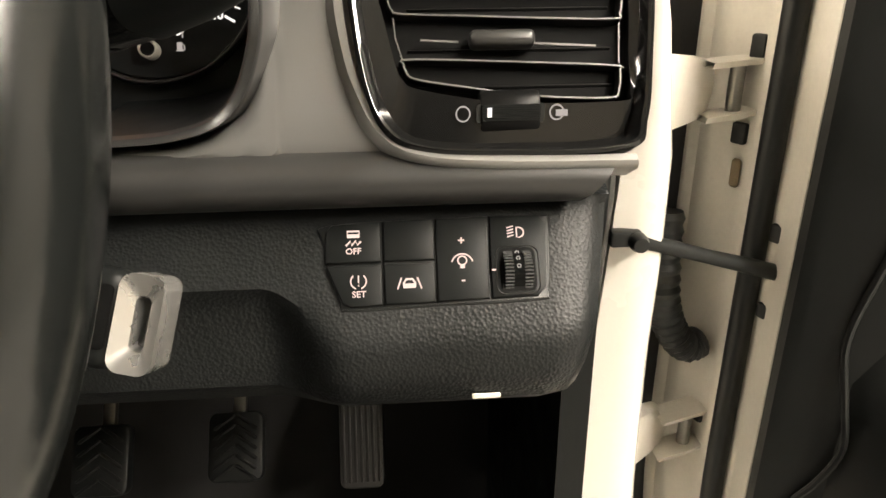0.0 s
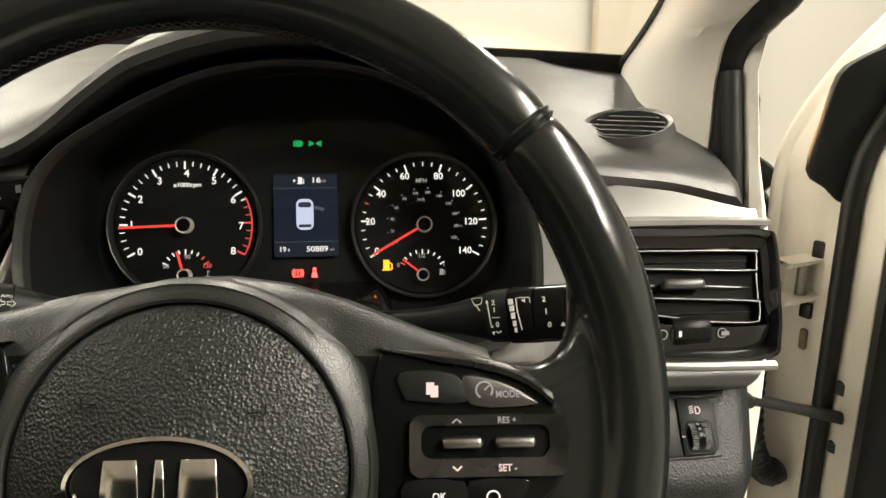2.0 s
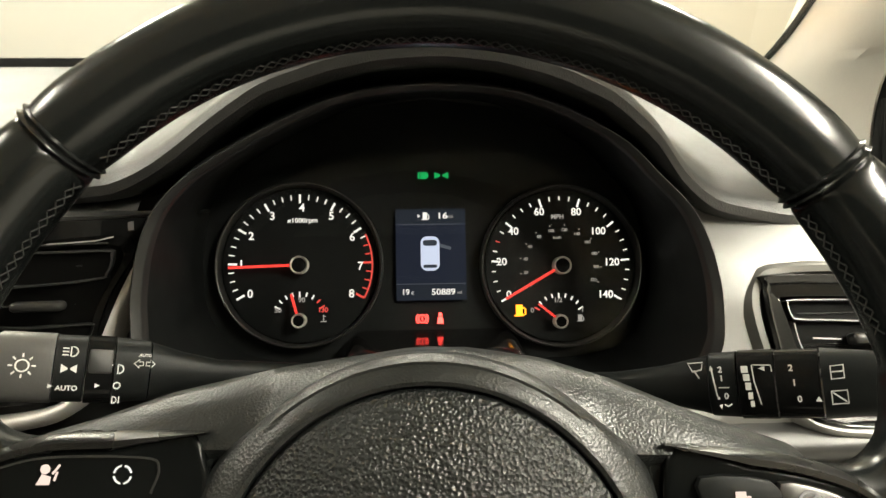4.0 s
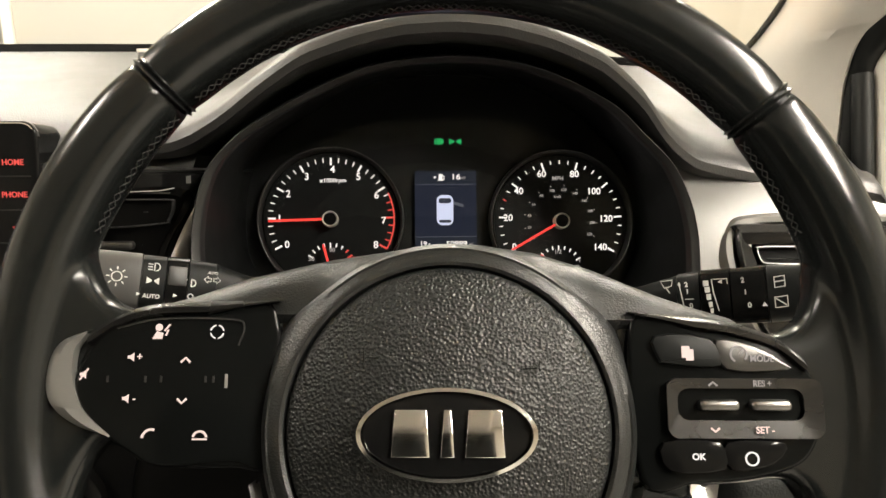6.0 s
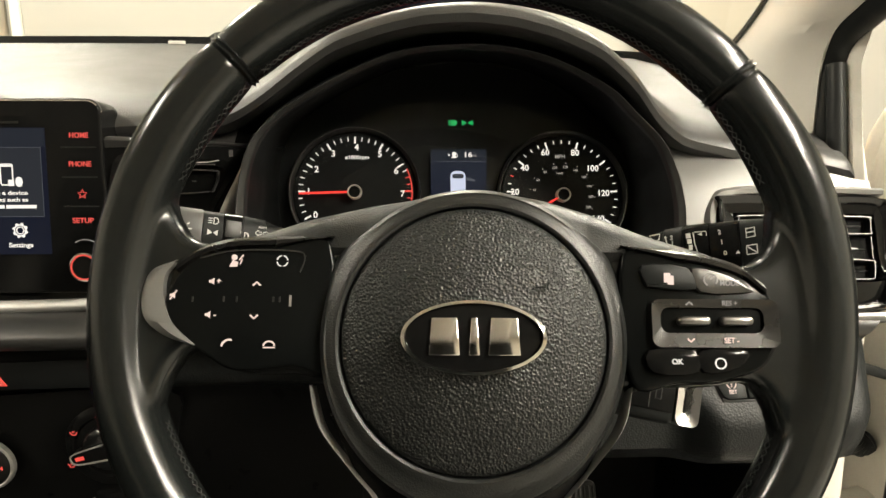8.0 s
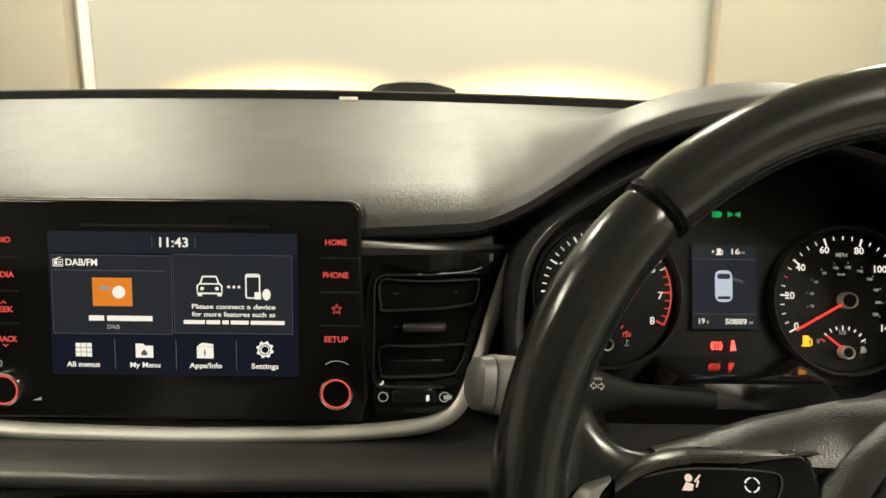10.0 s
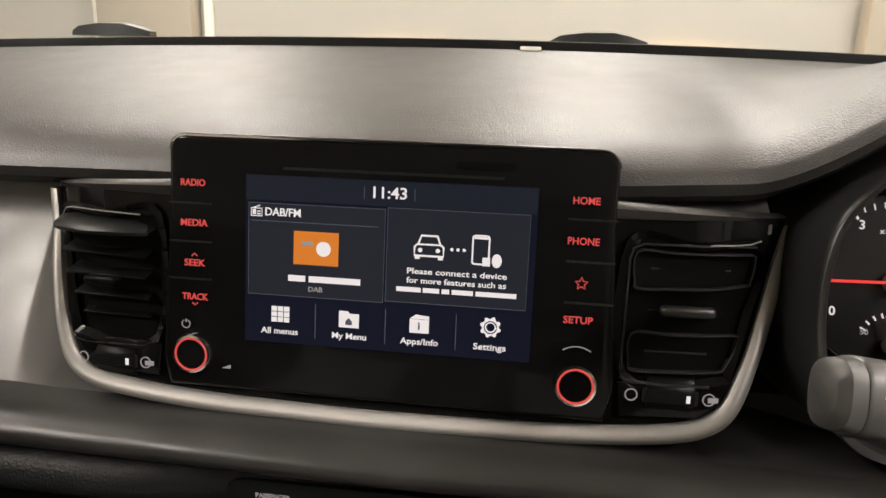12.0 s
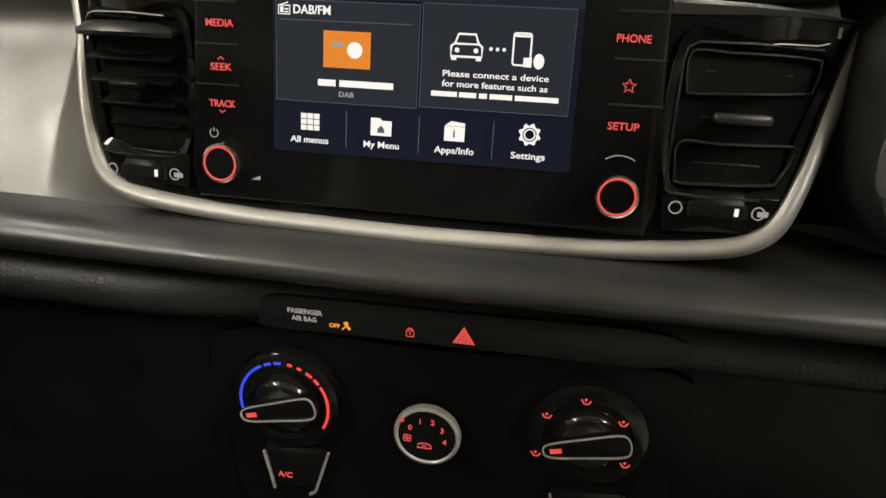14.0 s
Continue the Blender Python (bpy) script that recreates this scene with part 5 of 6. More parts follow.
# soft bridge from the hub's top to both side spokes
rows = []
for k in range(61):
    x = -0.124 + 0.232 * k / 60
    zt = lerp(x, (-0.124, -0.107, -0.085, -0.052, -0.012, 0.008, 0.032, 0.055, 0.082, 0.108), (0.0405, 0.0455, 0.0530, 0.0605, 0.0665, 0.0670, 0.0635, 0.0565, 0.0455, 0.0370))
    inside = 0.0675 ** 2 - (x + 0.0035) ** 2
    zf = max(PADC + math.sqrt(inside) if inside > 0 else 0, lerp(x, (-0.124, -0.07, 0.07, 0.108), (0.0360, 0.0390, 0.0370, 0.0325)))
    zf = min(zf, zt - 0.002)
    rows.append([(x, 0.004, zf - 0.006), (x, 0.0, zf - 0.002), (x, 0.0005, zf), (x, 0.004, zf + 0.45 * (zt - zf)), (x, 0.010, zf + 0.85 * (zt - zf)), (x, 0.016, zt), (x, 0.024, zt - 0.002), (x, 0.036, zt - 0.010)])
part("bridge", loft(rows), WHEELSKIN, wheel, "grained soft bridge between hub and spokes")
part("mould_mark", joined(stroke(mm((-34, 22.5), (-34, 18.5)), 0.0004, 0.0008, -0.0163), stroke(mm((-33, 20.5), (-28.5, 20.3)), 0.0005, 0.0008, -0.0168)), DUCT, wheel)
part("mould_mark", joined(stroke(mm((29, 19.8), (29, 15.8)), 0.0004, 0.0008, -0.0166), stroke(mm((23, 16.6), (28, 16.9)), 0.0005, 0.0008, -0.0170)), DUCT, wheel)
# maker's emblem as plain shapes
EMB = (-0.0040, -0.0235, -0.0055)
part("emblem", plate(disc(0.0295, 48, EMB[0], EMB[2], 0.0145), 0.005, 0.001, EMB[1] + 0.0008), GLOSS, wheel, "black oval emblem")
part("emblem_rim", frame_plate(disc(0.0312, 48, EMB[0], EMB[2], 0.0158), disc(0.0296, 48, EMB[0], EMB[2], 0.0145), 0.0045, EMB[1] - 0.0004, -0.0004), CHROME, wheel, "chrome emblem rim")
for x0, x1 in ((-0.0232, -0.0098), (-0.0062, -0.0013), (0.0022, 0.0160)):
    sk = 0.0012
    part("emblem_bar", plate([(x0, -0.0131), (x1, -0.0131), (x1 - sk, 0.0028), (x0 + sk, 0.0028)], 0.001, 0.0003, EMB[1] - 0.0006), CHROME, wheel, "plain chrome bar")

# side spokes: leather root, gloss black key panel
def mirror(pts):
    return [(-x, z) for x, z in pts][::-1]


PANEL_R = ((66, 34.5), (90, 32.5), (106, 30), (122, 25), (133, 16), (137.0, 6), (135, -8), (127, -18.5), (108, -24), (90, -25), (68, -24.5))
PANEL_L = ((-68, -18), (-86, -18.5), (-112, -20.5), (-126, -14), (-136, -7), (-145, 3), (-147, 12), (-142, 24), (-134, 32), (-120, 36.5), (-95, 38), (-70, 38.5))
for side, outl in ((1, PANEL_R), (-1, PANEL_L)):
    f = (lambda p: p) if side > 0 else mirror
    sp = lower_rim
    dx = -0.002 if side > 0 else -0.0045
    po = [(p.x, p.y) for p in curve_pts([(*q, 0) for q in mm(*outl)], 5, True)]
    part("key_panel", plate(po, 0.012, 0.0022, -0.0006, 3), KEYBLACK, sp, "gloss black key panel")
    top = mm((67, 36.5), (92, 34.5), (107, 32), (122, 27), (133, 18.5)) if side > 0 else f(mm((64, 40.5), (92, 40), (112, 39), (126, 35), (137, 28)))
    rows = [[(p.x + dx, 0.006, p.y + 0.0025), (p.x + dx, -0.0008, p.y + 0.0018), (p.x + dx, -0.0030, p.y - 0.0003), (p.x + dx, -0.0026, p.y - 0.0022), (p.x + dx, 0.003, p.y - 0.004)] for p in curve_pts([(*q, 0) for q in top], 6)]
    ends = rows if side > 0 else rows[::-1]
    for i_, row in enumerate(ends[:6]):
        apex = row[1][2]
        row[:] = [(px_, py_, apex + (pz_ - apex) * (0.12 + 0.88 * i_ / 6)) for px_, py_, pz_ in row]
    part("brow", loft(rows), SATIN3, sp, "satin upper edge")
YK = -0.0030
cres_o = curve_pts([(*q, 0) for q in mm((-142.5, 31.0), (-154, 26), (-158, 16), (-156.5, 4), (-146.5, -4.5), (-131, -9.5))], 6)
cres_i = curve_pts([(*q, 0) for q in mm((-142.8, 29.5), (-147, 23.5), (-147.3, 14), (-143.5, 3), (-138, -3.2), (-131, -8.8))], 6)
part("outer_trim", loft([[(a_.x, 0.006, a_.y), (a_.x, 0.0010, a_.y), ((a_.x + b_.x) / 2, -0.0018, (a_.y + b_.y) / 2), (b_.x, -0.0012, b_.y), (b_.x, 0.004, b_.y)] for a_, b_ in zip(cres_o, cres_i)]), CRESCENT, lower_rim, "satin grey crescent trim")
# right-hand keys
part("key", plate([(p.x, p.y) for p in curve_pts([(*q, 0) for q in mm((74.5, 29), (95, 28), (99, 17.8), (79, 18.5), (76, 20))], 3, True)], 0.006, 0.0012, YK), MATTE, wheel)
part("key", plate([(p.x, p.y) for p in curve_pts([(*q, 0) for q in mm((97.5, 27.5), (112, 25), (122, 19.5), (124, 16.5), (101, 16.4))], 3, True)], 0.006, 0.0012, YK), SATIN2, wheel)
part("rocker_surround", frame_plate(rrect(0.0780, -0.0086, 0.1358, 0.0132, 0.004), rrect(0.0822, -0.0022, 0.1292, 0.0095, 0.004), 0.004, -0.0030, 0.001), SATIN3, wheel, "dark satin rocker surround")
part("rocker_slot", plate(rrect(0.0822, -0.0034, 0.1292, 0.0090, 0.004), 0.002, 0, 0.0005), RUBBER, wheel)
for x in (0.0972, 0.1165):
    part("rocker_key", rbox(0.0150, 0.006, 0.0042, 0.0018, 3, (x, -0.0015, 0.0034)), ROCKER, wheel, "satin grey rocker key")
part("key", plate([(p.x, p.y) for p in curve_pts([(*q, 0) for q in mm((76, -10), (97, -10), (98, -20), (78, -20.5))], 3, True)], 0.006, 0.0012, YK), GLOSS, wheel)
part("key", plate([(p.x, p.y) for p in curve_pts([(*q, 0) for q in mm((99.5, -10), (121, -10), (116, -18), (100.5, -20))], 3, True)], 0.006, 0.0012, YK), GLOSS, wheel)
YI = YK - 0.0004
part("page_icon", joined(bars(0.0842, 0.0208, 0.0872, 0.0252, YI), bars(0.0858, 0.0198, 0.0886, 0.0240, YI)), L_PINK, wheel)
part("cruise_icon", joined(stroke(arc(0.0030, -40, 240, 18, 0.1055, 0.0222), 0.0007, 0.0003, YI), stroke(mm((105.5, 22.2), (107.6, 24)), 0.0006, 0.0003, YI)), L_DIM, wheel)
print_on(wheel, "MODE", 0.0025, 0.1140, 0.0205, YI, L_DIM, 0.9)
print_on(wheel, "RES +", 0.0023, 0.1135, 0.0113, -0.0034, L_DIM, 0.9)
print_on(wheel, "SET -", 0.0025, 0.1135, -0.0056, -0.0034, L_PINK, 0.9)
part("up_mark", stroke(mm((93.6, 10.5), (95.2, 11.9), (96.8, 10.5)), 0.0007, 0.0003, -0.0034), L_DIM, wheel)
part("down_mark", stroke(mm((93.6, -4.8), (95.2, -6.2), (96.8, -4.8)), 0.0007, 0.0003, -0.0034), L_PINK, wheel)
print_on(wheel, "OK", 0.0024, 0.0885, -0.0152, YI, L_WHITE)
part("round_mark", stroke(disc(0.0023, 22, 0.1080, -0.0158), 0.0006, 0.0003, YI, True), L_WHITE, wheel)
# left-hand keys
YL = -0.0012
part("key_outline", stroke([(p.x, p.y) for p in curve_pts([(*q, 0) for q in mm((-131, 31.5), (-115, 35), (-87, 35), (-82, 32), (-84, 25))], 5)], 0.0006, 0.0004, YL - 0.0002), BAND, wheel)
part("talk_icon", joined(plate(disc(0.0014, 12, -0.1150, 0.0318), 0.0003, 0, YL), plate(mm((-117.4, 27.4), (-113.6, 27.4), (-113.2, 29.6), (-115.8, 30.4)), 0.0003, 0, YL), stroke(mm((-112.8, 30.5), (-110.8, 33.0)), 0.0006, 0.0003, YL), stroke(mm((-112.2, 28.6), (-111.4, 31.0)), 0.0006, 0.0003, YL)), L_PINK, wheel)
for k in range(4):
    part("ring_icon", stroke(arc(0.0025, 90 * k + 10, 90 * k + 78, 8, -0.0925, 0.0302), 0.0005, 0.0003, YL), L_WHITE, wheel)


def speaker(x, z, y):
    return joined(bars(x - 0.0018, z - 0.0006, x - 0.0008, z + 0.0006, y), plate([(x - 0.0008, z - 0.0006), (x + 0.0006, z - 0.0016), (x + 0.0006, z + 0.0016), (x - 0.0008, z + 0.0006)], 0.0003, 0, y))


for x, z, sign in ((-0.1245, 0.0205, "+"), (-0.1255, 0.0050, "-")):
    part("speaker_icon", speaker(x, z, YL), L_PINK, wheel)
    print_on(wheel, sign, 0.0028, x + 0.0028, z, YL, L_PINK)
part("mute_icon", joined(speaker(-0.1424, 0.0140, YL), stroke(mm((-144.0, 11.9), (-140.9, 16.2)), 0.0005, 0.0003, YL - 0.0003)), L_PINK, wheel)
part("up_mark", stroke(mm((-105.8, 18.6), (-104.0, 20.3), (-102.2, 18.6)), 0.0008, 0.0003, YL), L_PINK, wheel)
part("down_mark", stroke(mm((-106.4, 5.0), (-104.6, 3.3), (-102.8, 5.0)), 0.0008, 0.0003, YL), L_PINK, wheel)
# small satin bars drawn in as glints on the gloss keys
for x in (-0.1335, -0.1190, -0.1130, -0.0960, -0.0930):
    part("key_glint", bars(x - 0.0004, 0.0110, x + 0.0004, 0.0135, YL), BAND, wheel)
part("rocker_end", bars(-0.0886, 0.0090, -0.0875, 0.0142, YL), SILVER, wheel)
part("answer_icon", stroke(arc(0.0034, 70, 175, 10, -0.1154, -0.0098), 0.0009, 0.0003, YL), L_PINK, wheel)
part("hangup_icon", joined(stroke(arc(0.0026, 10, 170, 10, -0.0970, -0.0096), 0.0008, 0.0003, YL), bars(-0.0998, -0.0102, -0.0942, -0.0096, YL)), L_PINK, wheel)
# lower spoke: two silver blades round a black web
for sgn in (-1, 1):
    path = mm((73.5, -27), (68, -46), (52, -66), (42, -78), (39, -95), (38, -125), (44, -150))
    cx = -0.0045
    rows = []
    for i, p in enumerate(curve_pts([(*q, 0) for q in path], 6)):
        w = lerp(i, (0, 4, 18, 22, 36), (0.0008, 0.0015, 0.0017, 0.0046, 0.0056))
        rows.append([(cx + sgn * (p.x - w), 0.012, p.y - w * 0.4), (cx + sgn * (p.x - w * 0.7), 0.0025, p.y - w * 0.3), (cx + sgn * p.x, 0.0005, p.y), (cx + sgn * (p.x + w * 0.7), 0.0025, p.y + w * 0.3), (cx + sgn * (p.x + w), 0.012, p.y + w * 0.4)])
    part("lower_blade", loft(rows), SILVER, wheel, "satin silver lower spoke blade")
part("lower_web", plate(mm((-70, -40), (62, -40), (48, -66), (36, -80), (33, -150), (-42, -150), (-45, -80), (-57, -66)), 0.014, 0.002, 0.006), GLOSS, wheel, "gloss black lower spoke")

# ---- stalks and key ----
def stalk_frame(base, tip):
    """Local x along the stalk to its tip, -y towards the driver."""
    x = (Vector(tip) - Vector(base)).normalized()
    y = Vector((0, 1, -0.38))
    y = (y - x * y.dot(x)).normalized()
    z = x.cross(y)
    m_ = Matrix((x, y, z)).transposed().to_4x4()
    m_.translation = base
    return m_


def lens_section(x, w, h):
    return [(x, w * math.copysign(abs(math.cos(a)) ** 0.7, math.cos(a)), h * math.copysign(abs(math.sin(a)) ** 0.7, math.sin(a))) for a in [2 * math.pi * k / 24 for k in range(24)]]


M_PRINT = mat("white_print", (0.62, 0.61, 0.59), 0.5)
RB, RT = (0.440, -0.050, 0.9335), (0.568, -0.1255, 0.9650)
ws_ = thing("wiper_stalk", stalk_frame(RB, RT), "black wiper stalk with white printed symbols", "stalk")
part("arm", loft([lens_section(-0.03, 0.007, 0.006), lens_section(0.030, 0.006, 0.0062), lens_section(0.050, 0.007, 0.0085), lens_section(0.066, 0.0085, 0.0118), lens_section(0.070, 0.0100, 0.0128)], True, True), MATTE, ws_)
part("sleeve", loft([lens_section(0.0705, 0.0105, 0.0134), lens_section(0.0815, 0.0110, 0.0140)], True, True), MATTE, ws_)
part("dial_ring", loft([lens_section(0.0822, 0.0114, 0.0145), lens_section(0.0960, 0.0114, 0.0145)], True, True), GLOSS, ws_)
part("collar", loft([lens_section(0.0966, 0.0110, 0.0142), lens_section(0.1125, 0.0110, 0.0142)], True, True), GLOSS, ws_)
part("end_grip", loft([lens_section(0.1132, 0.0112, 0.0144), lens_section(0.130, 0.0106, 0.0128), lens_section(0.145, 0.0088, 0.0100), lens_section(0.149, 0.0068, 0.0080), lens_section(0.150, 0.0040, 0.0050)], True, True), MATTE, ws_)
YS = -0.0114
for body_, x, z in (("2", 0.0755, 0.0066), ("1", 0.0758, 0.0030), ("0", 0.0772, -0.0044), ("2", 0.1024, 0.0068), ("1", 0.1032, 0.0009), ("0", 0.1046, -0.0056)):
    print_on(ws_, body_, 0.0025, x, z, YS, M_PRINT)
for nm_, bm_ in (("mark", bars(0.0744, -0.0010, 0.0786, -0.0006, YS)), ("tick_mark", stroke(mm((76.2, -7.8), (77.6, -8.6), (79.0, -7.6)), 0.0005, 0.0003, YS)), ("arrow", stroke(mm((73.6, -4.5), (72.0, 7.0)), 0.0005, 0.0003, YS)), ("arrow", plate(mm((71.2, 6.4), (72.8, 6.6), (71.8, 8.4)), 0.0003, 0, YS)), ("dot_mark", plate(disc(0.0006, 10, 0.0741, -0.0052), 0.0003, 0, YS)), ("arrow", plate(mm((74.0, -8.2), (75.4, -7.6), (75.0, -9.6)), 0.0003, 0, YS)), *[("interval_mark", bars(0.0838 + dx, zc - hh, 0.0838 + dx + ww, zc + hh, YS - 0.0005)) for dx, zc, hh, ww in ((0.0, 0.0066, 0.0014, 0.0026), (0.0006, 0.0033, 0.0014, 0.0024), (0.0012, -0.0003, 0.0015, 0.0021), (0.0020, -0.0042, 0.0014, 0.0017), (0.0026, -0.0074, 0.0012, 0.0014))], ("interval_line", stroke(mm((88.0, 8.4), (88.4, 2.0), (90.4, -7.6)), 0.0004, 0.0003, YS - 0.0005)), ("pointer_mark", plate(mm((90.6, 6.9), (92.8, 5.9), (92.8, 7.9)), 0.0003, 0, YS - 0.0005)), ("bracket_mark", stroke(mm((88.6, 8.4), (95.2, 8.2), (95.4, 5.6)), 0.0004, 0.0003, YS - 0.0005)), ("pointer_mark", plate(mm((110.2, -6.4), (111.4, -4.4), (112.6, -6.4)), 0.0003, 0, YS - 0.0002))):
    part(nm_, bm_, M_PRINT, ws_)
part("wiper_symbol", joined(stroke(mm((62.2, 9.5), (64, 5.8), (67.6, 6.6), (68.3, 9.8)), 0.0005, 0.0003, YS + 0.0024, True), stroke(mm((64.6, 6.4), (66.5, 3.0)), 0.0005, 0.0003, YS + 0.0024)), M_PRINT, ws_)
part("rear_symbol", joined(stroke(mm((116, -7.5), (121.5, -7), (121.5, -2), (116, -2.5)), 0.0005, 0.0003, YS, True), stroke(mm((116.5, -3), (121, -6.5)), 0.0005, 0.0003, YS), stroke(mm((116.5, 2.2), (121, 2.7), (121, 7.8), (116.5, 7.3)), 0.0005, 0.0003, YS, True), stroke(mm((116.5, 5), (121, 5.4)), 0.0005, 0.0003, YS)), M_PRINT, ws_)

LB, LT = (0.312, -0.037, 0.9365), (0.1855, -0.0840, 0.9645)
ls = thing("indicator_stalk", stalk_frame(LT, LB), "black indicator stalk, its light-switch end greyed for sheen", "stalk")
part("arm", loft([lens_section(0.150, 0.007, 0.006), lens_section(0.098, 0.006, 0.0062), lens_section(0.082, 0.008, 0.0090), lens_section(0.068, 0.0100, 0.0128)], True, True), MATTE, ls)
part("sleeve", loft([lens_section(0.0675, 0.0104, 0.0134), lens_section(0.0535, 0.0110, 0.0142)], True, True), MATTE, ls)
part("fog_ring", loft([lens_section(0.0530, 0.0115, 0.0147), lens_section(0.0425, 0.0115, 0.0147)], True, True), GLOSS, ls)
part("collar", loft([lens_section(0.0420, 0.0111, 0.0143), lens_section(0.0305, 0.0111, 0.0143)], True, True), MATTE, ls)
# dark stalk end, its colour lifted to grey for the light on it
part("light_switch", loft([lens_section(0.0300, 0.0114, 0.0148), lens_section(0.0100, 0.0114, 0.0148), lens_section(0.0085, 0.0105, 0.0138)], True, True), STALKGREY, ls, "dark twist end, greyed for the sheen on it")
part("end_cap", loft([lens_section(0.0078, 0.0108, 0.0140), lens_section(0.0015, 0.0100, 0.0128), lens_section(-0.0015, 0.0065, 0.0085)], True, True), STALKGREY, ls)
sun = [stroke(disc(0.0024, 18, 0.0190, 0.0010), 0.0006, 0.0003, YS - 0.0003, True)]
for k in range(8):
    a = math.pi * k / 4
    sun.append(stroke([(0.0190 + 0.0034 * math.cos(a), 0.0010 + 0.0034 * math.sin(a)), (0.0190 + 0.0050 * math.cos(a), 0.0010 + 0.0050 * math.sin(a))], 0.0006, 0.0003, YS - 0.0003))
part("lamp_symbol", joined(*sun), M_PRINT, ls)
print_on(ls, "AUTO", 0.0021, 0.0360, -0.0078, YS, M_PRINT)
part("beam_symbol", joined(stroke([(0.0362, 0.0055), (0.0362, 0.0095)] + arc(0.0020, 80, -80, 8, 0.0368, 0.0075), 0.0005, 0.0003, YS, True), *[stroke([(0.0330, 0.0060 + 0.0014 * k), (0.0354, 0.0060 + 0.0014 * k)], 0.0005, 0.0003, YS) for k in range(3)]), M_PRINT, ls)
part("sidelight_symbol", joined(plate(mm((33, -1.5), (35.6, 0), (35.6, 0.6), (33, 2.1)), 0.0003, 0, YS), plate(mm((39, -1.5), (39, 2.1), (36.6, 0.6), (36.6, 0)), 0.0003, 0, YS)), M_PRINT, ls)
part("pointer_mark", plate(mm((29, -6), (31, -7), (29, -8)), 0.0003, 0, YS - 0.0002), M_PRINT, ls)
part("pointer_mark", plate(mm((46.5, -5.4), (48.5, -6.4), (46.5, -7.4)), 0.0003, 0, YS - 0.0004), M_PRINT, ls)
part("fog_window", plate(rrect(0.0432, -0.0012, 0.0524, 0.0088, 0.001), 0.0012, 0.0003, YS - 0.0006), BAND, ls, "satin grey block in the fog ring")
part("rear_fog_symbol", joined(stroke([(0.0538, -0.0140), (0.0538, -0.0110)] + arc(0.0014, 80, -80, 6, 0.0541, -0.0125), 0.0004, 0.0003, YS + 0.0024, True), stroke(mm((56.4, -14), (56.4, -11)), 0.0004, 0.0003, YS + 0.0024)), M_PRINT, ls)
part("fog_symbol", joined(stroke([(0.0548, -0.0012), (0.0548, 0.0028)] + arc(0.0018, 80, -80, 8, 0.0552, 0.0008), 0.0005, 0.0003, YS, True), stroke(mm((52.5, -1), (52.5, 2.8)), 0.0005, 0.0003, YS)), M_PRINT, ls)
part("ring_symbol", stroke(disc(0.0013, 14, 0.0550, -0.0062), 0.0005, 0.0003, YS, True), M_PRINT, ls)
print_on(ls, "AUTO", 0.0013, 0.0652, 0.0070, YS, M_PRINT)
for sg in (-1, 1):
    part("arrow_symbol", stroke([(0.0652 + sg * 0.0006, 0.0042), (0.0652 + sg * 0.0022, 0.0042), (0.0652 + sg * 0.0022, 0.0052), (0.0652 + sg * 0.0042, 0.0034), (0.0652 + sg * 0.0022, 0.0016), (0.0652 + sg * 0.0022, 0.0026), (0.0652 + sg * 0.0006, 0.0026)], 0.0004, 0.0003, YS, True), M_PRINT, ls)

# ignition key with its fob
KEYMETAL = mat("bright_key_metal", (0.58, 0.57, 0.55), 0.27, metal=0.85, var=0.05)
kf = thing("car_key", pose(0.5000, -0.092, 0.8565, -24, 10, -8), "black remote key with a bright metal end in the ignition", "key")
part("fob", rbox(0.044, 0.015, 0.033, 0.005, 3, (-0.0135, 0.001, -0.001)), MATTE, kf)
part("face", plate(rrect(-0.030, -0.0105, 0.006, 0.0105, 0.002), 0.001, 0.0004, -0.0072), GLOSS, kf)
for x in (-0.021, -0.0095):
    part("groove", bars(x - 0.0003, -0.009, x + 0.0003, 0.009, -0.0076), BAND, kf)
part("lock_symbol", joined(stroke(disc(0.0020, 14, -0.0255, 0.002), 0.0005, 0.0003, -0.0077, True), stroke(disc(0.0020, 14, -0.0150, 0.002), 0.0005, 0.0003, -0.0077, True), stroke(mm((-6, 4), (-2.5, 4), (-2.5, -3), (-6, -3)), 0.0005, 0.0003, -0.0077, True)), STITCH, kf)
part("metal_end", frame_plate(rrect(0.0075, -0.0165, 0.0220, 0.0155, 0.0045), rrect(0.0125, -0.0095, 0.0175, 0.0085, 0.0022), 0.0150, -0.0074, 0.003), KEYMETAL, kf, "bright metal end loop")
part("blade", rbox(0.030, 0.002, 0.008, 0.0005, 1, (-0.045, 0, 0)), STEEL, kf)
lk = thing("ignition_lock", pose(0.440, -0.087, 0.861, 0, 0, -10), "black round ignition lock on the column", "lock")
part("barrel", moved(turned([(0, -0.02), (0.014, -0.02), (0.016, -0.017), (0.016, 0.03), (0, 0.03)], 24), pose(0, 0, 0, 0, 0, 90)), MATTE, lk)

# ---- switch panel by the door ----
F_SW = pose(0.613, -0.0155, 0.8375, -38)
sw = thing("switch_panel", F_SW, "black panel of six dashboard switches with backlit symbols", "switch panel")
part("recess", plate([(p.x, p.y) for p in curve_pts([(*q, 0) for q in mm((-48, 18), (0, 19.8), (48, 20), (52.5, 16), (50, -15), (46, -20), (0, -21), (-38, -22), (-43, -18), (-50, 10))], 4, True)], 0.010, 0.001, -0.0008), RUBBER, sw)


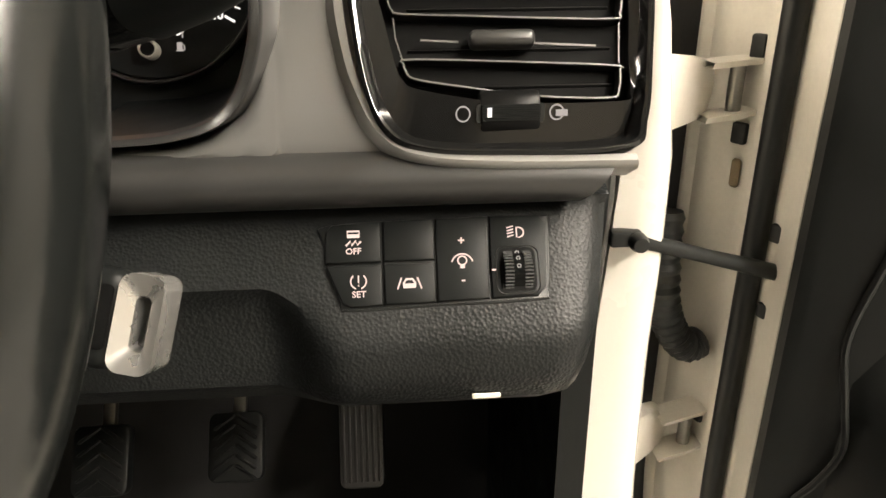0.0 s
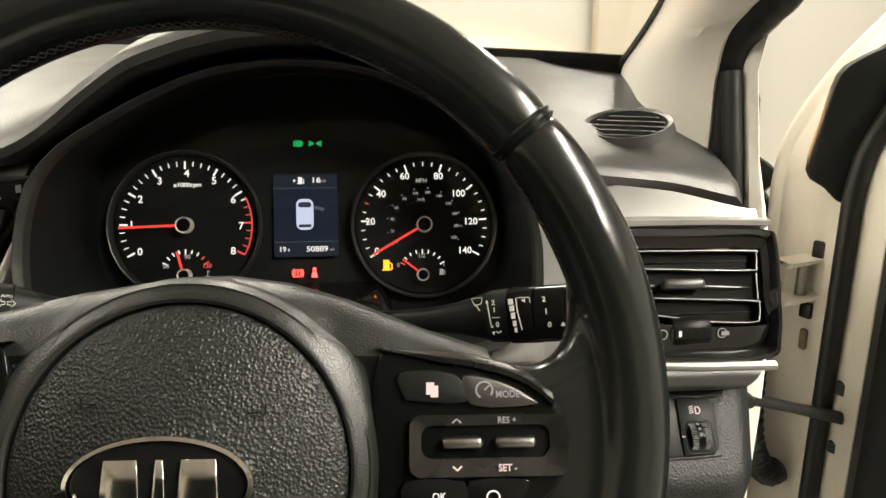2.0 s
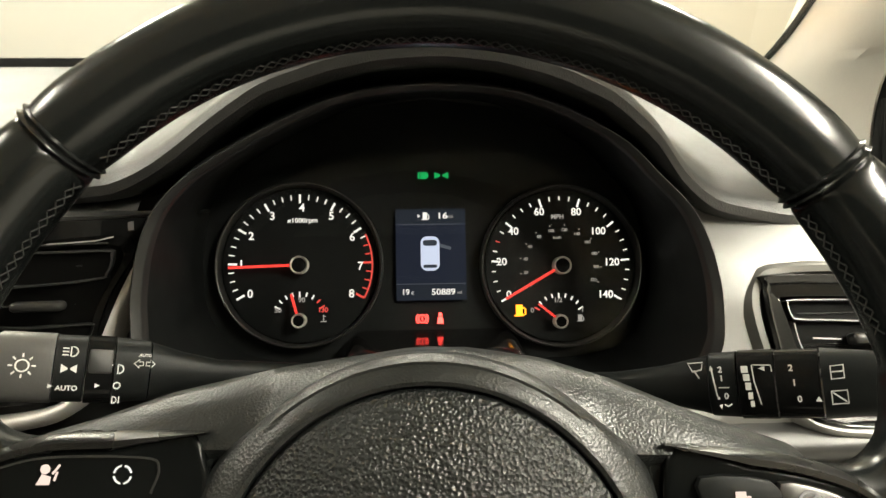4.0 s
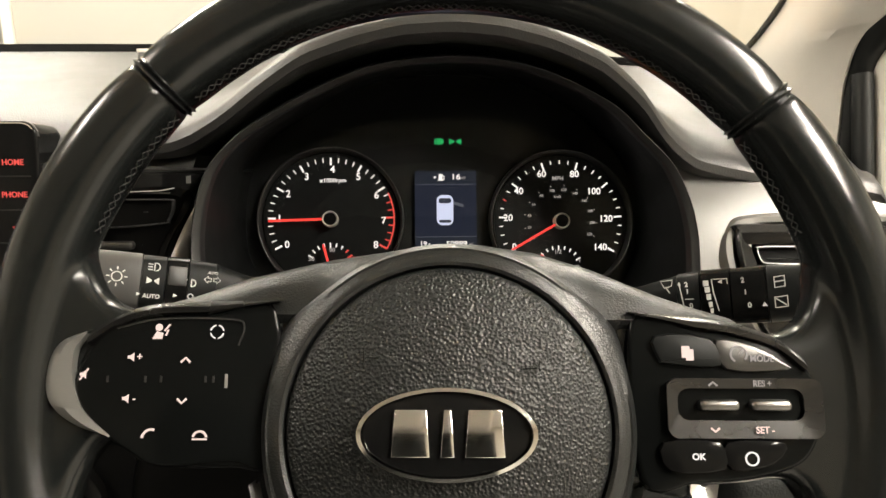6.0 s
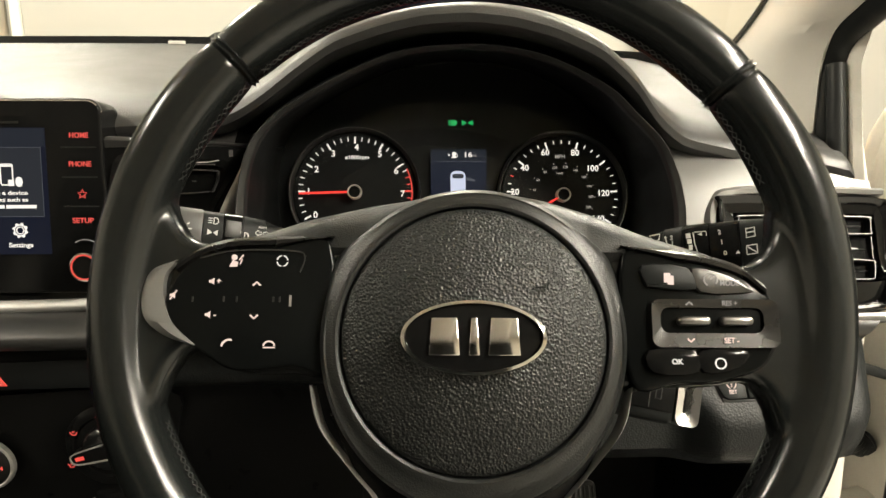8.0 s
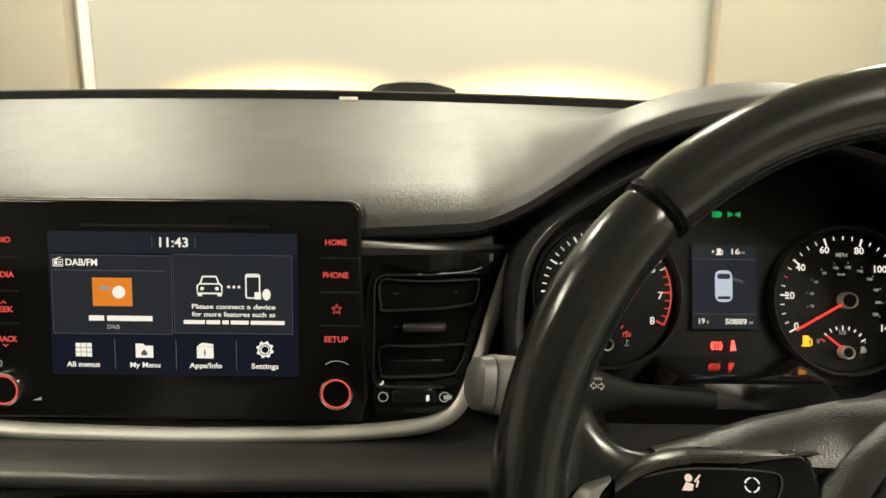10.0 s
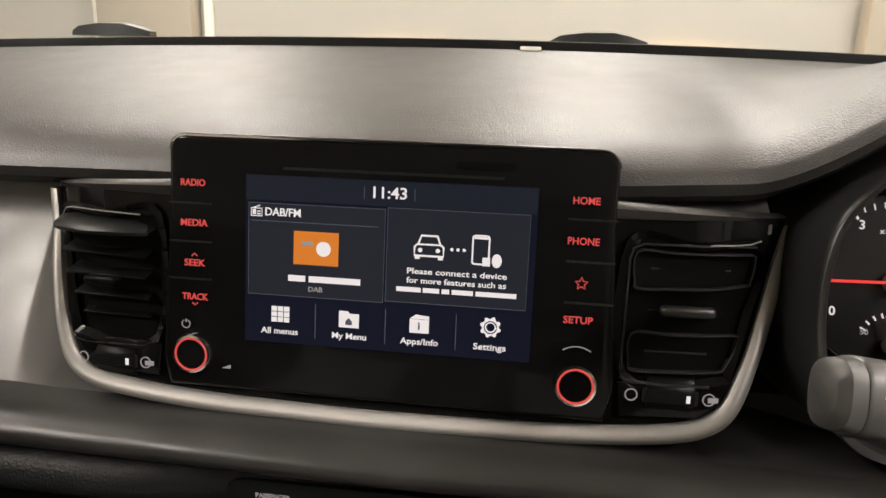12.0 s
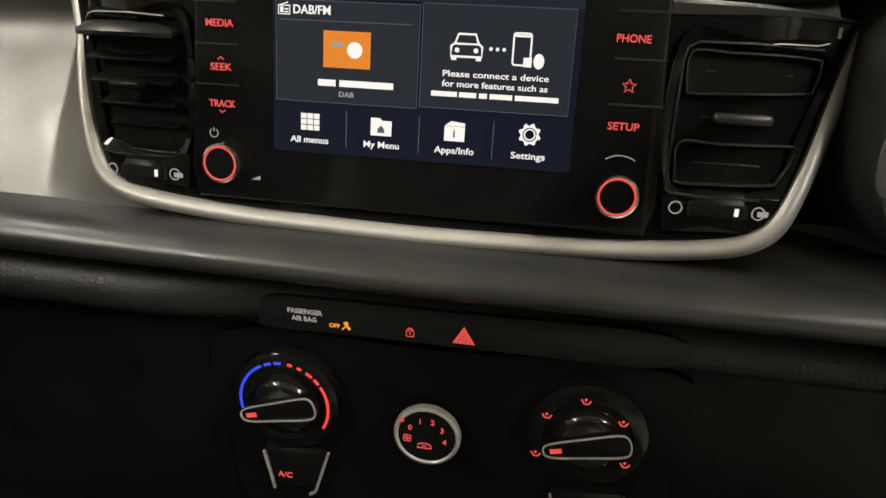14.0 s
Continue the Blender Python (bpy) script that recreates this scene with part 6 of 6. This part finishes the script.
def key(outline, mtl=MATTE, y=-0.0026):
    return part("switch", plate(mm(*outline), 0.006, 0.0007, y), mtl, sw)


key(((-45.5, 17.6), (-24.0, 18.6), (-24.0, 0.0), (-48.6, -0.2), (-48.4, 14.5)))
key(((-22.8, 18.6), (-0.2, 19.0), (-0.2, 0.0), (-22.8, 0.0)))
key(((-48.4, -1.6), (-24.0, -1.3), (-23.8, -19.6), (-37.5, -20.2), (-41.5, -18.2)))
key(((-22.8, -1.3), (-0.6, -1.3), (-0.6, -19.2), (-22.6, -19.6)))
key(((0.8, 19.0), (24.0, 19.5), (23.2, -18.6), (0.4, -19.2)))
key(((25.2, 19.6), (47, 19.4), (51.3, 15.5), (48.8, -14.0), (45, -18.0), (24.4, -18.6)))
YW = -0.0030
part("skid_icon", joined(stroke(mm((-38.8, 11.5), (-38.8, 14.2), (-33.6, 14.2), (-33.6, 11.5)), 0.0008, 0.0003, YW, True), bars(-0.0388, 0.0112, -0.0336, 0.0128, YW), stroke(mm((-39.5, 7.5), (-37.5, 9.6), (-37, 7.6), (-35, 9.8), (-34.5, 7.8), (-32.8, 9.4)), 0.0008, 0.0003, YW)), L_PINK, sw)
print_on(sw, "OFF", 0.0028, -0.0362, 0.0048, YW, L_PINK)
part("tyre_icon", joined(stroke(arc(0.0034, 130, 250, 10, -0.0342, -0.0088), 0.0006, 0.0003, YW), stroke(arc(0.0034, -70, 50, 10, -0.0342, -0.0088), 0.0006, 0.0003, YW), bars(-0.0345, -0.0096, -0.0339, -0.0062, YW), bars(-0.0345, -0.0110, -0.0339, -0.0104, YW)), L_PINK, sw)
print_on(sw, "SET", 0.0028, -0.0340, -0.0148, YW, L_PINK)
part("lane_icon", joined(stroke(mm((-14.5, -12.2), (-14.5, -10.6), (-13.3, -8.6), (-10.5, -8.6), (-9.3, -10.6), (-9.3, -12.2)), 0.0009, 0.0003, YW, True), bars(-0.0145, -0.0122, -0.0093, -0.0106, YW), stroke(mm((-17.2, -13), (-15.4, -8)), 0.0007, 0.0003, YW), stroke(mm((-6.6, -13), (-8.4, -8)), 0.0007, 0.0003, YW)), L_PINK, sw)
print_on(sw, "+", 0.0040, 0.0119, 0.0080, YW, L_PINK)
print_on(sw, "-", 0.0040, 0.0119, -0.0098, YW, L_PINK)
part("dimmer_icon", joined(stroke(arc(0.0048, 15, 165, 14, 0.0119, -0.0028), 0.0006, 0.0003, YW), stroke(disc(0.0020, 16, 0.0119, -0.0010), 0.0006, 0.0003, YW, True), bars(0.0109, -0.0046, 0.0129, -0.0030, YW)), L_PINK, sw)
part("beam_icon", joined(stroke([(0.0372, 0.0090), (0.0372, 0.0135)] + arc(0.0024, 80, -80, 8, 0.0380, 0.0112), 0.0006, 0.0003, YW, True), *[stroke([(0.0328, 0.0092 + 0.0014 * k), (0.0358, 0.0100 + 0.0014 * k)], 0.0005, 0.0003, YW) for k in range(4)]), L_PINK, sw)
part("roller_frame", frame_plate(rrect(0.0268, -0.0172, 0.0462, 0.0048, 0.004), rrect(0.0292, -0.0150, 0.0440, 0.0032, 0.003), 0.004, -0.0030, 0.0026), SATIN2, sw, "satin roller surround")
part("roller_well", plate(rrect(0.0285, -0.0158, 0.0446, 0.0040, 0.003), 0.001, 0, -0.00275), DUCT, sw)
roll = part("roller", moved(turned([(0, -0.0064), (0.0092, -0.0064), (0.0098, -0.0058), (0.0100, -0.0030), (0.0100, 0.0030), (0.0098, 0.0058), (0.0092, 0.0064), (0, 0.0064)], 40), pose(0.0365, 0.0035, -0.0060, 0, 0, 90)), KEYBLACK, sw, "ribbed black roller")
for k in range(15):
    a = radians(-63 + 9 * k)
    for x0, w0 in ((0.0323, 0.0040), (0.0410, 0.0036)):
        part("rib", rbox(w0, 0.0009, 0.0008, 0, 1, (x0, 0.0035 - 0.0101 * math.cos(a), -0.0060 + 0.0101 * math.sin(a))), RUBBER, roll)
for k in range(3):
    a = radians(4 + 22 * k)
    part("roller_mark", stroke(disc(0.0008, 10, 0.0366, -0.0060 + 0.0102 * math.sin(a)), 0.0004, 0.0003, 0.0035 - 0.0103 * math.cos(a), True), L_DIM, roll)
part("pointer_mark", bars(0.0248, -0.0062, 0.0268, -0.0055, YW), L_PINK, sw)

# ---- indicator row and heater controls ----
F_IN = pose(0.010, 0.0015, 0.834, 4)
ind = thing("indicator_strip", F_IN, "black strip with airbag light, lock and hazard keys", "control strip")
part("strip", plate([(p.x, p.y) for p in curve_pts([(*q, 0) for q in mm((-93, 10), (-60, 12), (20, 13), (130, 14), (133, -6), (60, -9), (-40, -10), (-94, -11), (-98, -4))], 4, True)], 0.012, 0.0012, 0.0), MATTE, ind)
print_on(ind, "PASSENGER", 0.0031, -0.0695, 0.0028, -0.0006, L_DIM, 0.92)
print_on(ind, "AIR BAG", 0.0031, -0.0700, -0.0020, -0.0006, L_DIM, 0.92)
print_on(ind, "OFF", 0.0026, -0.0520, -0.0041, -0.0006, L_ORANGE)
part("airbag_icon", joined(plate(disc(0.0014, 12, -0.0450, -0.0020), 0.0003, 0, -0.0006), stroke(mm((-47.5, -6), (-45, -3.5), (-43, -6)), 0.0009, 0.0003, -0.0006), stroke(mm((-46.5, -1.5), (-42.5, -5)), 0.0007, 0.0003, -0.0006)), L_ORANGE, ind)
part("lock_icon", joined(stroke(mm((-10, -5.2), (-10, -1.2), (-5.8, -1.2), (-5.8, -5.2)), 0.0006, 0.0003, -0.0006, True), stroke(arc(0.0014, 0, 180, 8, -0.0079, -0.0012), 0.0006, 0.0003, -0.0006), bars(-0.0082, -0.0040, -0.0076, -0.0024, -0.0006)), L_CORAL, ind)
part("hazard_icon", plate(mm((16.3, -5.8), (28.8, -5.8), (22.5, 5.0)), 0.0006, 0.0002, -0.0008), L_RED, ind, "lit red hazard triangle")
part("hazard_line", joined(stroke(mm((18.9, -4.3), (26.2, -4.3), (22.5, 2.2)), 0.0004, 0.0003, -0.0012, True), stroke(mm((20.8, -3.2), (24.3, -3.2), (22.5, 0.0)), 0.0004, 0.0003, -0.0012, True)), CHROME, ind)
part("key_gap", joined(bars(0.0055, -0.0060, 0.0059, 0.0000, -0.0004), bars(-0.0255, -0.0080, -0.0235, -0.0068, -0.0004)), BAND, ind)

F_HE = pose(0.010, 0.0105, 0.770)
he = thing("heater_panel", F_HE, "black heater control panel with three lit rotary controls", "heater controls")
part("panel", plate([(p.x, p.y) for p in curve_pts([(*q, 0) for q in mm((-128, 40), (0, 44), (138, 48), (146, 10), (130, -90), (0, -96), (-112, -96), (-130, -30))], 4, True)], 0.014, 0.0, 0.0040), BLACKP, he)


def rotary(cx, cz, tilt_, group_parts):
    k = part("knob_base", moved(turned([(0.034, 0.004), (0.0335, -0.004), (0.0300, -0.0065), (0.0255, -0.0070), (0.0240, -0.0050), (0.0, -0.0050)], 48), pose(cx, 0, cz)), GLOSS, he, "gloss black dial base")
    g = [(0.5 * p.x, 0.5 * p.y) for p in curve_pts([(*q, 0) for q in mm((-50, 0), (-42, 9), (0, 12.5), (36, 14.5), (46, 8), (46, -8), (36, -14.5), (0, -12.5), (-42, -9))], 4, True)]
    gm = pose(cx, -0.005, cz, 0, -tilt_, 0)
    part("core", moved(turned([(0.0, -0.0128), (0.0120, -0.0128), (0.0158, -0.0118), (0.0182, -0.0095), (0.0195, -0.0050)], 40), pose(cx, 0, cz)), VENTGLOSS, k, "polished black centre")
    gr = part("grip", moved(plate(g, 0.010, 0.0015, -0.0105), gm), BLACKP, k, "black grip bar")
    part("grip_line", moved(stroke(g, 0.0009, 0.001, -0.0112, True), gm), SILVER, gr, "silver outline")
    part("pointer", moved(bars(-0.0212, -0.0015, -0.0146, 0.0015, -0.0114), gm), L_RED, gr, "lit red pointer")
    return k


k1 = rotary(-0.0865, 0.0003, 15, ())
for i in range(8):
    a0 = 195 - 13.5 * i
    part("cold_scale", stroke(arc(0.0282, a0, a0 - (13.6 if i < 5 else 9), 6, -0.0865, 0.0003), 0.0017, 0.0004, -0.0072), L_BLUE, k1)
for i in range(9):
    a0 = 83 - 12.5 * i
    part("hot_scale", stroke(arc(0.0282, a0, a0 - (6 if i < 2 else 9 if i < 4 else 12.6), 6, -0.0865, 0.0003), 0.0017, 0.0004, -0.0072), L_REDHOT, k1)
k2 = rotary(0.0960, 0.0055, 14, ())
fan = part("fan_dial", moved(turned([(0.0, -0.0065), (0.0170, -0.0065), (0.0175, -0.006)], 48), pose(0.0028, 0, -0.009)), GLOSS, he, "gloss black fan dial")
part("ring", moved(turned([(0.0175, -0.0063), (0.0185, -0.0072), (0.0200, -0.0066), (0.0205, -0.0050), (0.0205, -0.0025)], 48), pose(0.0028, 0, -0.009)), SILVER, fan, "satin silver ring")
for body_, x, z in (("0", -0.0072, -0.0035), ("1", -0.0012, 0.0015), ("2", 0.0063, 0.0018), ("3", 0.0122, -0.0032), ("4", 0.0138, -0.0110)):
    print_on(fan, body_, 0.0036, x, z, -0.0072, L_CORAL)
part("fan_icon", joined(*[stroke(disc(0.0011, 10, -0.0090 + dx, -0.0113 + dz), 0.0005, 0.0003, -0.0072, True) for dx in (-0.0012, 0.0012) for dz in (-0.0012, 0.0012)]), L_CORAL, fan)
part("recirculation_icon", joined(stroke(mm((-2.8, -17), (-2.2, -14.8), (0, -13.6), (3.2, -13.6), (5.6, -15), (6, -17)), 0.0006, 0.0003, -0.0072, True), stroke(mm((0, -15.4), (3.2, -15.4)), 0.0005, 0.0003, -0.0072)), L_CORAL, fan)
part("pointer", bars(-0.0138, 0.0000, -0.0110, 0.0026, -0.0075), L_RED, fan)
for x, z in ((0.0717, 0.0176), (0.0923, 0.0300), (0.1137, 0.0190), (0.0675, -0.0092), (0.1180, -0.0085)):
    part("airflow_icon", joined(stroke(mm((x * 1e3 - 2.6, z * 1e3 + 1.6), (x * 1e3 - 0.8, z * 1e3 - 1.0), (x * 1e3 + 1.4, z * 1e3 - 1.0), (x * 1e3 + 2.8, z * 1e3 + 1.2)), 0.0008, 0.0003, -0.0078), plate(disc(0.0008, 10, x, z + 0.0016), 0.0003, 0, -0.0078)), L_CORAL, k2)
for cx in (-0.0835, 0.0995):
    wdg = part("wedge_key", plate([(cx - 0.0205, -0.038), (cx + 0.0215, -0.034), (cx + 0.0125, -0.066), (cx - 0.0130, -0.068)], 0.012, 0.002, -0.002), GLOSS, he)
    part("key_edge", joined(stroke([(cx - 0.0210, -0.041), (cx - 0.0150, -0.070)], 0.0016, 0.002, -0.0028), stroke([(cx + 0.0225, -0.036), (cx + 0.0130, -0.068), (cx + 0.009, -0.071)], 0.0016, 0.002, -0.0028)), SILVER, wdg)
print_on(he, "A/C", 0.0042, -0.0905, -0.0575, -0.0026, L_CORAL)

# ---- pedals ----
def pedal(x, y, z, w, h, label, ribs, rx=-35, gloss=RUBBER, ry=0):
    p = thing("pedal", pose(x, y, z, rx, ry, 0), label, "pedal", "pedals")
    part("pad", plate(rrect(-w / 2, -h / 2, w / 2, h / 2, 0.008), 0.012, 0.003), gloss, p)
    part("arm", rbox(0.012, 0.010, 0.22, 0.003, 2, (0, 0.018, h / 2 + 0.06)), STEEL, p)
    for k in range(ribs):
        if gloss is BAND:
            part("rib", rbox(0.0030, 0.003, h * 0.86, 0.001, 1, (-w * 0.40 + w * 0.80 * k / (ribs - 1), -0.001, 0)), BAND, p)
        else:
            zc = -h * 0.36 + h * 0.72 * k / (ribs - 1)
            part("rib", joined(moved(rbox(w * 0.46, 0.003, 0.003, 0.001, 1), pose(-w * 0.20, -0.001, zc, 0, -35)), moved(rbox(w * 0.46, 0.003, 0.003, 0.001, 1), pose(w * 0.20, -0.001, zc, 0, 35))), gloss, p)


pedal(0.323, 0.215, 0.555, 0.050, 0.062, "worn black rubber clutch pedal", 5)
pedal(0.440, 0.225, 0.555, 0.050, 0.062, "worn black rubber brake pedal with angled ribs", 6)
pedal(0.551, 0.270, 0.520, 0.044, 0.095, "ribbed grey accelerator pedal over the carpet", 7, -28, BAND)

# ---- the open door ----
TH = 65.0
F_DOOR = pose(0.800, 0.225, 0, 0, 0, TH - 90)
door = thing("door_1", F_DOOR, "open white car door with black inner lining", "car door", kind="structure")


def n_(u, n, z):
    """Door place: u along the door from its hinge line, n towards the cabin."""
    return (u, -n, z)


EDGE = [(0.060, -0.055), (0.028, -0.054), (0.0245, -0.050), (0.0235, -0.040), (0.0265, -0.033), (0.034, -0.028), (0.0365, -0.020), (0.039, -0.010), (0.045, -0.001), (0.056, 0.008), (0.064, 0.014), (0.069, 0.024), (0.074, 0.036), (0.084, 0.042), (0.092, 0.048), (0.097, 0.060), (0.100, 0.076), (0.103, 0.086), (0.112, 0.088), (0.160, 0.088)]


def back(z):
    return lerp(z, (0.30, 0.50, 0.97, 1.00, 1.03, 1.07, 1.12, 1.20), (0.012, 0.0, 0.0, 0.005, 0.016, 0.038, 0.075, 0.15))


zs_ = [0.32, 0.40, 0.48, 0.56, 0.64, 0.72, 0.80, 0.86, 0.90, 0.93, 0.96, 0.98, 1.00, 1.02, 1.04, 1.06, 1.08, 1.10, 1.15, 1.20]
part("shell", loft([[n_(u + back(z), n, z) for u, n in EDGE] for z in zs_]), PAINT2, door, "dusty white inner edge of the door")
part("seal", tube([n_(0.0825 + back(z), 0.046, z) for z in zs_], 0.0088, 12), RUBBER, door, "black rubber door seal")
LIN = [(0.1035, 0.089), (0.1075, 0.096), (0.118, 0.100), (0.20, 0.102), (0.50, 0.100), (0.95, 0.09)]
part("lining", loft([[n_(u + back(z) * (1 if i < 4 else 0.3), n + (0.012 if z < 0.62 and i > 2 else 0), z) for i, (u, n) in enumerate(LIN)] for z in zs_ if z <= 1.05]), RUBBER, door, "matt black door lining")
part("armrest", loft([[n_(u, 0.100 + d * math.sin(math.pi * min(1, max(0, (z - 0.50) / 0.25))), z) for u, d in ((0.150, 0.0), (0.175, 0.030), (0.25, 0.045), (0.6, 0.05))] for z in (0.50, 0.54, 0.58, 0.62, 0.66, 0.70, 0.75)]), RUBBER, door)
part("sail_panel", plate([(p.x, p.y) for p in curve_pts([(*q, 0) for q in mm((45, 982), (60, 968), (75, 955), (88, 965), (106, 1020), (135, 1065), (190, 1130), (170, 1165), (100, 1098), (78, 1084), (60, 1068), (52, 1028))], 3, True)], 0.020, 0.004, -0.0405), MATTE, door, "matt black corner panel")
part("outer_skin", loft([[n_(u, n, z) for u, n in ((0.045, -0.056), (0.2, -0.062), (0.95, -0.055))] for z in (0.32, 0.6, 0.93)]), PAINT, door, "white outer skin")
for u, n, z, w, h in ((0.066, 0.020, 0.905, 0.012, 0.020), (0.062, 0.018, 0.845, 0.012, 0.016), (0.099, 0.056, 0.783, 0.020, 0.014), (0.099, 0.056, 0.722, 0.019, 0.012), (0.064, 0.018, 0.60, 0.010, 0.016)):
    part("grommet", rbox(w, 0.006, h, 0.002, 2), RUBBER, door, m=Matrix.Translation(n_(u, n + 0.001, z)) @ pose(0, 0, 0, 0, 0, -40))
part("drain_cap", rbox(0.008, 0.005, 0.022, 0.002, 1), mat("brown_cap", (0.16, 0.12, 0.07), 0.6), door, m=Matrix.Translation(n_(0.063, 0.019, 0.815)) @ pose(0, 0, 0, 0, 0, -40))

# hinges
D_INV = F_DOOR.inverted()
part("lining_edge", tube(curve_pts([D_INV @ Vector(p) for p in ((0.905, 0.062, 0.84), (0.893, 0.068, 0.782), (0.885, 0.072, 0.732), (0.889, 0.066, 0.690), (0.893, 0.062, 0.653), (0.885, 0.068, 0.62), (0.876, 0.0755, 0.597), (0.866, 0.084, 0.56))], 5), 0.0026, 8), RUBBER, door)
for hz in (0.877, 0.586):
    hm = D_INV @ pose(0.775, 0.150, hz)
    leaf = plate([(p.x, p.y) for p in curve_pts([(*q, 0) for q in mm((-18, 36), (4, 28), (34, 25), (54, 20), (62, 10), (60, -8), (50, -20), (10, -25), (-12, -26), (-20, -6))], 4, True)], 0.014, 0.004, 0.0)
    h_ = part("hinge", moved(leaf, hm @ pose(0, 0, 0, 0, 0, 34)), PAINT2, door, "white painted steel hinge")
    for dz in (0.017, -0.020):
        up = 1 if dz > 0 else -1
        path = [(0.036, 0.022, dz), (0.064, 0.030, dz + 0.001), (0.078, 0.034, dz + 0.002), (0.083, 0.034, dz + up * 0.010), (0.084, 0.034, dz + up * 0.034)]
        rows = [[(p.x, p.y - 0.012, p.z), (p.x + 0.001, p.y - 0.013, p.z + 0.0042), (p.x + 0.001, p.y + 0.012, p.z + 0.0042), (p.x, p.y + 0.012, p.z)] for p in curve_pts(path, 5)]
        part("leaf", moved(loft(rows, True), hm), PAINT2, h_)
    part("pin", moved(turned([(0, -0.019), (0.0055, -0.019), (0.0055, 0.019), (0, 0.019)], 18), hm @ pose(0.064, 0.030, 0, 90)), STEEL, h_)
# check strap
strap = thing("door_check_strap", pose(0, 0, 0), "black door check strap between body and door", "door strap")
part("arm", tube([(0.748, 0.100, 0.7965), (0.775, 0.108, 0.7875), (0.805, 0.117, 0.7760), (0.838, 0.124, 0.7650), (0.866, 0.130, 0.7550)], [0.0046, 0.0056, 0.0052, 0.0060, 0.0064], 12, True, 0.8), RUBBER, strap)
part("bolt", moved(turned([(0, -0.006), (0.0048, -0.006), (0.0062, -0.002), (0.0062, 0.004), (0, 0.004)], 20), pose(0.748, 0.095, 0.797)), RUBBER, strap)
part("body_bracket", rbox(0.020, 0.010, 0.011, 0.002, 2, (0.741, 0.102, 0.798)), RUBBER, strap)
part("sealant", moved(turned([(0, -0.003), (0.010, -0.003), (0.0125, 0.0), (0.012, 0.004), (0, 0.004)], 20), pose(0.8740, 0.131, 0.753, 0, 0, -50)), RUST, strap, "orange sealant patch")
# wiring gaiter and wing stuffing in the gap
wg = thing("wiring_gaiter", pose(0, 0, 0), "ribbed black rubber wiring gaiter between body and door", "cable")
gp = curve_pts([(0.803, 0.186, 0.785), (0.803, 0.182, 0.745), (0.806, 0.178, 0.708), (0.8165, 0.178, 0.682), (0.830, 0.180, 0.668), (0.843, 0.184, 0.670)], 8)
part("gaiter", tube(gp, [0.012 + 0.0018 * (i % 2) for i in range(len(gp))], 14), RUBBER, wg)
wing = thing("wing_liner", pose(0, 0, 0), "black foam and liner behind the front wing", "liner")
foam_z = (0.42, 0.60, 0.78, 0.90, 0.921, 0.935, 0.947, 0.955, 0.962, 0.970, 0.978, 0.990, 0.994, 1.000, 1.043, 1.065, 1.080)
foam_x = (0.870, 0.868, 0.866, 0.864, 0.861, 0.852, 0.843, 0.851, 0.856, 0.852, 0.842, 0.822, 0.814, 0.828, 0.826, 0.818, 0.806)
part("foam", loft([[(0.779, 0.31, z), (0.781, 0.270, z), (0.785 + 0.003 * math.sin(z * 40), 0.264, z), (x - 0.006, 0.263, z), (x, 0.268, z), (x + 0.001, 0.31, z)] for z, x in zip(foam_z, foam_x)], True, True), FOAM, wing)

# ---- wipers ----
for x0 in (0.135, -0.405):
    wp = thing("windscreen_wiper", pose(x0, 0.425, z_top(0, 0.38) + 0.0035, 0, 0, -3), "black wiper spindle cover at the foot of the windscreen", "wiper", "wipers")
    rows = [[(x, -0.012 * s, 0), (x, -0.010 * s, 0.010 * s + zz), (x, 0.006, 0.012 * s + zz), (x, 0.014 * s, 0)] for x, s, zz in ((-0.050, 0.5, 0), (-0.040, 0.8, 0.002), (-0.015, 1, 0.003), (0.015, 1, 0.003), (0.030, 0.9, 0.001), (0.048, 0.5, 0))]
    part("spindle_cover", loft(rows, True, True), RUBBER, wp)
tagged(finish("warning_tab", rbox(0.020, 0.0015, 0.004, 0.0006, 1, (0.066, y_glass(0.066) - 0.004, z_top(0.066, y_glass(0.066)) + 0.001)), PAINT), "small pale identification tab at the foot of the windscreen", "tab")
tagged(finish("paper_tag", rbox(0.013, 0.0016, 0.0022, 0.0003, 1, (0.634, -0.0380, 0.7800)), PAINT), "small white paper tag under the knee panel", "tag")
part("parting_line", tube(curve_pts([(0.664, -0.0280, 0.800), (0.6655, -0.0285, 0.795), (0.662, -0.0285, 0.789), (0.655, -0.0265, 0.784), (0.646, -0.0230, 0.780)], 5), 0.0009, 6), DUCT, dash)
